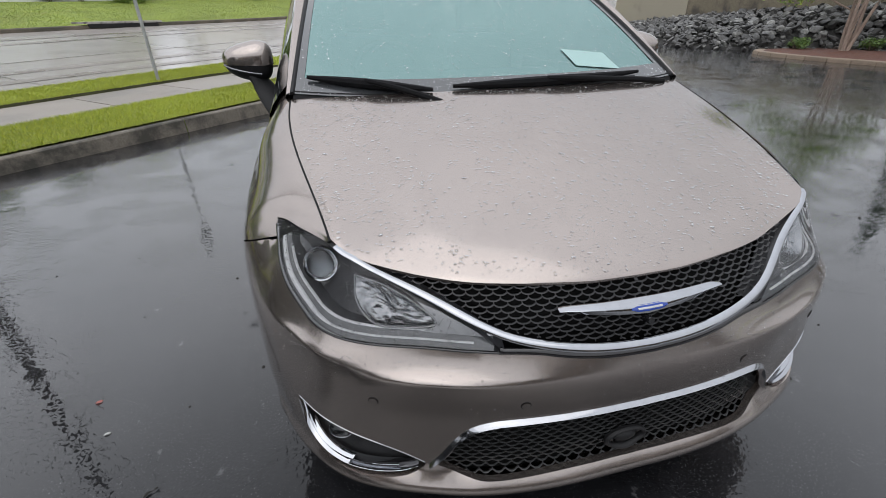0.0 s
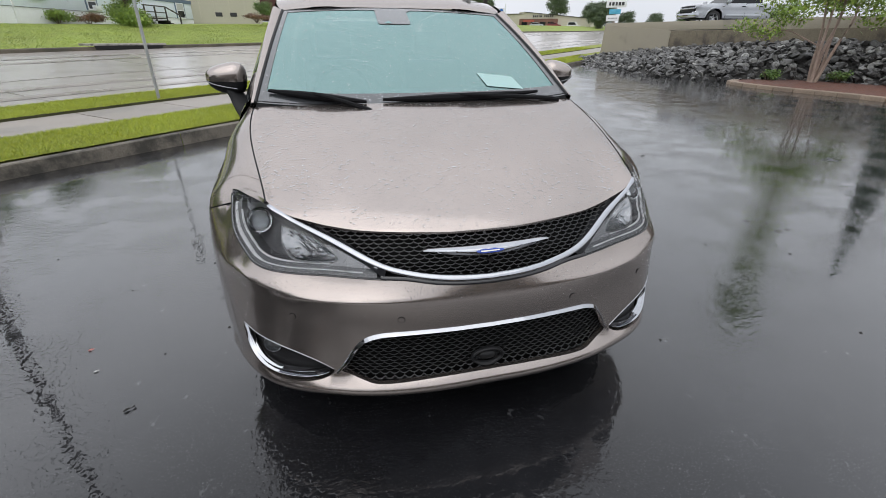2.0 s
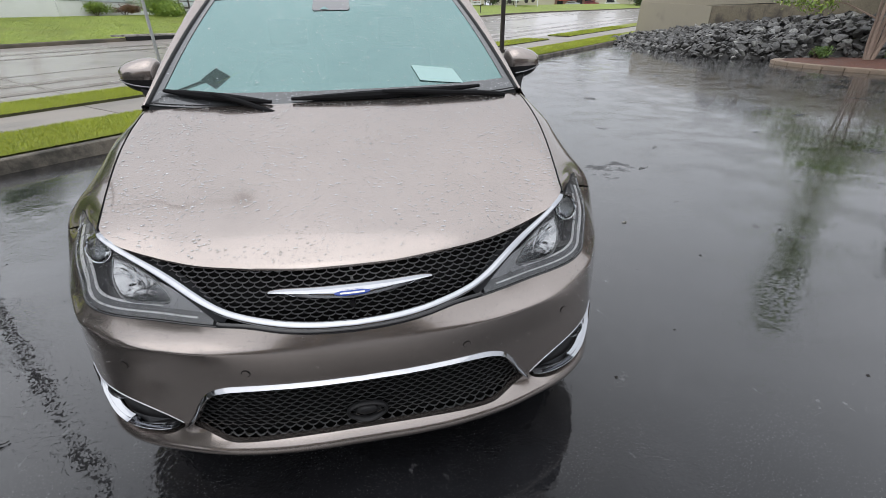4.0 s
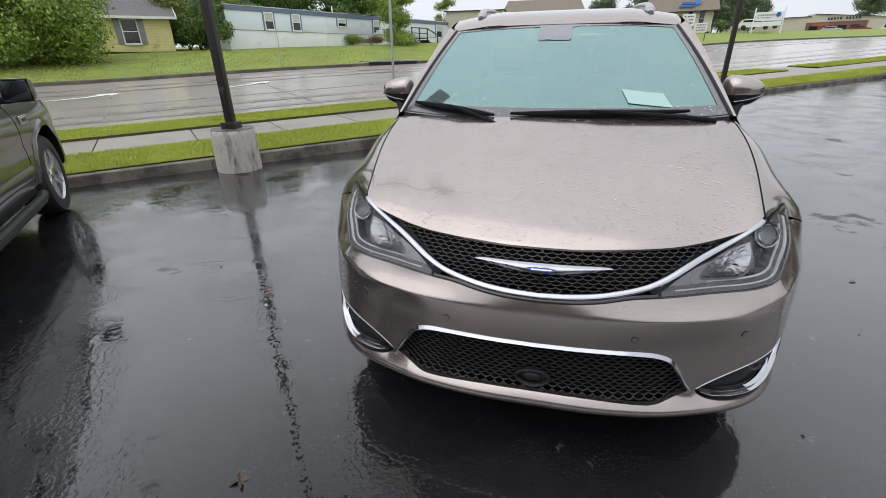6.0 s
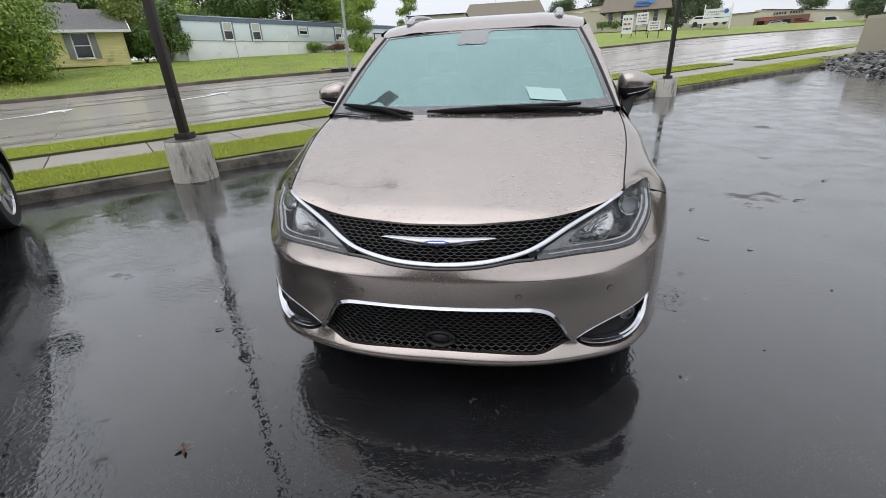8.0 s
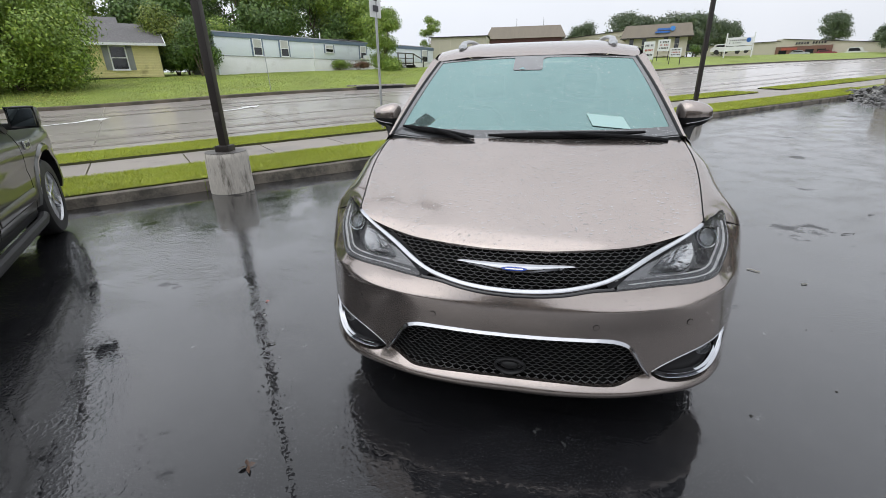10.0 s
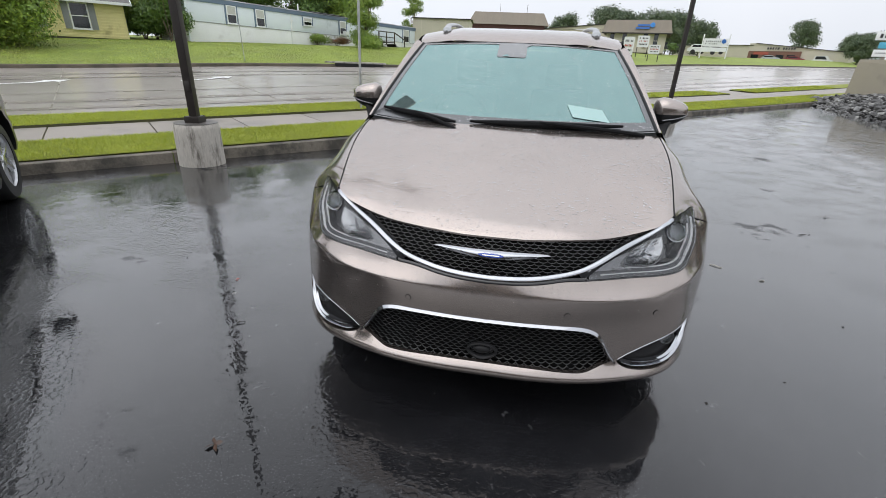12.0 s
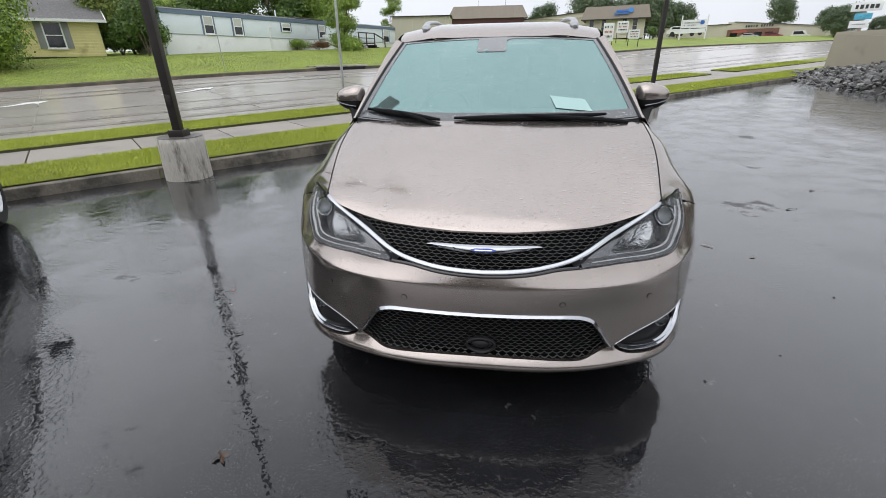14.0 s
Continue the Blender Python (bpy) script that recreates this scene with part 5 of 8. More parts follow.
        part("roof_rail", tube(pts, [0.014 + 0.020 * min(1, k / 3, (35 - k) / 6) - 0.008 * min(1, max(0, k - 4) / 6) for k in range(36)], 12, squash=0.62), surface("satin_silver_rail", (0.42, 0.43, 0.44), 0.38, metal=0.8, var=0.08), van, "satin silver roof rail")

        # door mirror
        mirror = part("door_mirror", bmesh.new(), PAINT, van, "bronze door mirror on a dark stalk")

        def shell(lo, hi, grow):
            bmx = bmesh.new()
            bmesh.ops.create_uvsphere(bmx, u_segments=32, v_segments=24, radius=1.0)
            for v in bmx.verts:
                x, y, z = v.co
                k = 1 / max(1e-6, (abs(x) ** 2.8 + abs(y) ** 2.4 + abs(z) ** 2.8) ** (1 / 2.7))
                x, y, z = x * k, y * k, max(lo, min(hi, z * k))
                taper = 1 - 0.42 * max(0.0, x * 0.5 + 0.5) ** 1.3
                y2 = y * 0.095 if y < 0 else y * 0.055
                v.co = Vector((sgn * (1.052 + x * 0.114 * grow), 1.60 + y2 * grow + 0.05 * (x * 0.5 + 0.5), 1.262 + z * (0.086 if z > 0 else 0.120) * taper * grow - 0.004 * x))
            return bmx
        part("mirror_cap", shell(-0.25, 1.0, 1.0), PAINT, mirror)
        part("mirror_base", shell(-1.0, -0.20, 0.97), BLACK_PLASTIC, mirror)
        part("mirror_glass", box((0.17, 0.004, 0.11), pose(sgn * 1.055, 1.657, 1.248), 0.001), surface("mirror_silver", (0.8, 0.8, 0.8), 0.05, metal=1.0, var=0.03), mirror)
        pts = spline([(sgn * 0.935, 1.50, 1.03), (sgn * 0.97, 1.54, 1.09), (sgn * 1.00, 1.58, 1.145), (sgn * 1.035, 1.60, 1.20)], 14)
        part("mirror_stalk", tube(pts, [0.060 - 0.010 * k / 13 for k in range(14)], 12, squash=0.6), BLACK_PLASTIC, mirror)
        part("turn_lamp", tube(spline([(sgn * 0.99, 1.522, 1.200), (sgn * 1.05, 1.512, 1.212), (sgn * 1.11, 1.535, 1.226), (sgn * 1.155, 1.590, 1.238)], 12), 0.004, 6), LAMP_GREY, mirror)

        wheel("wheel", van, sgn * 0.87, WHEEL_Y, sgn)
        wheel("wheel", van, sgn * 0.87, REAR_WHEEL_Y, sgn)
        part("sill", box((0.10, 2.4, 0.14), pose(sgn * 0.93, 2.42, 0.24), 0.03), BLACK_PLASTIC, van)

    # hood
    aa = [k / 40 * 2 - 1 for k in range(41)]
    tt = [0, 0.008, 0.02, 0.04, 0.07, 0.11, 0.16, 0.22, 0.3, 0.4, 0.5, 0.6, 0.7, 0.8, 0.9, 0.96, 1.0]
    bm = bmesh.new()
    rows = [[hood_point(a, 0, 0) + Vector((0, 0.030, -0.012)) for a in aa], [hood_point(a, 0, 0) + Vector((0, 0.004, -0.009)) for a in aa]]
    rows += [[hood_point(a, t) for a in aa] for t in tt]
    rows += [[hood_point(a, 1.0) + Vector((0, 0.006, -0.012)) for a in aa], [hood_point(a, 1.0) + Vector((0, -0.02, -0.03)) for a in aa]]
    grid_mesh(bm, rows)
    hood = part("hood", face_out(bm, lambda c: Vector((0, -0.5, 0.9))), PAINT, van, "broad bronze hood beaded with rain", sharp=60)
    for sgn in (1, -1):
        gap = [hood_point(sgn * 1.0, t) + Vector((sgn * 0.003, 0, -0.010)) for t in tt]
        part("seam_shadow_gap", tube(gap, 0.006, 6), BLACK_PLASTIC, van)

    # windscreen, its black border, cowl and wipers
    sa = [k / 24 * 2 - 1 for k in range(25)]
    st = [k / 16 for k in range(17)]
    screen = part("windscreen", sheet(screen_point, sa, st), MISTED, van, "misted teal windscreen spotted with rain")
    FRIT = surface("black_ceramic_border", (0.028, 0.031, 0.034), 0.35, spec=0.4, var=0.3, grain=120, coat=1.0, coat_rough=0.03)
    FRIT.node_tree.nodes["Principled BSDF"].inputs["Coat IOR"].default_value = 1.9
    rim = [(-1, 0), (1, 0), (1, 1), (-1, 1)]
    bm = bmesh.new()
    grid_mesh(bm, [[screen_point(a, t, 0.0025) for a in sa] for t in (0.0, 0.03, 0.06, 0.095)])
    grid_mesh(bm, [[screen_point(a, t, 0.0025) for a in sa] for t in (0.965, 0.985, 1.0)])
    for sgn in (1, -1):
        grid_mesh(bm, [[screen_point(sgn * (1 - w), t, 0.0026) for t in st] for w in (0.0, 0.02, 0.040)])
    part("screen_border", face_out(bm, lambda c: Vector((0, -0.4, 0.9))), FRIT, screen, "black ceramic border with raindrops")
    pod = [(-0.195, 0.985), (-0.19, 0.775), (-0.175, 0.755), (0.075, 0.755), (0.09, 0.775), (0.095, 0.93), (0.14, 0.965), (0.15, 0.985)]
    part("sensor_pod", face_out(patch(pod, [], 0.03, lambda a, b: screen_point(a, b, 0.003)), lambda c: Vector((0, -0.4, 0.9))), FRIT, screen, "grey sensor pod behind the glass")
    tri = [(-0.135, 0.765), (-0.07, 0.765), (-0.10, 0.80)]
    part("sensor_window", face_out(patch(tri, [], 0.01, lambda a, b: screen_point(a, b, 0.005)), lambda c: Vector((0, -0.4, 0.9))), MISTED, screen)
    bm = bmesh.new()
    grid_mesh(bm, [[hood_point(a, 1.0) + Vector((0, -0.05, -0.035)) for a in sa], [hood_point(a, 1.0) + Vector((0, 0.012, -0.018)) for a in sa], [screen_point(a, 0.012, 0.006) for a in sa], [screen_point(a, 0.02, 0.0) for a in sa]])
    part("cowl", face_out(bm, lambda c: Vector((0, 0, 1))), BLACK_PLASTIC, van)

    def wiper(a0, t0, a1, t1):
        wp = part("wiper", bmesh.new(), BLACK_PLASTIC, van, "black flat-blade windscreen wiper")
        n = 24
        pts = [screen_point(a0 + (a1 - a0) * k / n, t0 + (t1 - t0) * k / n, 0.016) for k in range(n + 1)]
        part("blade", tube(pts, [0.007 + 0.013 * math.sin(math.pi * min(1, k / n * 1.0)) for k in range(n + 1)], 8), WIPER_RUBBER, wp)
        arm = [screen_point(a0 + (a1 - a0) * f, t0 + (t1 - t0) * f - d, h) for f, d, h in ((0.46, 0.0, 0.03), (0.55, 0.012, 0.034), (0.75, 0.03, 0.03), (1.0, 0.06, 0.02), (1.12, 0.075, 0.004))]
        part("arm", tube(spline(arm, 16), [0.009 + 0.005 * k / 15 for k in range(16)], 8), WIPER_RUBBER, wp)
        part("clip", box((0.05, 0.02, 0.018), Matrix.Translation(screen_point(a0 + (a1 - a0) * 0.47, t0 + (t1 - t0) * 0.47, 0.022)), 0.005), WIPER_RUBBER, wp)
    wiper(-0.945, 0.082, -0.37, 0.020)
    wiper(-0.27, 0.035, 0.78, 0.045)

    # roof and tail
    bm = bmesh.new()
    rows = []
    for y, zc, w, drop in ((1.99, 1.648, 0.72, 0.030), (2.05, 1.675, 0.74, 0.032), (2.15, 1.712, 0.755, 0.038), (2.3, 1.745, 0.765, 0.045), (2.6, 1.777, 0.77, 0.055), (3.2, 1.79, 0.77, 0.06), (4.0, 1.775, 0.76, 0.06), (4.6, 1.735, 0.745, 0.06), (4.95, 1.68, 0.72, 0.06)):
        yy = [y - 0.055 * abs(k / 14 - 1) ** 2.4 * (1 if y < 2.1 else 0.6) for k in range(29)]
        rows.append([Vector((w * (k / 14 - 1), yy[k], zc - drop * abs(k / 14 - 1) ** 4 + 0.005 * (1 if 0.55 < abs(k / 14 - 1) < 0.75 else 0))) for k in range(29)])
    grid_mesh(bm, rows)
    part("roof", face_out(bm, lambda c: Vector((0, 0, 1))), PAINT, van)
    part("tailgate", box((1.86, 0.14, 1.30), pose(0, 5.0, 1.02, 4), 0.05), PAINT, van)
    part("underbody", box((1.66, 4.7, 0.12), pose(0, 2.65, 0.24), 0.03), BLACK_PLASTIC, van)
    part("lower_lip_shield", face_out(grid_mesh(bmesh.new(), [[skin(s, 0.18) for s in np.linspace(-1.15, 1.15, 40)], [skin(s, 0.19, -0.30) for s in np.linspace(-1.15, 1.15, 40)]]), lambda c: Vector((0, 0, -1))), BLACK_PLASTIC, van)
    # cabin
    part("dashboard", box((1.56, 0.55, 0.20), pose(0, 1.48, 1.055, 3), 0.05), INTERIOR, van)
    part("floor_pan", box((1.70, 3.9, 0.05), pose(0, 3.0, 0.33), 0.01), INTERIOR, van)
    wheel_c = pose(-0.38, 1.80, 1.13, 62)
    ringp = [wheel_c @ Vector((0.185 * math.cos(t), 0.185 * math.sin(t), 0)) for t in (2 * math.pi * k / 32 for k in range(33))]
    sw = part("steering_wheel", tube(ringp, 0.014, 8, caps=False), INTERIOR, van)
    part("steering_hub", box((0.34, 0.06, 0.04), wheel_c, 0.01), INTERIOR, sw)
    for x in (-0.40, 0.40):
        seat = part("front_seat", box((0.52, 0.55, 0.18), pose(x, 2.25, 0.62), 0.05), SEAT_CLOTH, van)
        part("seat_back", box((0.50, 0.16, 0.66), pose(x, 2.55, 0.98, -14), 0.05), SEAT_CLOTH, seat)
        part("headrest", box((0.28, 0.12, 0.19), pose(x, 2.66, 1.42, -10), 0.04), SEAT_CLOTH, seat)
    return van


build_minivan()
# a sheet just outside the glass; its teal colour imitates light through the glass
leaflet = thing("paper_sheet", "paper sheet at the windscreen, tinted teal as through glass", "paper")
part("sheet", sheet(lambda a, t: screen_point(0.575 + 0.125 * a - 0.03 * t, 0.165 + 0.055 * (t - 0.5) * 2 - 0.020 * a, 0.0045), (-1, -0.5, 0, 0.5, 1), (0, 0.5, 1)), PAPER, leaflet, smooth=False)

# ---- rain drops and litter ----
def drop_mesh(name, spots, label, seed, stuff=WATER):
    """Flat beads of water; spots are (point, normal, radius, stretch)."""
    rnd = random.Random(seed)
    verts, faces = [], []
    for p, n, r, st in spots:
        side = n.cross(Vector((0, 1, 0.2))).normalized()
        up = side.cross(n).normalized()
        i = len(verts)
        h = r * rnd.uniform(0.55, 0.85)
        wob = [rnd.uniform(0.87, 1.12) for _ in range(8)]
        for f, z in ((1.0, -0.0004), (0.82, h * 0.62), (0.42, h * 0.94)):
            for k in range(8):
                a = 2 * math.pi * k / 8
                verts.append(p + side * (math.cos(a) * r * f * st * wob[k]) + up * (math.sin(a) * r * f * wob[k]) + n * z)
        verts.append(p + n * h)
        for ring in (0, 8):
            for k in range(8):
                faces.append((i + ring + k, i + ring + (k + 1) % 8, i + ring + 8 + (k + 1) % 8, i + ring + 8 + k))
        for k in range(8):
            faces.append((i + 16 + k, i + 16 + (k + 1) % 8, i + 24))
    ob = mesh_part(name, raw_mesh(name, [tuple(v) for v in verts], faces), stuff, smooth=True, sharp=0)
    return tagged(ob, label, "rain drops", kind="stuff")


def sheet_spot(where, a, t, r, st):
    e = 0.004
    p = where(a, t)
    n = (where(a + e, t) - where(a - e, t)).cross(where(a, t + e) - where(a, t - e)).normalized()
    if n.z < 0:
        n = -n
    return (p, n, r, st)


def make_rain():
    rnd = random.Random(14)
    spots = []
    while len(spots) < 5200:
        a, t = rnd.uniform(-0.985, 0.985), rnd.uniform(0.02, 0.99) ** 0.8
        if noise.noise(Vector((a * 5, t * 5, 0.3))) < -0.28 and rnd.random() < 0.75:
            continue
        r = 0.0011 + 0.0032 * rnd.random() ** 2.4
        spots.append(sheet_spot(hood_point, a, t, r, rnd.uniform(0.9, 1.8)))
    drop_mesh("rain_drops", spots, "beads of rain on the bronze hood", 1)
    spots = []
    for k in range(1500):
        a, t = rnd.uniform(-0.99, 0.99), rnd.uniform(0.0, 0.99)
        spots.append(sheet_spot(lambda x, y: screen_point(x, y, 0.0032), a, t, 0.0012 + 0.003 * rnd.random() ** 2.5, rnd.uniform(0.8, 1.3)))
    for k in range(600):
        a, t = rnd.uniform(-0.99, 0.99), rnd.choice((rnd.uniform(0.0, 0.11), rnd.uniform(0.96, 0.995), rnd.uniform(0.0, 0.11)))
        spots.append(sheet_spot(lambda x, y: screen_point(x, y, 0.0032), a, t, 0.0015 + 0.0025 * rnd.random() ** 2, rnd.uniform(0.8, 1.3)))
    drop_mesh("rain_drops", spots, "beads of rain on the windscreen", 2, WATER_ON_GLASS)
    spots = []
    for k in range(1300):
        s, z = rnd.uniform(-1.05, 1.05), rnd.choice((rnd.uniform(0.65, 0.74), rnd.uniform(0.65, 0.74), rnd.uniform(0.50, 0.70)))
        if z > smooth_table([(0, 0.685), (0.4, 0.705), (0.9, 0.720), (1.0, 0.745)], abs(s)):
            continue
        spots.append((skin(s, z, 0.0002), skin_normal(s, z), 0.0011 + 0.002 * rnd.random() ** 2.2, rnd.uniform(0.8, 1.2)))
    for k in range(2000):
        f = rnd.uniform(0.50, 1.15) * rnd.choice((-1, 1))
        lo = smooth_table([(p[0], p[1]) for p in LAMP_LOW], abs(f))
        hi = smooth_table([(p[0], p[1]) for p in LAMP_TOP[::-1]], abs(f))
        z = rnd.uniform(lo + 0.006, max(lo + 0.007, hi - 0.006))
        spots.append((skin(f, z, 0.0022), skin_normal(f, z), 0.0010 + 0.0024 * rnd.random() ** 2, rnd.uniform(0.8, 1.2)))
    drop_mesh("rain_drops", spots, "beads of rain on bumper and headlights", 3)


make_rain()
DRY_LEAF = surface("wet_brown_leaf", (0.075, 0.04, 0.025), 0.4, var=0.3, grain=40)
TWIG = surface("wet_dark_twig", (0.02, 0.017, 0.014), 0.5, var=0.3, grain=30)


def litter():
    rnd = random.Random(31)
    t = thing("fallen_leaf", "curled wet brown leaf lying on asphalt", "leaf", at=pose(-1.05, -0.472, 0.004, 0, 0, 20))
    bm = bmesh.new()
    for k in range(4):
        a = 1.6 * k + 0.3
        d, sd = Vector((math.cos(a), math.sin(a), 0)), Vector((-math.sin(a), math.cos(a), 0))
        vs = [bm.verts.new(v) for v in (Vector((0, 0, 0.004)), d * 0.016 + sd * 0.009 + Vector((0, 0, 0.012)), d * (0.032 + 0.006 * k) + Vector((0, 0, 0.006)), d * 0.016 - sd * 0.009 + Vector((0, 0, 0.001)))]
        bm.faces.new(vs)
    part("blade", bm, DRY_LEAF, t, smooth=False)
    for k, (x, y, l, a) in enumerate(((3.08, 3.11, 0.15, 20), (-1.473, 0.373, 0.045, 35), (1.98, 2.786, 0.05, 20), (3.71, 3.86, 0.07, 15))):
        t = thing("twig", "short dark wet twig lying on asphalt", "twig", "twigs on the asphalt", pose(x, y, 0.006, 0, 0, a))
        part("stick", tube(spline([(-l / 2, 0, 0), (-l * 0.1, l * 0.08, 0.003), (l * 0.2, -l * 0.03, 0.001), (l / 2, l * 0.05, 0.002)], 8), [0.003 + 0.002 * math.sin(k2) for k2 in range(8)], 6), TWIG, t)
    t = thing("twig", "short pale peeled twig lying on wet asphalt", "twig", at=pose(1.823, 2.023, 0.005, 0, 0, -38))
    part("stick", tube(spline([(-0.045, 0, 0), (-0.012, 0.008, 0.003), (0.02, 0.002, 0.001), (0.045, 0.012, 0.002)], 8), 0.0035, 6), surface("pale_peeled_wood", (0.42, 0.39, 0.33), 0.5, var=0.15, grain=60), t)
    for label, x, y, r, col in (("small scrap of pink plastic on asphalt", -1.817, 0.874, 0.014, (0.75, 0.28, 0.24)), ("small scrap of white paper on asphalt", -1.718, 0.684, 0.012, (0.78, 0.78, 0.76)), ("flattened pale leaf on wet asphalt", 2.087, 1.818, 0.026, (0.36, 0.35, 0.31))):
        t = thing("litter_scrap", label, "litter", at=pose(x, y, 0.003, 0, 0, 25))
        bm = bmesh.new()
        ring = [bm.verts.new((r * q * math.cos(a), 0.6 * r * q * math.sin(a), z)) for a, q, z in ((0, 1.2, 0.001), (1.1, 0.7, 0.004), (2.0, 1.0, 0.002), (3.3, 1.1, 0.001), (4.4, 0.8, 0.003), (5.3, 0.9, 0.001))]
        mid = bm.verts.new((0, 0, 0.005))
        for k in range(6):
            bm.faces.new((ring[k], ring[(k + 1) % 6], mid))
        bmesh.ops.solidify(bm, geom=bm.faces[:], thickness=0.001)
        part("scrap", bm, surface("scrap_of_litter", col, 0.45, var=0.1, grain=60), t, smooth=False)
    crumbs = [(1.763, 1.115), (-1.83, 1.49), (-3.24, 1.48), (-1.16, 0.92), (-1.4, 1.78), (-2.5, 1.6), (1.6, 0.5), (2.3, 1.2), (0.4, -0.6), (-0.7, -0.3)]
    crumbs += [(rnd.uniform(-4.5, 5.5), rnd.uniform(-0.8, 8)) for _ in range(50)]
    verts, faces = [], []
    for x, y in crumbs:
        r = rnd.uniform(0.004, 0.011)
        i = len(verts)
        verts += [(x + r * math.cos(a) * rnd.uniform(0.6, 1.3), y + r * math.sin(a) * rnd.uniform(0.6, 1.3), 0.001) for a in (0, 1.26, 2.5, 3.8, 5.0)] + [(x, y, r * 0.9)]
        faces += [(i + k, i + (k + 1) % 5, i + 5) for k in range(5)]
    tagged(mesh_part("grit", raw_mesh("grit", verts, faces), TWIG, smooth=False), "dark crumbs of grit scattered on asphalt", "grit", kind="stuff")


litter()

# ---- trees and shrubs ----
def leaf_cloud(blobs, count, size, seed, droop=0.3):
    """Many small leaf quads round the surfaces and inside of some blobs, as (verts, faces)."""
    rnd = np.random.default_rng(seed)
    w = np.array([b[3] ** 2 for b in blobs])
    pick = rnd.choice(len(blobs), count, p=w / w.sum())
    cen = np.array([b[:3] for b in blobs])[pick]
    rad = np.array([b[3] for b in blobs])[pick]
    flat = np.array([b[4] if len(b) > 4 else 0.8 for b in blobs])[pick]
    d = rnd.normal(size=(count, 3))
    d /= np.linalg.norm(d, axis=1)[:, None]
    rr = rad * (0.55 + 0.5 * rnd.random(count) ** 0.6) * (1 + 0.22 * rnd.normal(size=count).clip(-1.5, 1.5))
    p = cen + d * rr[:, None] * np.stack([np.ones(count), np.ones(count), flat], 1)
    face = d + 0.55 * rnd.normal(size=(count, 3))
    a = np.cross(face, rnd.normal(size=(count, 3)))
    a[:, 2] -= droop * 0.5
    a /= np.linalg.norm(a, axis=1)[:, None]
    b = np.cross(a, face)
    b /= np.linalg.norm(b, axis=1)[:, None]
    s = size * rnd.uniform(0.6, 1.4, count)[:, None]
    v = np.stack([p - a * s, p - b * s * 0.5, p + a * s, p + b * s * 0.5], 1).reshape(-1, 3)
    f = np.arange(count * 4).reshape(-1, 4)
    return v.tolist(), f.tolist()


def crown_blobs(height, radius, low, n, seed, squash=0.8):
    rnd = random.Random(seed)
    out = []
    for k in range(n):
        t = rnd.random()
        z = low + (height - low) * t
        reach = radius * (0.35 + 0.65 * math.sin(math.pi * min(0.95, 0.18 + 0.72 * t)))
        a, r = rnd.uniform(0, 6.283), reach * rnd.uniform(0.25, 0.8)
        out.append((math.cos(a) * r, math.sin(a) * r, z, radius * rnd.uniform(0.26, 0.42), squash))
    return out


def tree(name, label, m, height, radius, low, leaves, leaf_size, seed, leaf=None, bark=None, trunk_r=0.18, group="", blobs=18):
    """A tapered trunk with limbs under an uneven crown of many small leaves."""
    t = thing(name, label, "tree", group, m)
    rnd = random.Random(seed)
    cb = crown_blobs(height, radius, low, blobs, seed)
    bm = bmesh.new()
    stem = [Vector((rnd.uniform(-0.1, 0.1) * k, rnd.uniform(-0.1, 0.1) * k, -0.6 + (height * 0.8 + 0.6) * k / 6)) for k in range(7)]
    tube(stem, [trunk_r * (1.25 - 0.18 * k) for k in range(7)], 8, bm)
    for b in cb[:9]:
        z = max(low * 0.6, b[2] * 0.6)
        base = stem[0].lerp(stem[-1], (z + 0.6) / (height * 0.8 + 0.6))
        tip = Vector(b[:3])
        tube([base, base.lerp(tip, 0.5) + Vector((0, 0, 0.15 * b[3])), tip], [trunk_r * 0.45, trunk_r * 0.28, trunk_r * 0.1], 6, bm)
    part("trunk", bm, bark or BARK, t)
    v, f = leaf_cloud(cb, leaves, leaf_size, seed)
    mesh_part("crown", raw_mesh("crown", v, f), leaf or LEAF, t, smooth=False)
    return t


def shrub(name, label, m, height, radius, leaves, leaf_size, seed, leaf=None, category="bush"):
    t = thing(name, label, category, "", m)
    bm = bmesh.new()
    rnd = random.Random(seed)
    for k in range(6):
        a = 6.283 * k / 6
        tube([Vector((0, 0, -0.2)), Vector((math.cos(a) * radius * 0.3, math.sin(a) * radius * 0.3, height * 0.4)), Vector((math.cos(a) * radius * 0.6, math.sin(a) * radius * 0.6, height * 0.75))], [0.03, 0.02, 0.01], 5, bm)
    part("stems", bm, BARK, t)
    cb = [(rnd.uniform(-0.55, 0.55) * radius, rnd.uniform(-0.55, 0.55) * radius, height * rnd.uniform(0.3, 0.72), radius * rnd.uniform(0.35, 0.55), min(1, height / radius * 0.6)) for k in range(9)]
    v, f = leaf_cloud(cb, leaves, leaf_size, seed)
    mesh_part("crown", raw_mesh("crown", v, f), leaf or LEAF, t, smooth=False)
    return t


def ground_pose(u, n, turn=0.0, lift=0.0):
    p = STREET @ Vector((u, n, 0))
    return pose(p.x, p.y, rise(u, n) + lift, 0, 0, turn)


# the haze of distance is put into this leaf colour as grey
LEAF_FAR = leaf_mat("far_hazed_green_leaves", (0.10, 0.15, 0.075), 0.35)


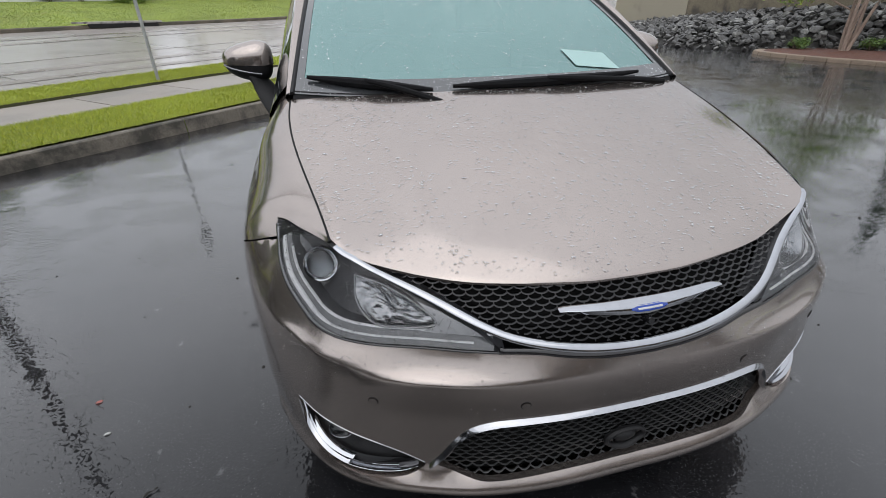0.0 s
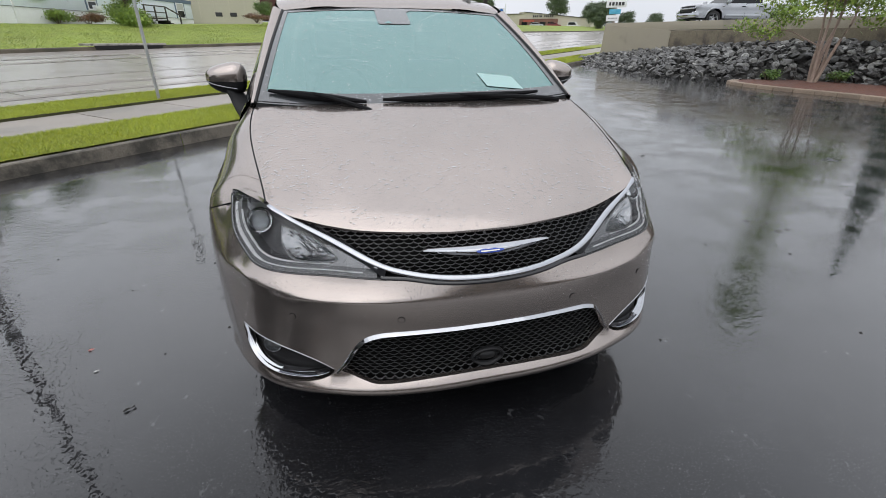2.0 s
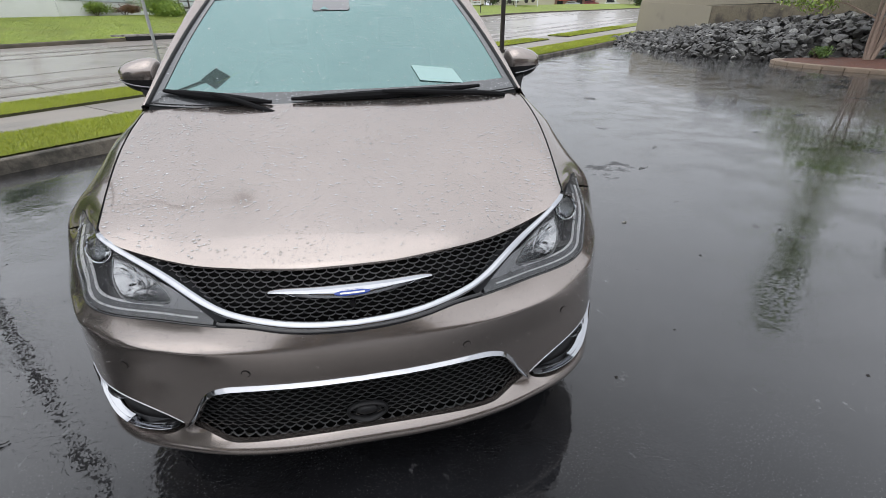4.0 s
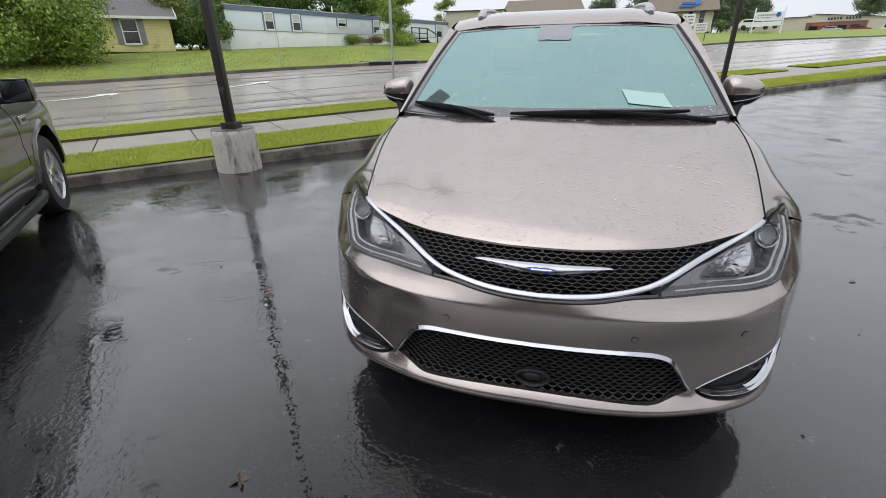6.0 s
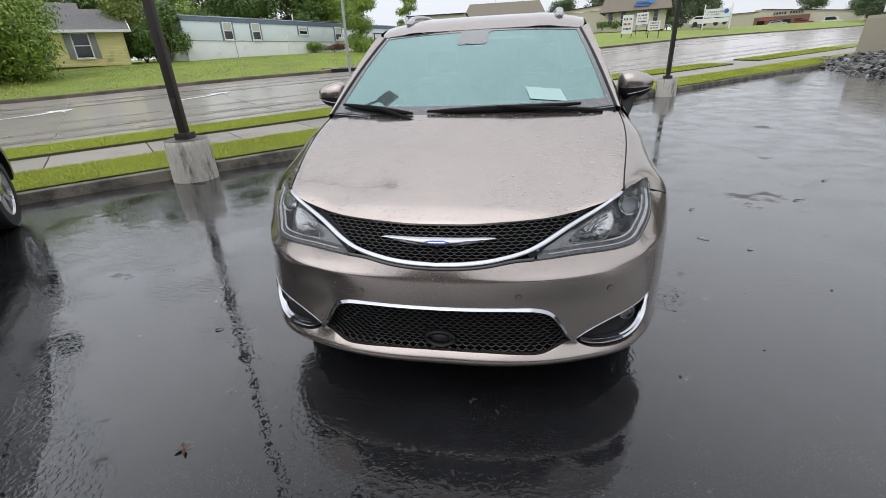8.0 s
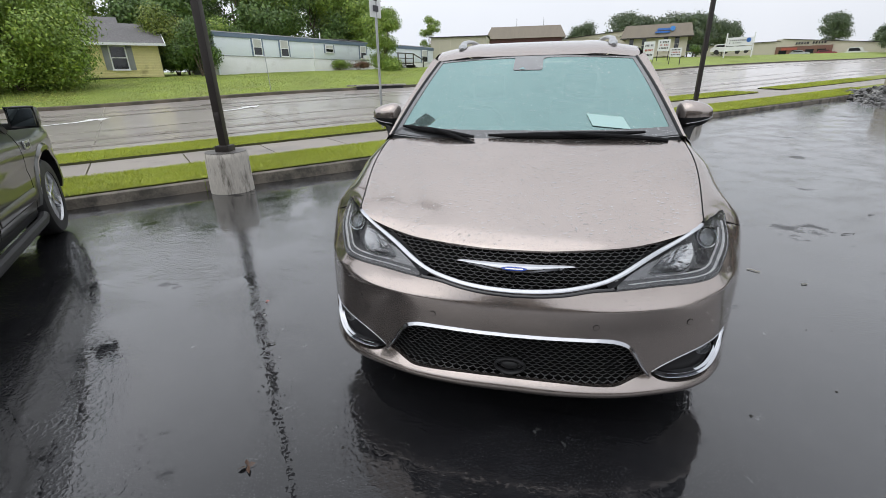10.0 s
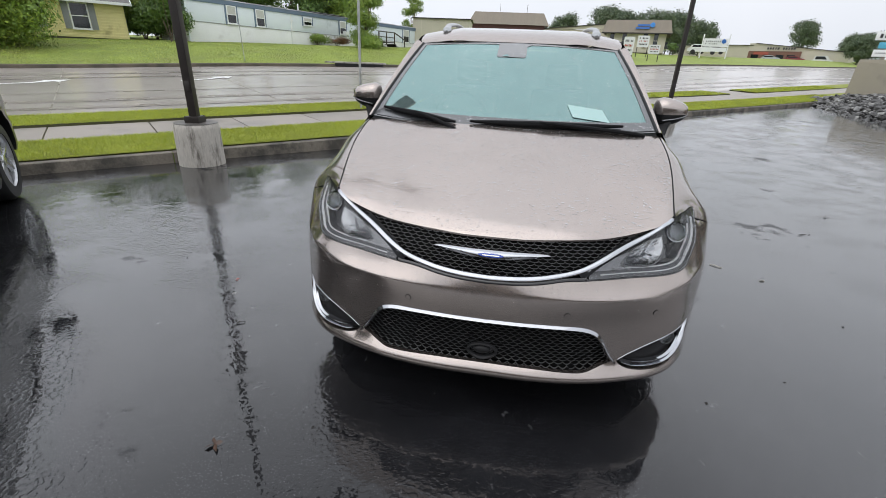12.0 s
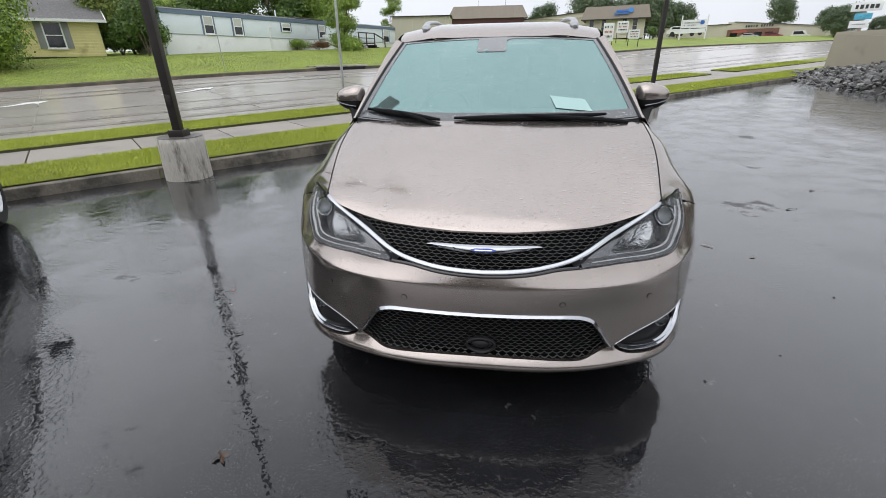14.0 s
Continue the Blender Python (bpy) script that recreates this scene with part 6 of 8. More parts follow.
def plant_woods():
    # dense wall of trees behind the houses
    base = [tree("tree", "tall leafy green tree behind the houses", ground_pose(-2, 47), 9.4, 4.6, 2.0, 24000, 0.15, 11, LEAF, group="trees behind the houses"),
            tree("tree", "tall dark green tree behind the houses", ground_pose(6, 50), 9.8, 4.8, 1.6, 24000, 0.15, 12, LEAF_DARK, group="trees behind the houses"),
            tree("tree", "broad green tree behind the houses", ground_pose(13.5, 47), 8.2, 4.4, 1.5, 22000, 0.14, 13, LEAF, group="trees behind the houses")]
    spots = [(-14, 40, 0), (-9, 48, 1), (-20, 46, 1), (2.2, 43.0, 1), (10, 44.5, 1), (18.5, 47, 1), (22.5, 46.0, 2), (-5.5, 43, 2), (26.0, 51, 0), (-26, 40, 2), (7.5, 57, 0), (16, 56, 0)]
    for k, (u, n, i) in enumerate(spots):
        copy_thing(base[i], ground_pose(u, n, 47 * k))
    # the great shrubby tree by the yellow house
    tree("shade_tree", "low spreading green tree beside the yellow house", ground_pose(-5.3, 26.8), 5.6, 3.9, 0.7, 75000, 0.078, 21, LEAF, blobs=40)
    tree("shade_tree", "low spreading green tree beside the yellow house", ground_pose(-10.2, 25.5), 5.2, 3.6, 0.6, 24000, 0.10, 22, LEAF_DARK, blobs=24)
    shrub("large_shrub", "yellow-green overgrown shrub beside the yellow house", ground_pose(3.9, 35.0), 5.4, 2.4, 20000, 0.085, 31, LEAF_LIGHT, "shrub")
    shrub("large_shrub", "dark green shrub between the two houses", ground_pose(5.9, 34.2), 4.2, 1.9, 12000, 0.085, 32, LEAF, "shrub")
    shrub("large_shrub", "dark green shrub between the two houses", ground_pose(7.2, 33.2), 3.6, 1.6, 11000, 0.085, 33, LEAF_DARK, "shrub")
    shrub("large_shrub", "dark green shrub at the end of the mobile home", pose(-23.9, 28.0, rise(6.0, 31.0)), 4.3, 1.5, 12000, 0.085, 36, LEAF_DARK, "shrub")
    shrub("large_shrub", "dark green shrub between the two houses", ground_pose(3.1, 34.4), 2.6, 1.5, 9000, 0.08, 35, LEAF_DARK, "shrub")
    shrub("large_shrub", "dark green shrub between the two houses", ground_pose(4.9, 33.6), 2.6, 1.6, 9000, 0.08, 34, LEAF_DARK, "shrub")
    tree("young_tree", "bright green tree growing before the mobile home", ground_pose(19.4, 31.2), 5.2, 2.1, 0.2, 20000, 0.085, 41, LEAF, trunk_r=0.12, blobs=16)
    tree("slender_tree", "slender young tree with thin foliage behind the mobile home", pose(-13.9, 58, 3.2), 5.4, 1.5, 1.6, 5000, 0.085, 43, LEAF, BARK_PALE, trunk_r=0.07, blobs=14)
    shrub("flower_bush", "small rounded green bush by the mobile home", pose(-18.2, 38.9, rise(14.5, 33.6) + 0.1), 0.8, 1.1, 1600, 0.07, 51, LEAF)
    shrub("dry_bush", "low brown dried bush by the mobile home", pose(-17.0, 40.6, rise(16, 33) + 0.1), 0.7, 1.2, 1300, 0.06, 52, leaf_mat("dry_brown_leaves", (0.20, 0.11, 0.06)))
    # far trees over the shops
    far = tree("distant_tree", "distant round green tree over the shops", pose(104, 202, 9), 10.5, 6.5, 2.0, 9000, 0.28, 61, LEAF_FAR, group="distant trees")
    for k, (x, y, z, s, i) in enumerate(((40, 146, 6, 0.85, 0), (48, 143, 5.5, 0.8, 0), (44, 152, 6, 0.9, 0), (103, 172, 6, 0.75, 0), (78, 126, 4.5, 0.58, 0), (82, 130, 4.5, 0.66, 0), (16, 100, 4.5, 0.74, 0), (21, 104, 4.5, 0.7, 0), (30, 118, 5, 0.8, 0), (36, 126, 5, 0.85, 0), (11, 148, 6, 0.85, 0), (96, 124, 4.2, 0.42, 0), (104, 122, 4.2, 0.48, 0), (112, 121, 4.2, 0.40, 0), (121, 120, 4.2, 0.5, 0), (130, 116, 4.2, 0.42, 0), (89, 128, 4.3, 0.45, 0))):
        copy_thing(far, pose(x, y, z - 0.5, 0, 0, 61 * k) @ Matrix.Diagonal((s, s, s, 1)))


plant_woods()

# ---- houses and shops across the road ----
YELLOW = surface("yellow_clapboard_paint", (0.80, 0.715, 0.36), 0.6, var=0.10, grain=18, patch=1.2, stain=(0.45, 0.38, 0.17), stain_scale=0.8, stain_at=0.66)
WHITE_PAINT = surface("white_house_paint", (0.82, 0.83, 0.83), 0.55, var=0.07, grain=15, patch=1.0, stain=(0.66, 0.66, 0.65), stain_scale=0.7, stain_at=0.68)
PALE_BLUE = surface("pale_blue_metal_siding", (0.76, 0.82, 0.87), 0.45, var=0.06, grain=12, patch=0.8, stain=(0.48, 0.52, 0.55), stain_scale=0.5, stain_at=0.66)
TRIM_BLUE = surface("slate_blue_trim", (0.15, 0.205, 0.29), 0.5, var=0.12, grain=15, patch=1.0)
SHUTTER_GREY = surface("grey_shutter_paint", (0.27, 0.28, 0.28), 0.55, var=0.12, grain=20)
SHINGLE = surface("grey_asphalt_shingles", (0.17, 0.165, 0.165), 0.85, var=0.3, grain=9, patch=0.8, bump=0.01, bump_scale=8)
PANE = surface("dark_window_pane", (0.02, 0.024, 0.026), 0.06, var=0.2, grain=3, coat=0.5)
CURTAIN = surface("pale_curtain", (0.55, 0.55, 0.52), 0.7, var=0.12, grain=10)
TAN_STUCCO = surface("cream_stucco", (0.56, 0.52, 0.43), 0.75, var=0.08, grain=20, patch=0.6)
TAUPE_METAL = surface("taupe_mansard_roof", (0.24, 0.205, 0.165), 0.6, var=0.12, grain=6, patch=0.6, stretch=(3, 1, 0.3))
BRICK_WALL = surface("brown_brick_front", (0.20, 0.105, 0.075), 0.75, var=0.25, grain=14, patch=1.0)
SIGN_BLUE = surface("blue_sign_face", (0.02, 0.12, 0.42), 0.35, var=0.1, grain=20)
SIGN_WHITE = surface("white_sign_face", (0.72, 0.73, 0.74), 0.4, var=0.06, grain=15)
SIGN_DARK = surface("dark_sign_writing", (0.03, 0.03, 0.035), 0.5, var=0.1)
SIGN_RED = surface("red_sign_panel", (0.40, 0.09, 0.06), 0.5, var=0.1)
WOOD_RAIL = surface("dark_weathered_timber", (0.07, 0.062, 0.055), 0.75, var=0.3, grain=20, stretch=(1, 1, 0.2))


def window(parent, m, w, h, frame_mat, pane_mat=None, shutters=None, curtain=False):
    """A framed two-light window on a wall; m looks out along its -y."""
    f = part("window", box((w + 0.16, 0.08, h + 0.16), m @ Matrix.Translation((0, -0.03, 0)), 0.01), frame_mat, parent)
    for sgn in (1, -1):
        part("pane", box((w, 0.02, h * 0.48), m @ Matrix.Translation((0, -0.075, sgn * h * 0.25))), CURTAIN if (curtain and sgn > 0) else (pane_mat or PANE), f)
    part("meeting_rail", box((w, 0.035, 0.05), m @ Matrix.Translation((0, -0.085, 0))), frame_mat, f)
    part("sill", box((w + 0.24, 0.14, 0.05), m @ Matrix.Translation((0, -0.08, -h / 2 - 0.08))), frame_mat, f)
    if shutters:
        for sgn in (1, -1):
            s = part("shutter", box((w * 0.42, 0.05, h + 0.14), m @ Matrix.Translation((sgn * (w * 0.71 + 0.09), -0.04, 0)), 0.006), shutters, f)
    return f


def clapboard(w, h, m, board=0.17):
    """A wall of overlapping boards, each edge a small ledge."""
    bm = bmesh.new()
    n = int(h / board)
    rows = []
    for k in range(n + 1):
        z = min(h, k * board)
        rows.append([m @ Vector((x, -0.022 if k else -0.0, z)) for x in (-w / 2, w / 2)])
        if k < n:
            rows.append([m @ Vector((x, -0.004, z + 0.012)) for x in (-w / 2, w / 2)])
    bm = grid_mesh(bm, rows)
    add_box(bm, (w, 0.16, h), m @ Matrix.Translation((0, 0.085, h / 2)))
    return bm


def yellow_house():
    # front wall faces the street
    base = STREET @ Vector((-1.2, 33.0, 0))
    z0 = 1.95
    m = pose(base.x, base.y, z0, 0, 0, math.degrees(math.atan2(UY, UX)))
    h = thing("house", "small yellow clapboard house with a grey shingle roof", "house", at=m)
    part("front_wall", clapboard(6.4, 2.25, Matrix()), YELLOW, h, smooth=False)
    part("side_wall", clapboard(6.0, 2.25, pose(3.2, 3.0, 0, 0, 0, 90)), YELLOW, h, smooth=False)
    part("side_wall", clapboard(6.0, 2.25, pose(-3.2, 3.0, 0, 0, 0, -90)), YELLOW, h, smooth=False)
    part("rear_wall", clapboard(6.4, 2.25, pose(0, 6.0, 0, 0, 0, 180)), YELLOW, h, smooth=False)
    part("foundation", box((6.3, 5.9, 0.9), pose(0, 3.0, -0.47)), surface("dark_block_base", (0.10, 0.09, 0.08), 0.85, var=0.3), h)
    window(h, pose(0.72, -0.02, 1.27), 0.85, 1.45, WHITE_PAINT, shutters=SHUTTER_GREY)
    window(h, pose(-1.9, -0.02, 1.27), 0.85, 1.45, WHITE_PAINT, shutters=SHUTTER_GREY)
    window(h, pose(3.22, 1.6, 1.25, 0, 0, 90), 0.8, 1.45, WHITE_PAINT, shutters=SHUTTER_GREY)
    bm = bmesh.new()
    for y, hy in ((0, 0),):
        prof = [(-0.45, 2.20), (3.0, 3.75), (6.45, 2.20)]
        for d in (0.0, -0.10):
            grid_mesh(bm, [[Vector((x, yy, zz + d)) for yy, zz in prof] for x in (-3.7, 3.65)])
    part("roof", bm, SHINGLE, h, smooth=False)
    part("fascia", box((7.4, 0.05, 0.17), pose(0, -0.46, 2.14)), WHITE_PAINT, h)
    for x in (-3.68, 3.66):
        part("barge_board", box((0.05, 3.9, 0.16), pose(x, 1.28, 2.95, 24.2)), WHITE_PAINT, h)
    # gable ends
    for x in (-3.2, 3.2):
        bm = bmesh.new()
        bm.faces.new([bm.verts.new((x, yy, zz)) for yy, zz in ((0, 2.25), (6.0, 2.25), (3.0, 3.62))])
        part("gable", bm, YELLOW, h, smooth=False)
    bm = bmesh.new()
    grid_mesh(bm, [[Vector((x, yy, zz)) for yy, zz in ((1.2, 2.9), (4.2, 4.25), (7.2, 2.9))] for x in (-5.6, 1.2)])
    part("upper_roof", bm, SHINGLE, h, smooth=False)
    part("upper_gable", prism([(1.5, 2.6), (6.9, 2.6), (4.2, 4.1)], 1.05, 1.12, bmesh.new()), YELLOW, h).matrix_basis = Matrix(((0, 0, 1, 0), (1, 0, 0, 0), (0, 1, 0, 0), (0, 0, 0, 1)))
    return h


def mobile_home():
    m = pose(-23.4, 29.2, 2.05, 0, 0.6, math.degrees(math.atan2(0.9, 0.44)))
    t = thing("mobile_home", "long pale blue and white mobile home with slate trim", "mobile home", at=m)
    L, H = 26.2, 2.55
    part("body", box((L, 4.2, 1.30), pose(L / 2, 2.1, 1.95), 0.03), PALE_BLUE, t)
    part("skirting", box((L - 0.04, 4.16, 1.55), pose(L / 2, 2.1, 0.53), 0.02), WHITE_PAINT, t)
    part("belt_strip", box((L + 0.02, 4.24, 0.035), pose(L / 2, 2.1, 1.30)), SHUTTER_GREY, t)
    part("eave_band", box((L + 0.10, 4.34, 0.30), pose(L / 2, 2.1, 2.72), 0.01), TRIM_BLUE, t)
    bm = bmesh.new()
    grid_mesh(bm, [[Vector((x, yy, zz)) for yy, zz in ((-0.1, 2.86), (1.0, 3.05), (2.1, 3.14), (3.2, 3.05), (4.3, 2.86))] for x in spaced(-0.05, L + 0.05, 1.5)])
    part("roof", bm, surface("grey_patched_metal_roof", (0.30, 0.31, 0.32), 0.5, var=0.25, grain=4, patch=0.4, stain=(0.10, 0.10, 0.105), stain_scale=0.3, stain_at=0.5), t)
    for x0, w, hh, zc in ((3.35, 0.62, 1.12, 1.98), (5.75, 0.62, 1.12, 1.98), (10.35, 0.75, 0.50, 2.15), (14.4, 0.62, 1.0, 2.0), (23.6, 0.80, 1.15, 1.95)):
        window(t, pose(x0, 0.0, zc), w, hh, WHITE_PAINT, shutters=None, curtain=True)
        for s in (-1, 1):
            part("shutter", box((0.13, 0.04, hh + 0.2), pose(x0 + s * (w / 2 + 0.13), -0.03, zc), 0.004), TRIM_BLUE, t)
    part("air_conditioner", box((0.5, 0.42, 0.36), pose(14.6, -0.2, 1.55), 0.02), WHITE_PAINT, t)
    part("porch_light", box((0.16, 0.12, 0.12), pose(8.7, -0.06, 2.1), 0.02), WHITE_PAINT, t)
    part("seam_post", box((0.10, 0.06, 2.6), pose(8.65, -0.02, 1.3), 0.01), WHITE_PAINT, t)
    part("corner_trim", box((0.10, 0.10, 2.6), pose(0.0, 0.0, 1.3), 0.01), PALE_BLUE, t)
    part("corner_trim", box((0.10, 0.10, 2.6), pose(L, 0.0, 1.3), 0.01), TRIM_BLUE, t)
    for x, s in ((12.4, 1), (13.6, 1), (14.6, 1)):
        part("roof_panel", box((0.9, 1.4, 0.05), pose(x, 1.0, 3.08, 8), 0.01), SIGN_DARK, t)
    part("vent_pipe", cyl(0.06, 0.06, 0.6, pose(10.7, 1.6, 3.3), 10), WHITE_PAINT, t)
    st = thing("porch_steps", "dark timber porch steps with handrails", "steps", at=m)
    for k in range(4):
        part("tread", box((0.34, 1.3, 0.05), pose(20.3 + 0.32 * k, -0.75, 0.95 - 0.19 * k)), WOOD_RAIL, st)
        part("riser", box((0.04, 1.3, 0.16), pose(20.45 + 0.32 * k, -0.75, 0.85 - 0.19 * k)), WOOD_RAIL, st)
    part("landing", box((2.4, 1.4, 0.08), pose(18.9, -0.75, 1.10)), WOOD_RAIL, st)
    for x, zz in ((17.8, 1.05), (18.9, 1.05), (20.1, 1.05), (21.7, 0.45)):
        part("post", box((0.09, 0.09, 1.15), pose(x, -1.45, zz + 0.42)), WOOD_RAIL, st)
    part("rail", box((2.4, 0.07, 0.09), pose(18.95, -1.45, 2.02)), WOOD_RAIL, st)
    part("rail", box((1.75, 0.07, 0.09), pose(20.9, -1.45, 1.74, 0, 19.5)), WOOD_RAIL, st)
    part("middle_rail", box((2.4, 0.05, 0.07), pose(18.95, -1.45, 1.55)), WOOD_RAIL, st)


def letter_bars(parent, m, width, height, n, mat, rnd):
    """Unreadable writing as a row of plain bars."""
    x = -width / 2
    step = width / n
    for k in range(n):
        w = step * rnd.uniform(0.45, 0.8)
        if rnd.random() > 0.14:
            part("writing", box((w, 0.05, height), m @ Matrix.Translation((x + step / 2, 0, 0))), mat, parent)
        x += step


def shops():
    rnd = random.Random(5)
    # shop with the taupe mansard roof far ahead
    s = thing("shop", "distant shop under a taupe metal mansard roof", "building", at=pose(-3.2, 83.6, 4.2, 0, 0, 2))
    part("wall", box((12.4, 8, 3.6), pose(0, 4, 1.7)), surface("dark_red_shopfront", (0.10, 0.03, 0.03), 0.5), s)
    bm = bmesh.new()
    grid_mesh(bm, [[Vector((x * k, y0, z)) for x in (-1, 1)] for k, y0, z in ((6.9, -0.5, 3.35), (5.9, 0.6, 5.3), (5.9, 7.4, 5.3))])
    grid_mesh(bm, [[Vector((sx * a, b, z)) for b in (-0.5 if a > 6 else 0.6, 8.5 if a > 6 else 7.4)] for sx in (1,) for a, z in ((6.9, 3.35), (5.9, 5.3))])
    grid_mesh(bm, [[Vector((-a, b, z)) for b in (-0.5 if a > 6 else 0.6, 8.5 if a > 6 else 7.4)] for a, z in ((6.9, 3.35), (5.9, 5.3))])
    part("roof", bm, TAUPE_METAL, s, smooth=False)
    for x in (-1.6, 3.1):
        part("aerial", cyl(0.03, 0.03, 1.6, pose(x, 3, 6.0), 6), BRONZE, s)
    # cream office with a blue sign on its mansard
    o = thing("office_building", "cream office under a taupe mansard with a blue sign", "building", at=pose(16.6, 76.6, 4.0, 0, 0, -14))
    part("wall", box((8.6, 9, 3.2), pose(0, 4.5, 1.4)), TAN_STUCCO, o)
    bm = bmesh.new()
    ring0, ring1 = ((-5.0, -0.8), (5.0, -0.8), (5.0, 9.6), (-5.0, 9.6)), ((-4.5, -0.1), (4.5, -0.1), (4.5, 8.9), (-4.5, 8.9))
    for k in range(4):
        a, b, c, d = ring0[k], ring0[(k + 1) % 4], ring1[(k + 1) % 4], ring1[k]
        bm.faces.new([bm.verts.new((*p, z)) for p, z in ((a, 2.45), (b, 2.45), (c, 4.25), (d, 4.25))])
    bm.faces.new([bm.verts.new((*p, 4.2)) for p in ring1])
    part("roof", bm, TAUPE_METAL, o, smooth=False)
    part("eave", box((10.0, 0.12, 0.16), pose(0, -0.82, 2.42)), BRONZE, o)
    sg = part("sign", box((1.7, 0.12, 0.28), pose(0.9, -0.66, 3.50, -12)), SIGN_BLUE, o, "blue sign letters on the roof band")
    part("sign_line", box((2.0, 0.12, 0.24), pose(0.8, -0.76, 3.12, -12)), SIGN_BLUE, sg)
    part("sign_star", cyl(0.36, 0.36, 0.12, pose(2.1, -0.62, 3.55, 78), 8), surface("bright_blue_star", (0.03, 0.22, 0.62), 0.4), sg)
    for x in (-3.4, -1.6, 1.4, 2.9):
        window(o, pose(x, 0.0, 1.45), 0.6, 1.9, TAN_STUCCO)
    w = thing("shop_wing", "low cream gabled wing behind the office", "building", at=pose(9.0, 88.0, 4.2, 0, 0, -12))
    part("wall", box((13, 8, 3.3), pose(0, 4, 1.6)), TAN_STUCCO, w)
    bm = bmesh.new()
    bm.faces.new([bm.verts.new(p) for p in ((-7.5, -0.2, 3.25), (6.5, -0.2, 3.3), (6.5, -0.2, 4.1), (4, -0.2, 4.15))])
    part("gable", bm, TAN_STUCCO, w, smooth=False)
    part("roof_edge", box((14, 0.2, 0.12), pose(-0.6, -0.3, 3.75, 0, -4.5)), BRONZE, w)
    for k, (x, z) in enumerate(((11.3, 2.3), (13.2, 2.5), (21.0, 2.6))):
        shrub("hedge_bush", "clipped dark green bush before the office", pose(x + 0.6, 75.4 - k * 0.6, 4.2), 1.1, 0.9, 700, 0.12, 70 + k, LEAF_DARK)
    # long strip of shops
    b = thing("strip_mall", "long low beige strip of shops with a brick front", "building", at=pose(64.0, 150.4, 5.0, 0, 0, -36))
    part("left_wing", box((21, 12, 3.9), pose(-10.5, 6.2, 2.0)), TAN_STUCCO, b)
    bm = prism([(0, 0), (23.0, 0), (23.0, 2.4), (2.0, 4.45), (0, 4.5)], 0, 12)
    part("main_block", bm, TAN_STUCCO, b, smooth=False).matrix_basis = Matrix(((1, 0, 0, 0), (0, 0, 1, 0), (0, 1, 0, 0), (0, 0, 0, 1)))
    part("brick_front", box((12.5, 0.3, 2.5), pose(6.5, -0.2, 1.25)), BRICK_WALL, b)
    part("roof_edge", box((21.5, 0.3, 0.16), pose(12.3, -0.25, 3.48, 0, 5.6)), BRONZE, b)
    part("roof_edge", box((22, 0.3, 0.16), pose(-10, -0.05, 4.0)), BRONZE, b)
    letter_bars(b, pose(8.5, -0.4, 3.2), 8.0, 0.55, 13, SIGN_DARK, rnd)
    part("shop_sign", box((3.6, 0.12, 0.6), pose(3.4, -0.4, 1.9)), SIGN_RED, b)
    for x in (2.0, 5.0, 8.0, 10.6):
        part("shop_window", box((1.8, 0.1, 1.4), pose(x, -0.38, 0.9)), PANE, b)
    # free-standing sign boards
    n = thing("sign_board", "white framed sign board on two posts", "sign", at=pose(25.4, 68.9, 3.4, 0, 0, -20))
    for x in (-1.55, 1.55):
        part("post", box((0.14, 0.14, 3.0), pose(x, 0, 1.3)), SIGN_WHITE, n)
    part("board", box((2.9, 0.1, 1.0), pose(0, 0, 1.75)), SIGN_WHITE, n)
    part("lower_board", box((2.9, 0.1, 0.5), pose(0, 0, 0.9)), SIGN_WHITE, n)
    letter_bars(n, pose(-0.3, -0.07, 1.9), 1.9, 0.18, 8, SHUTTER_GREY, rnd)
    letter_bars(n, pose(-0.3, -0.07, 1.6), 1.9, 0.14, 9, SHUTTER_GREY, rnd)
    part("blue_mark", cyl(0.28, 0.28, 0.06, pose(0.95, -0.06, 1.9, 90), 8), SIGN_BLUE, n)
    for k, (x, y, z, ww, hh) in enumerate(((11.9, 57.2, 3.9, 1.15, 1.9), (13.4, 57.0, 4.4, 1.25, 1.2), (14.6, 56.4, 3.6, 1.2, 0.95))):
        n = thing("yard_sign", "white roadside sign board with small writing", "sign", "roadside sign boards", pose(x, y, z, 0, 0, -10))
        part("board", box((ww, 0.08, hh), pose(0, 0, 0)), SIGN_WHITE, n)
        for sx in (-1, 1):
            part("post", box((0.08, 0.06, 1.9), pose(sx * ww * 0.45, 0.05, -0.7)), BRONZE, n)
        for r in range(3):
            letter_bars(n, pose(0, -0.05, hh * (0.28 - 0.26 * r)), ww * 0.75, hh * 0.11, 6, SIGN_DARK if r % 2 == 0 else SIGN_RED, rnd)
    # pole sign with two lit panels, over the retaining wall
    n = thing("pole_sign", "tall pole sign with white and blue panels", "sign", at=pose(60.0, 90.5, 3.2, 0, 0, -33))
    part("pole", box((0.5, 0.3, 5.6), pose(0, 0.1, 2.2)), TAUPE_METAL, n)
    part("top_panel", box((4.0, 0.3, 1.35), pose(0.1, 0, 5.0), 0.03), SIGN_WHITE, n)
    letter_bars(n, pose(0.1, -0.18, 5.0), 3.2, 0.62, 5, SIGN_DARK, rnd)
    part("screen", box((2.3, 0.3, 0.95), pose(0.0, 0, 3.55), 0.03), surface("cyan_screen", (0.08, 0.38, 0.55), 0.3), n)
    part("lower_panel", box((2.5, 0.3, 1.1), pose(-0.3, 0, 2.35), 0.03), SIGN_WHITE, n)
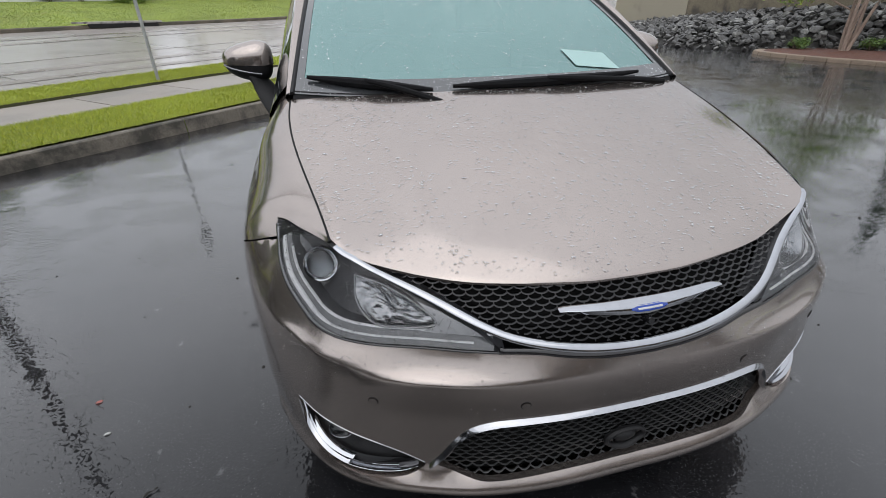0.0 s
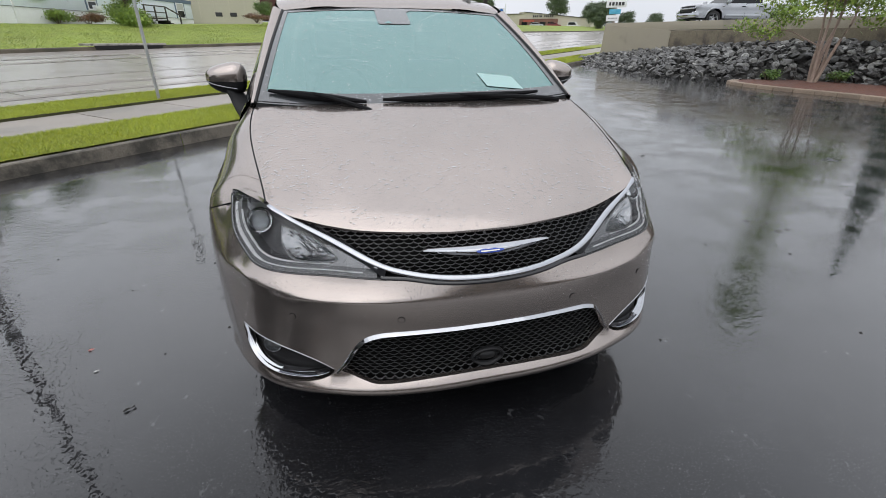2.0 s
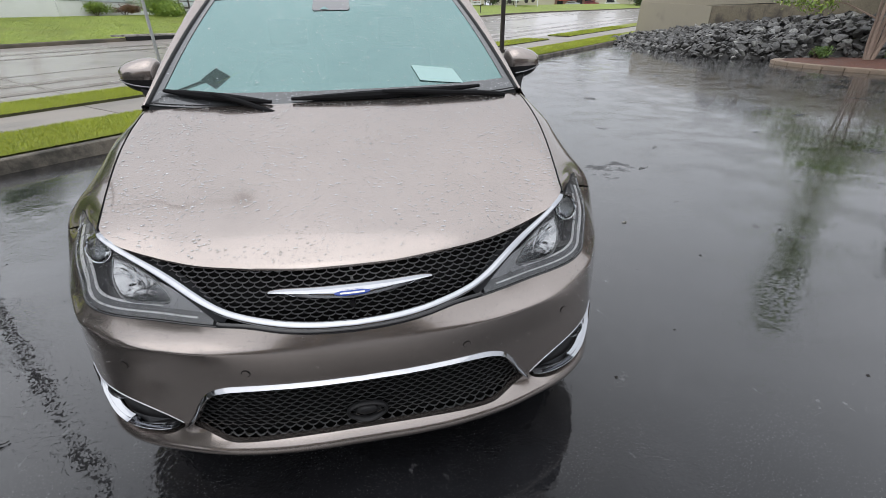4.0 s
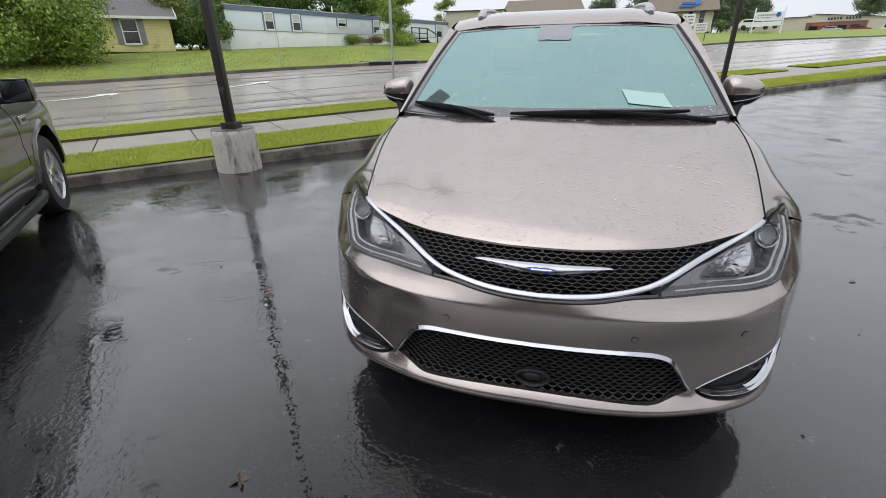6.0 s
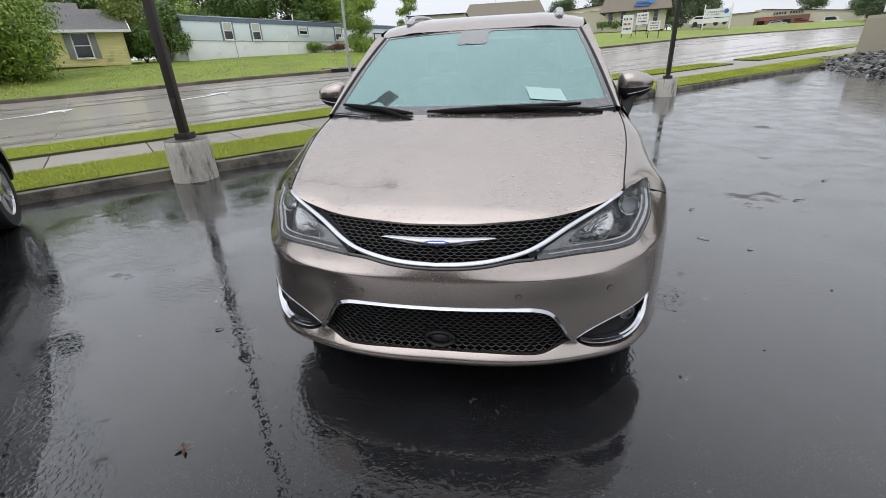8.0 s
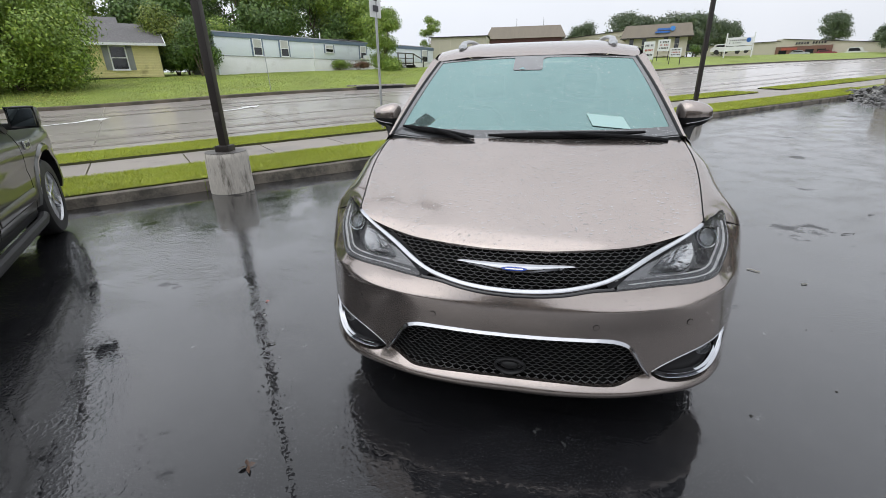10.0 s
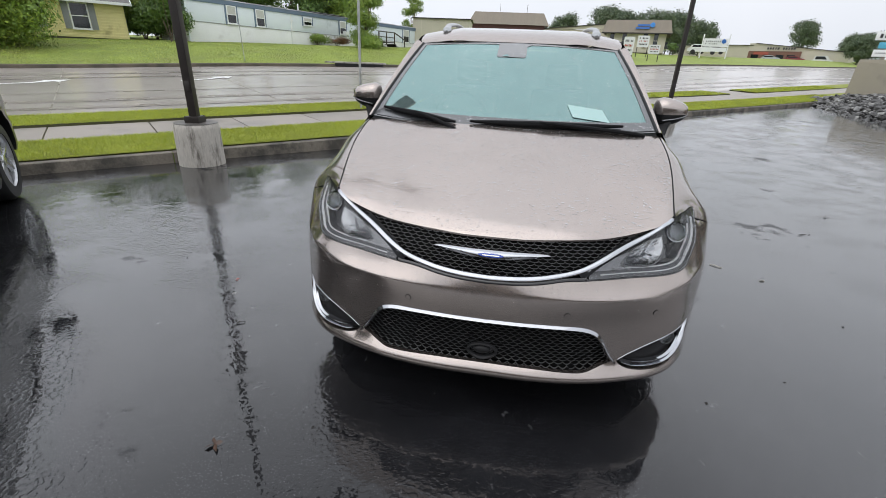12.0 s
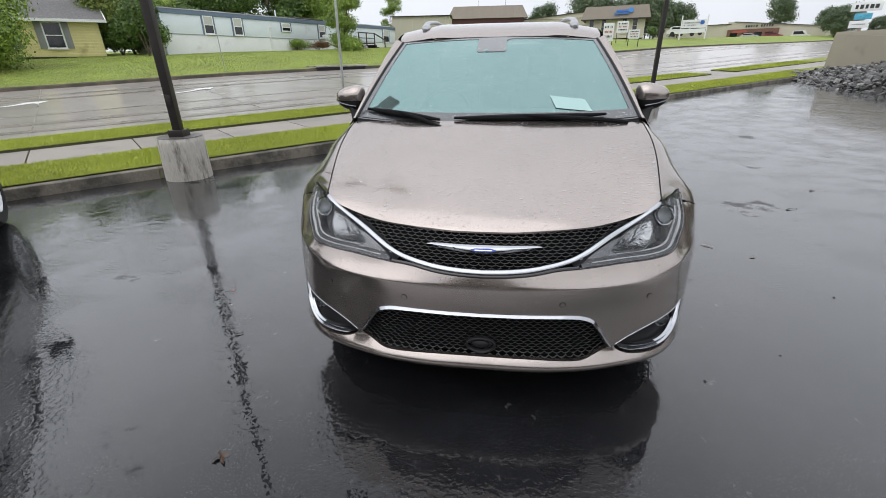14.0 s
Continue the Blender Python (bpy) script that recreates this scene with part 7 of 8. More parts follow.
    letter_bars(n, pose(-0.3, -0.18, 2.35), 1.8, 0.2, 7, SHUTTER_GREY, rnd)


def beige_house():
    """A beige sided house with vents at its foot, beyond the mobile home."""
    h = thing("house", "beige sided house with small dark vents at its foot", "house", at=pose(-9.4, 52.0, 3.25, 0, 0, 3))
    SIDING = surface("beige_panel_siding", (0.50, 0.47, 0.38), 0.7, var=0.10, grain=12, patch=0.7)
    part("wall", box((6.3, 6, 3.5), pose(0, 3, 0.75)), SIDING, h)
    for x in (-2.2, -0.9, 0.5, 1.9, 2.8):
        part("panel_joint", box((0.05, 0.03, 2.4), pose(x, -0.005, 1.25)), TAN_STUCCO, h)
    for x in (-0.55, 0.8):
        part("vent", box((0.62, 0.05, 0.36), pose(x, -0.01, 0.30)), SIGN_DARK, h)
    bm = bmesh.new()
    grid_mesh(bm, [[Vector((x, yy, zz)) for yy, zz in ((-0.15, 2.50), (3.0, 2.70), (6.15, 2.50))] for x in (-3.3, 3.3)])
    part("roof", bm, SHINGLE, h, smooth=False)
    part("fascia", box((6.6, 0.05, 0.10), pose(0, -0.16, 2.46)), BRONZE, h)


yellow_house()
mobile_home()
beige_house()
shrub("round_bush", "clipped dark green bush beside the beige house", pose(-5.6, 50.0, 3.2), 1.5, 0.95, 3500, 0.06, 171, LEAF_DARK)
shrub("dry_bush", "low brown dried bush on the lawn", pose(-5.9, 46.5, 2.9), 0.6, 1.3, 1500, 0.06, 172, leaf_mat("dry_red_brown_leaves", (0.20, 0.12, 0.08)))
shops()


def street_sign():
    s = thing("street_sign", "galvanised street sign post with a white plate", "street sign", at=ground_pose(4.62, 3.3, 0))
    part("post", tube([(0, 0, -0.3), (0.012, 0, 1.5), (0.03, 0, 3.4)], 0.03, 10), GALVANISED, s)
    part("plate", box((0.46, 0.012, 0.62), pose(0.03, -0.045, 2.92, 0, 0, 76), 0.004), SIGN_WHITE, s)
    for z, w in ((3.02, 0.13), (2.80, 0.22)):
        part("writing", box((w, 0.004, 0.13), pose(0.035, -0.052, z, 0, 0, 76) @ Matrix.Translation((0.0, -0.012, 0))), SIGN_DARK, s)


street_sign()
# thin marker rod on the lawn before the mobile home
rod = thing("marker_rod", "thin grey marker rod standing on the lawn", "post", at=ground_pose(6.3, 20.5))
part("rod", tube([(0, 0, -0.1), (-0.08, 0.02, 2.1)], 0.018, 6), GALVANISED, rod)

# ---- retaining wall, rock bank and planted island ----
def rock_mesh(seed):
    """An angular slab of broken slate."""
    rnd = random.Random(seed)
    bm = bmesh.new()
    for k in range(14):
        d = Vector((rnd.gauss(0, 1), rnd.gauss(0, 1), rnd.gauss(0, 1))).normalized()
        bm.verts.new((d.x * 0.5, d.y * 0.36 * rnd.uniform(0.8, 1.2), d.z * 0.22 * rnd.uniform(0.8, 1.3)))
    res = bmesh.ops.convex_hull(bm, input=bm.verts)
    loose = [v for v in bm.verts if not v.link_faces]
    bmesh.ops.delete(bm, geom=loose, context="VERTS")
    me = bpy.data.meshes.new("rock")
    bm.to_mesh(me)
    bm.free()
    me.materials.append(SLATE)
    return me


FOOT = [(24, 14.2), (22, 13.8), (20.5, 13.3), (18.5, 13.0), (17.2, 13.2), (16.0, 13.6), (14.2, 14.5), (13.4, 15.6), (12.7, 17.2), (11.8, 17.6), (10.5, 18.0), (9, 18.4), (8, 18.6), (4, 19.0)]
HEAD = [(28, 18.1), (22, 18.55), (16, 19.0), (10, 19.5), (4, 20.0)]


def bank_height(x, y):
    f = lerp_table([(b, a) for b, a in [(p[0], p[1]) for p in FOOT[::-1]]], y)
    h = lerp_table([(p[0], p[1]) for p in HEAD[::-1]], y)
    t = max(0.0, min(1.0, (x - f) / max(0.5, h - f)))
    top = lerp_table([(4, 1.5), (12, 1.45), (18, 1.25), (22, 0.95), (27, 0.55)], y)
    return top * t ** 0.9


def rock_bank():
    bank = thing("rock_bank", "bank of broken black slate rocks below a wall", "rocks")
    bm = bmesh.new()
    rows = []
    for y in spaced(4, 27.5, 0.8):
        f = lerp_table([(p[0], p[1]) for p in FOOT[::-1]], y)
        h = lerp_table([(p[0], p[1]) for p in HEAD[::-1]], y)
        rows.append([Vector((f + (h - f) * k / 8, y, bank_height(f + (h - f) * k / 8, y) - 0.10)) for k in range(9)])
    grid_mesh(bm, rows)
    part("bank_soil", face_out(bm, lambda c: Vector((0, 0, 1))), surface("dark_gravelly_soil", (0.05, 0.048, 0.045), 0.85, var=0.4, grain=8, bump=0.03), bank)
    rnd = random.Random(77)
    shapes = [rock_mesh(100 + k) for k in range(9)]
    near, rest = [], []
    tries = 0
    while len(near) + len(rest) < 2300 and tries < 20000:
        tries += 1
        y = rnd.uniform(5, 27.2)
        f = lerp_table([(p[0], p[1]) for p in FOOT[::-1]], y)
        h = lerp_table([(p[0], p[1]) for p in HEAD[::-1]], y)
        x = rnd.uniform(f - 0.15, h)
        s = rnd.uniform(0.24, 0.58) * (0.8 if x < f + 0.8 else 1.0)
        m = Matrix.LocRotScale((x, y, bank_height(x, y) + 0.02 + rnd.uniform(0, 0.08)), Euler((rnd.uniform(-0.7, 0.7), rnd.uniform(-0.7, 0.7), rnd.uniform(0, 6.28))), Vector((s, s * rnd.uniform(0.7, 1.1), s * rnd.uniform(0.7, 1.2))))
        (near if (14 < y < 26.5 and x < f + 2.2 and len(near) < 290) else rest).append((m, rnd.randrange(9)))
    for m, k in near:
        o = new("rock", shapes[k])
        o.parent = bank
        o.matrix_basis = m
    verts, faces = [], []
    for m, k in rest:
        i = len(verts)
        verts += [tuple(m @ v.co) for v in shapes[k].vertices]
        faces += [tuple(i + j for j in p.vertices) for p in shapes[k].polygons]
    o = mesh_part("rubble", raw_mesh("rubble", verts, faces), SLATE_MANY, bank, smooth=False)
    tagged(o, "many broken slate rocks", kind="stuff")


def slate_many():
    m = SLATE.copy()
    m.name = "black_slate_rocks"
    nt = m.node_tree
    b = nt.nodes["Principled BSDF"]
    geo = nt.nodes.new("ShaderNodeNewGeometry")
    nt.links.new(mix_node(nt, 1.0, ramp_node(nt, noise_node(nt, 14, 5), [(0.3, (0.034, 0.033, 0.0315)), (0.7, (0.082, 0.0795, 0.076))]), ramp_node(nt, geo.outputs["Random Per Island"], [(0, (0.6, 0.6, 0.6)), (0.7, (1.7, 1.7, 1.7)), (1, (4.6, 4.7, 4.6))]), "MULTIPLY"), b.inputs["Base Color"])
    return m


SLATE_MANY = slate_many()


def retaining_wall():
    w = thing("retaining_wall", "tan concrete retaining wall with a rough lower stretch", "wall")
    w["kind"] = "structure"
    a, b = Vector((18.2, 28.0, 0)), Vector((20.4, 1.0, 0))
    d = (b - a).normalized()
    yaw = math.degrees(math.atan2(d.y, d.x))
    m = Matrix.Translation(a) @ pose(0, 0, 0, 0, 0, yaw)
    L = (b - a).length
    bm = prism([(0.0, 0.0), (5.9, 0.0), (5.9, 1.95), (0.12, 2.36), (0.06, 2.30), (-0.10, 0.0)], 0, 0.30)
    part("end_panel", bm, WALL_CONCRETE, w, smooth=False).matrix_basis = m @ Matrix(((1, 0, 0, 0), (0, 0, 1, 0), (0, 1, 0, 0), (0, 0, 0, 1)))
    part("upper_course", box((L, 0.30, 0.42), m @ pose(L / 2, 0.22, 2.13, 0, 0.5), 0.01), WALL_CONCRETE, w)
    part("rough_course", box((L - 5.9, 0.36, 2.0), m @ pose(5.9 + (L - 5.9) / 2, 0.20, 0.93), 0.03), WALL_ROUGH, w)
    part("return_wall", box((0.3, 30, 2.3), m @ pose(0.0, 15.2, 1.1, 0, 0, 0), 0.01), WALL_CONCRETE, w)
    # the upper car park
    p = [m @ Vector(q) for q in ((0.2, 0.3, 2.12), (L + 30, 0.3, 2.0), (L + 30, 40, 2.0), (0.2, 40, 2.12))]
    bm = bmesh.new()
    bm.faces.new([bm.verts.new(q) for q in p])
    bmesh.ops.recalc_face_normals(bm, faces=bm.faces)
    tagged(part("upper_car_park", bm, surface("grey_upper_asphalt", (0.09, 0.09, 0.09), 0.35, var=0.2, grain=20, patch=0.6), smooth=False), "wet grey asphalt of the upper car park", "asphalt", kind="structure")


def island():
    """A planted bed with a kerb of tan concrete blocks, mulch, a crape myrtle, a cypress and a boulder."""
    edge = [(14.9, 13.35), (14.3, 12.9), (13.95, 12.2), (13.8, 11.0), (13.85, 10.1), (13.98, 9.3), (14.05, 8.4), (14.05, 7.5), (14.3, 6.2), (15.2, 5.0)]
    bed = thing("planting_bed", "planting bed of red bark mulch with tan concrete kerb", "planting bed")
    bed["kind"] = "structure"
    pts = [(p.x, p.y) for p in spline([(x, y, 0) for x, y in edge], 60)]
    bm = prism(pts + [(19.4, 5.0), (19.4, 12.8), (17, 13.3)], -0.05, 0.10)
    part("mulch", bm, MULCH, bed, smooth=False)
    path = [Vector((x, y, 0)) for x, y in pts]
    dist = [0.0]
    for a, b in zip(path, path[1:]):
        dist.append(dist[-1] + (b - a).length)
    k = 0.0
    while k + 0.62 < dist[-1]:
        x = float(np.interp(k + 0.31, dist, [p.x for p in path]))
        y = float(np.interp(k + 0.31, dist, [p.y for p in path]))
        x2 = float(np.interp(k + 0.45, dist, [p.x for p in path]))
        y2 = float(np.interp(k + 0.45, dist, [p.y for p in path]))
        part("kerb_block", box((0.616, 0.30, 0.20), pose(x, y, 0.015, 0, 0, math.degrees(math.atan2(y2 - y, x2 - x))), 0.045), BRICK_KERB, bed)
        k += 0.62
    # multi-stemmed tree
    t = thing("crape_myrtle", "multi-stemmed tree with smooth pinkish bark", "tree", at=pose(16.75, 11.85, 0.06))
    rnd = random.Random(8)
    tops = []
    for a, lean in ((0.3, 0.06), (2.0, 0.07), (3.6, 0.05), (5.3, 0.20), (5.9, 0.10)):
        d = Vector((math.cos(a) * lean, math.sin(a) * lean, 1))
        pts = [Vector((math.cos(a) * 0.08, math.sin(a) * 0.08, 0)) + d * h + Vector((rnd.uniform(-0.05, 0.05), rnd.uniform(-0.05, 0.05), 0)) * h for h in (0, 0.6, 1.3, 2.1, 3.0)]
        part("stem", tube(spline(pts, 14), [0.068 - 0.0035 * k for k in range(14)], 8), BARK_PALE, t)
        tops.append(pts[-1])
        tops.append(pts[-2] + Vector((math.cos(a + 1) * 0.5, math.sin(a + 1) * 0.5, 0.5)))
    blobs = [(p.x * 1.4, p.y * 1.4, p.z + 0.2, 0.75, 0.8) for p in tops]
    blobs += [(-1.5, 1.1, 1.75, 0.55, 0.6), (-0.9, 0.8, 2.2, 0.6, 0.7), (-2.0, 1.6, 1.9, 0.5, 0.5), (0.7, -0.9, 2.1, 0.5, 0.7), (-0.6, 1.6, 2.6, 0.7, 0.7)]
    part("limb", tube([(0, 0.1, 1.2), (-0.8, 0.7, 1.7), (-1.9, 1.5, 1.95)], [0.03, 0.02, 0.008], 6), BARK_PALE, t)
    blobs += [(-1.4, 0.3, 2.3, 0.5, 0.5), (0.4, 0.2, 2.9, 0.8, 0.7), (0.9, -1.0, 2.5, 0.6, 0.7)]
    # unseen tall crown, added for the dark streak it mirrors in the asphalt
    for k in range(22):
        z = 3.2 + 0.33 * k
        blobs.append((0.30 * math.cos(k * 2.4), 0.30 * math.sin(k * 2.4), z, 0.42 + 0.016 * k, 0.9))
    part("unseen_leader", tube([(0, 0, 2.6), (0.1, 0.05, 6.0), (0.0, 0.0, 9.6)], [0.06, 0.045, 0.015], 7), BARK_PALE, t)
    v, f = leaf_cloud(blobs, 15000, 0.055, 81)
    mesh_part("crown", raw_mesh("crown", v, f), LEAF, t, smooth=False)
    for k, (x, y) in enumerate(((16.0, 13.0), (17.5, 11.5))):
        shrub("low_shrub", "small green shrub growing among the rocks", pose(x, y, 0.10), 0.42, 0.4, 700, 0.04, 90 + k, LEAF_DARK)
    c = thing("cypress", "narrow dark green conical cypress", "tree", at=pose(18.3, 9.6, 0.1))
    part("trunk", tube([(0, 0, 0), (0, 0, 6.4)], [0.10, 0.02], 7), BARK, c)
    v, f = leaf_cloud([(0, 0, 0.35 + 0.28 * k, 0.62 - 0.022 * k, 0.9) for k in range(24)], 16000, 0.06, 82, droop=-0.8)
    mesh_part("crown", raw_mesh("crown", v, f), LEAF_CYPRESS, c, smooth=False)
    b = rock_mesh(300)
    b.materials.clear()
    bo = mesh_part("boulder", b, surface("pale_limestone", (0.30, 0.27, 0.21), 0.8, var=0.25, grain=10, patch=2, bump=0.02), None, smooth=False)
    bo.matrix_basis = pose(17.3, 8.2, 0.26) @ Matrix.Diagonal((1.1, 1.0, 1.5, 1))
    tagged(bo, "pale rounded limestone boulder on the mulch", "boulder")


retaining_wall()
rock_bank()
island()

# ---- pickups and parked cars ----
GREY_PAINT = car_paint("dark_grey_metallic_paint", (0.085, 0.088, 0.082), 0.6, 0.35)
SILVER_PAINT = car_paint("silver_paint", (0.44, 0.46, 0.49), 0.4, 0.4)
WINDOW_DARK = surface("dark_truck_glass", (0.010, 0.012, 0.013), 0.04, var=0.1, grain=4, spec=0.35)


def pickup(label, m, paint, near_side=1):
    """A crew-cab pickup that faces along its own +y; x runs to its right."""
    t = thing("pickup_truck", label, "pickup truck", at=m)
    half = 0.99
    ax_f, ax_r, r = 0.0, -3.68, 0.40

    def flank_x(y, z):
        bulge = 0.035 * math.exp(-((y - ax_f) / 0.6) ** 2) * math.exp(-((z - 0.85) / 0.25) ** 2) + 0.03 * math.exp(-((y - ax_r) / 0.6) ** 2) * math.exp(-((z - 0.85) / 0.25) ** 2)
        nose = -0.22 * max(0.0, (y - 0.45) / 0.5) ** 2.2
        roll = -0.10 * max(0.0, (z - 0.95) / 0.25) ** 2 - 0.05 * max(0.0, (0.55 - z) / 0.2) ** 2
        return half + bulge + nose + roll - 0.012 * math.exp(-((z - 0.80) / 0.05) ** 2)

    def arch(y0, rr, n=16):
        return [(y0 + rr * math.cos(a), 0.42 + rr * math.sin(a)) for a in (math.pi * (1 - k / (n - 1)) for k in range(n))]
    for s in (1, -1):
        def where(y, z, out=0.0):
            return Vector((s * (flank_x(y, z) + out), y, z))
        wing = [(-0.62, 0.42), (-0.50, 0.42)] + arch(0.0, 0.47) + [(0.50, 0.42), (0.90, 0.45), (0.95, 0.80), (0.93, 1.02), (0.5, 1.10), (-0.62, 1.14)]
        wp = part("front_wing", face_out(patch(wing, [], 0.06, where), lambda c: Vector((s, 0, 0.3))), paint, t)
        lip = arch(0.0, 0.47, 30)
        part("arch_lip", face_out(grid_mesh(bmesh.new(), [[where(y, z, 0.012) for y, z in lip], [where((y) * 1.09, 0.42 + (z - 0.42) * 1.09, 0.018) for y, z in lip], [where(y * 1.15, 0.42 + (z - 0.42) * 1.15, 0.001) for y, z in lip]]), lambda c: Vector((s, 0, 0))), paint, t)
        part("arch_liner", face_out(grid_mesh(bmesh.new(), [[where(y, z, 0.012) for y, z in lip], [where(y, z, -0.35) for y, z in lip]]), lambda c: Vector((0, 0, -1))), BLACK_PLASTIC, t)
        part("badge", box((0.012, 0.20, 0.075), Matrix.Translation(where(-0.42, 0.99, 0.004)), 0.004), ALLOY, wp)
        part("badge_bar", box((0.006, 0.11, 0.03), Matrix.Translation(where(-0.42, 0.99, 0.013))), SIGN_DARK, wp)
        for y0, y1 in ((-1.72, -0.63), (-2.70, -1.73)):
            dp = part("door", face_out(patch([(y0 + 0.006, 0.42), (y1 - 0.006, 0.42), (y1 - 0.006, 1.14), (y0 + 0.006, 1.16)], [], 0.07, where), lambda c: Vector((s, 0, 0.2))), paint, t)
            part("door_handle", box((0.03, 0.2, 0.035), Matrix.Translation(where(y0 + 0.16, 1.0, 0.03)), 0.008), BLACK_PLASTIC, dp)
            part("lower_moulding", face_out(grid_mesh(bmesh.new(), [[where(y, z, o) for y in np.linspace(y0 + 0.01, y1 - 0.01, 6)] for z, o in ((0.50, 0.002), (0.52, 0.014), (0.60, 0.014), (0.62, 0.002))]), lambda c: Vector((s, 0, 0))), paint, dp)
        bed = [(-4.75, 0.50), (-4.16, 0.42)] + arch(ax_r, 0.47) + [(-3.20, 0.42), (-2.71, 0.42), (-2.71, 1.16), (-4.75, 1.16)]
        part("bed_side", face_out(patch(bed, [], 0.07, where), lambda c: Vector((s, 0, 0.2))), paint, t)
        part("step_bar", tube([(s * 0.99, -0.62, 0.34), (s * 1.02, -0.8, 0.33), (s * 1.02, -2.5, 0.33), (s * 0.99, -2.65, 0.34)], 0.045, 10), BLACK_PLASTIC, t)
        part("sill", box((0.06, 2.1, 0.10), pose(s * 0.93, -1.66, 0.40), 0.01), BLACK_PLASTIC, t)
        # cab glass
        bm = grid_mesh(bmesh.new(), [[Vector((s * x, y, z)) for x, y, z in row] for row in (((0.93, -0.70, 1.15), (0.93, -1.6, 1.16), (0.93, -2.62, 1.17)), ((0.86, -1.30, 1.62), (0.86, -1.8, 1.66), (0.86, -2.55, 1.64)))])
        part("side_window", face_out(bm, lambda c: Vector((s, 0, 0))), WINDOW_DARK, t)
        part("cab_pillar", tube([(s * 0.92, -0.66, 1.14), (s * 0.89, -0.98, 1.38), (s * 0.85, -1.32, 1.64)], 0.05, 8), paint, t)
        # door mirror
        mi = part("door_mirror", bmesh.new(), BLACK_PLASTIC, t, "dark door mirror with painted cap")
        part("mirror_cap", box((0.22, 0.15, 0.19), pose(s * 1.10, -0.62, 1.250, 0, 0, s * -8), 0.055), paint, mi)
        part("mirror_glass", box((0.18, 0.008, 0.15), pose(s * 1.10, -0.698, 1.250, 0, 0, s * -8), 0.002), surface("dark_mirror", (0.10, 0.12, 0.13), 0.05, metal=0.9, var=0.05), mi)
        part("mirror_surround", tube([(s * 1.005, -0.695, 1.165), (s * 1.195, -0.68, 1.165), (s * 1.195, -0.68, 1.335), (s * 1.005, -0.695, 1.335), (s * 1.005, -0.695, 1.165)], 0.012, 8), BLACK_PLASTIC, mi)
        part("mirror_arm", box((0.16, 0.08, 0.06), pose(s * 0.97, -0.64, 1.175), 0.02), BLACK_PLASTIC, mi)
        wheel("wheel", t, s * 0.86, ax_f, s, r, 0.26, spokes=6)
        wheel("wheel", t, s * 0.86, ax_r, s, r, 0.26, spokes=6)
        part("headlight", box((0.36, 0.16, 0.24), pose(s * 0.74, 0.84, 0.93, 0, 0, s * -12), 0.03), CLEAR, t)
    bm = grid_mesh(bmesh.new(), [[Vector((x * w, y, z - 0.05 * abs(x) ** 3)) for x in np.linspace(-1, 1, 13)] for y, z, w in ((0.98, 0.95, 0.72), (0.94, 1.05, 0.80), (0.80, 1.11, 0.88), (0.4, 1.15, 0.93), (0.0, 1.17, 0.94), (-0.66, 1.20, 0.93))])
    part("hood", face_out(bm, lambda c: Vector((0, 0.2, 1))), paint, t)
    part("front_grille", box((1.25, 0.10, 0.30), pose(0, 0.93, 0.90), 0.03), BLACK_PLASTIC, t)
    part("grille_bar", box((1.3, 0.06, 0.07), pose(0, 0.98, 0.92), 0.02), CHROME, t)
    part("front_bumper", box((1.80, 0.26, 0.26), pose(0, 0.90, 0.58), 0.06), CHROME if paint is SILVER_PAINT else paint, t)
    bm = grid_mesh(bmesh.new(), [[Vector((x, y, z)) for x in np.linspace(-w, w, 7)] for y, z, w in ((-0.66, 1.17, 0.90), (-1.30, 1.66, 0.83))])
    part("windscreen", face_out(bm, lambda c: Vector((0, 1, 1))), WINDOW_DARK, t)
    part("roof", box((1.74, 1.36, 0.10), pose(0, -1.96, 1.69), 0.045), paint, t)
    bm = grid_mesh(bmesh.new(), [[Vector((x, y, z)) for x in (-0.85, 0.85)] for y, z in ((-2.62, 1.16), (-2.58, 1.66))])
    part("rear_window", bm, WINDOW_DARK, t)
    part("bed_floor", box((1.6, 2.0, 0.06), pose(0, -3.7, 0.75)), BLACK_PLASTIC, t)
    part("tailgate", box((1.66, 0.08, 0.60), pose(0, -4.74, 0.87), 0.03), paint, t)
    part("chassis", box((1.4, 5.2, 0.2), pose(0, -1.9, 0.50)), BLACK_PLASTIC, t)
    return t


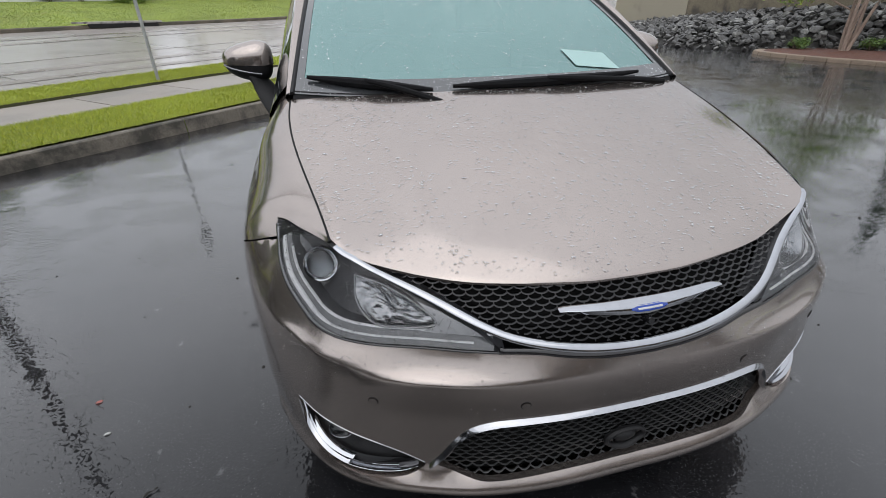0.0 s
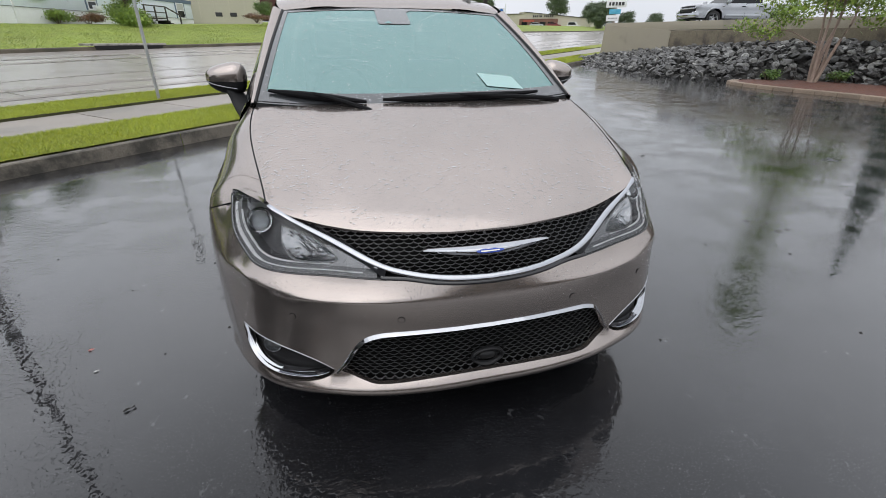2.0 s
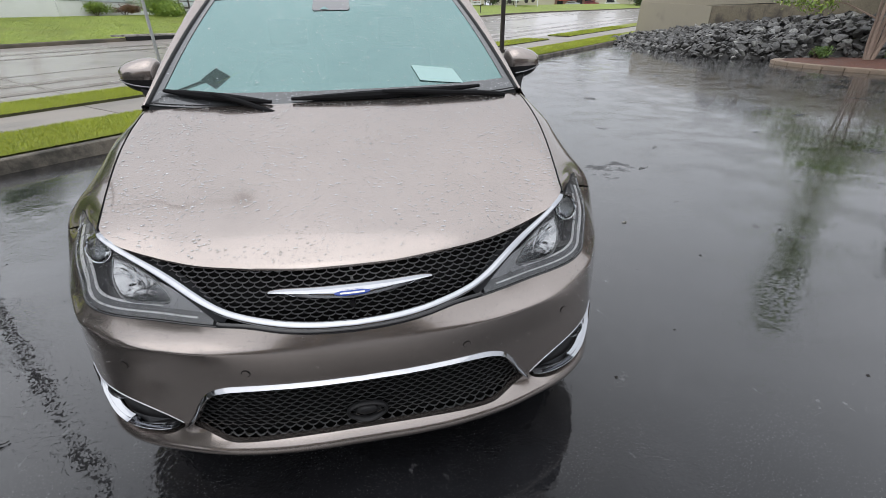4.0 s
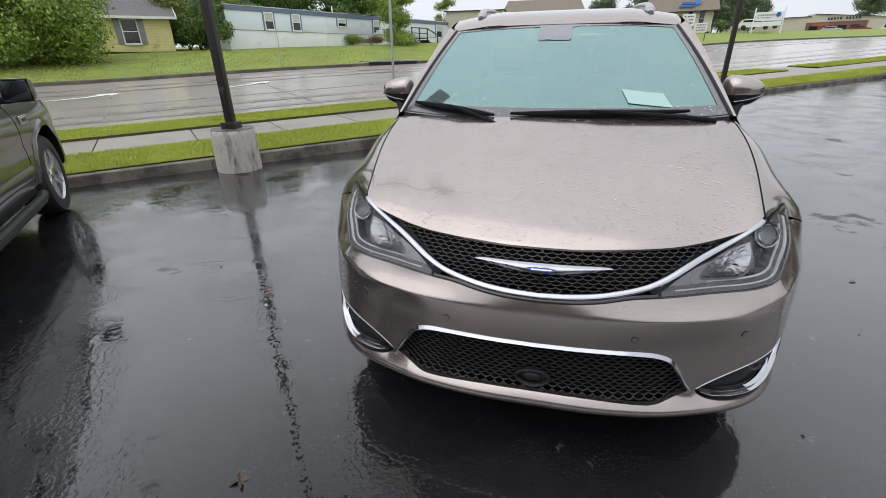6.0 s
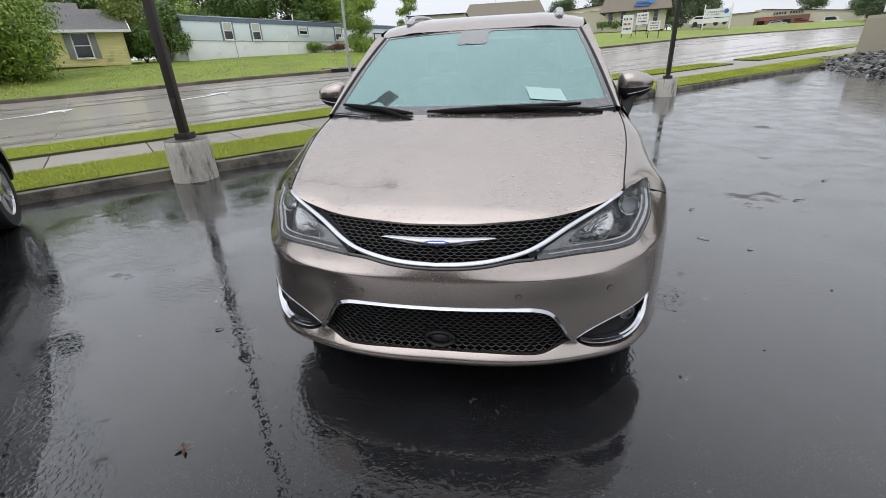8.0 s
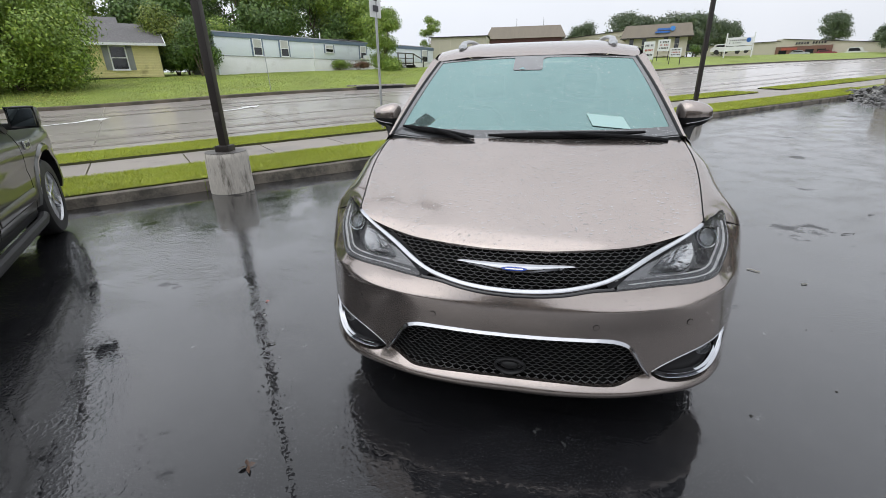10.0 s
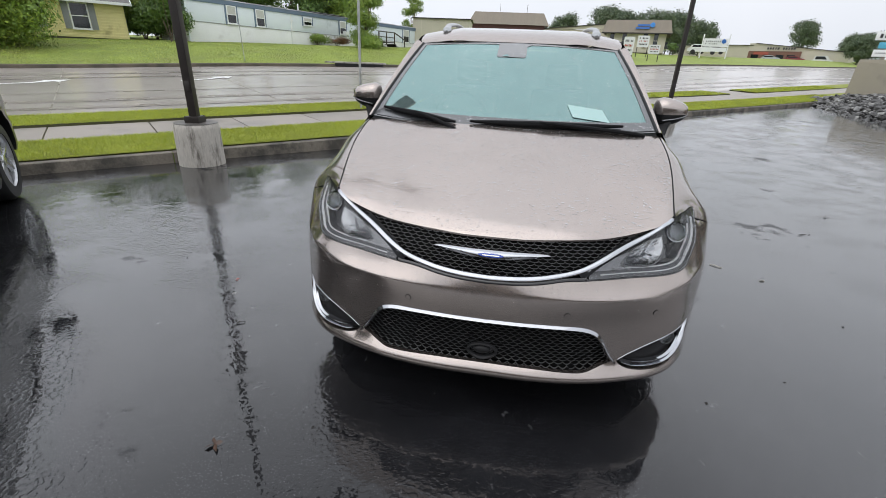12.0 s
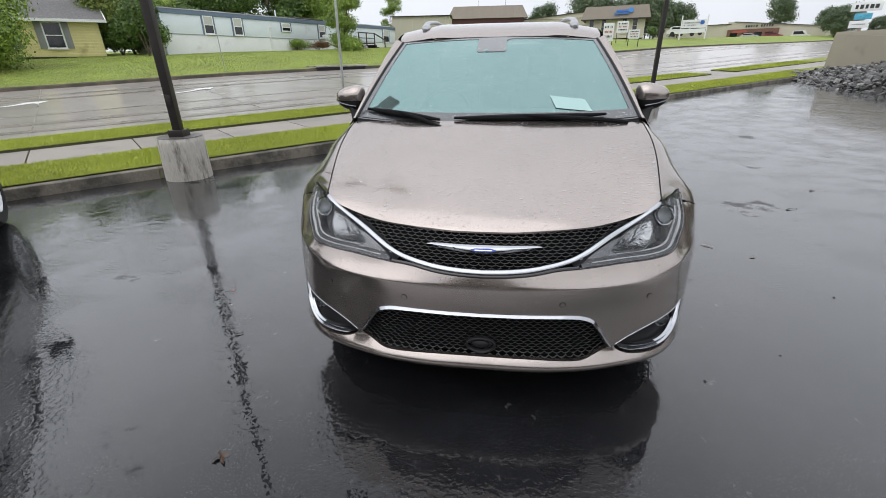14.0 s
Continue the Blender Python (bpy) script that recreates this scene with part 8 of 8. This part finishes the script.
def car(label, m, paint, van=False, group=""):
    """A small parked car, far off."""
    t = thing("parked_car", label, "car", group, m)
    h = 1.9 if van else 1.45
    prof = [(-2.25, 0.35), (-2.25, 0.85), (-1.9, 0.98), (-1.75, h - 0.15), (-1.3, h), (0.4 if not van else 0.9, h), (1.15 if not van else 1.5, 1.0), (2.1, 0.88), (2.25, 0.65), (2.25, 0.35)]
    bm = prism([(x, z) for x, z in prof], -0.86, 0.86)
    body = part("body", bm, paint, t)
    body.matrix_basis = Matrix(((1, 0, 0, 0), (0, 0, 1, 0), (0, 1, 0, 0), (0, 0, 0, 1)))
    for s in (1, -1):
        part("side_window", prism([(-1.6, 1.02), (-1.5, h - 0.16), (0.3, h - 0.14), (0.9, 1.02)], 0.862, 0.872), WINDOW_DARK, t).matrix_basis = Matrix(((1, 0, 0, 0), (0, 0, s, 0), (0, 1, 0, 0), (0, 0, 0, 1)))
        for x in (-1.4, 1.4):
            part("wheel", cyl(0.33, 0.33, 0.22, pose(x, s * 0.80, 0.33, 90), 20), RUBBER, t)
    return t


# the dark pickup nosed up to the kerb, and a pale one on the upper car park
pickup("dark grey pickup truck parked nose to the kerb", pose(-5.74, 1.33, 0, 0, 0, 42), GREY_PAINT)
pickup("silver pickup truck parked above the retaining wall", pose(20.5, 22.0, 2.12, 0, 0, 80), SILVER_PAINT)
RED_PAINT = car_paint("dark_red_paint", (0.22, 0.02, 0.025), 0.3, 0.3)
BLACK_PAINT = car_paint("black_paint", (0.02, 0.02, 0.022), 0.3, 0.3)
WHITE_CAR = car_paint("white_paint", (0.7, 0.7, 0.7), 0.0, 0.35)
row = "cars parked at the shops"
car("silver car parked before the shops", pose(68, 145.0, 4.9, 0, 0, -30), SILVER_PAINT, group=row)
car("dark red car parked before the shops", pose(72.8, 142.2, 4.8, 0, 0, -30), RED_PAINT, group=row)
car("white van parked before the shops", pose(77.5, 138.5, 4.6, 0, 0, -30), WHITE_CAR, True, row)
car("black car parked beside the sign board", pose(30.5, 84.0, 4.2, 0, 0, -20), BLACK_PAINT, group=row)
car("black car parked beside the office", pose(24.6, 86.0, 4.4, 0, 0, -15), BLACK_PAINT, group=row)
car("white car parked beside the sign board", pose(28.0, 80.5, 4.0, 0, 0, -20), WHITE_CAR, group=row)
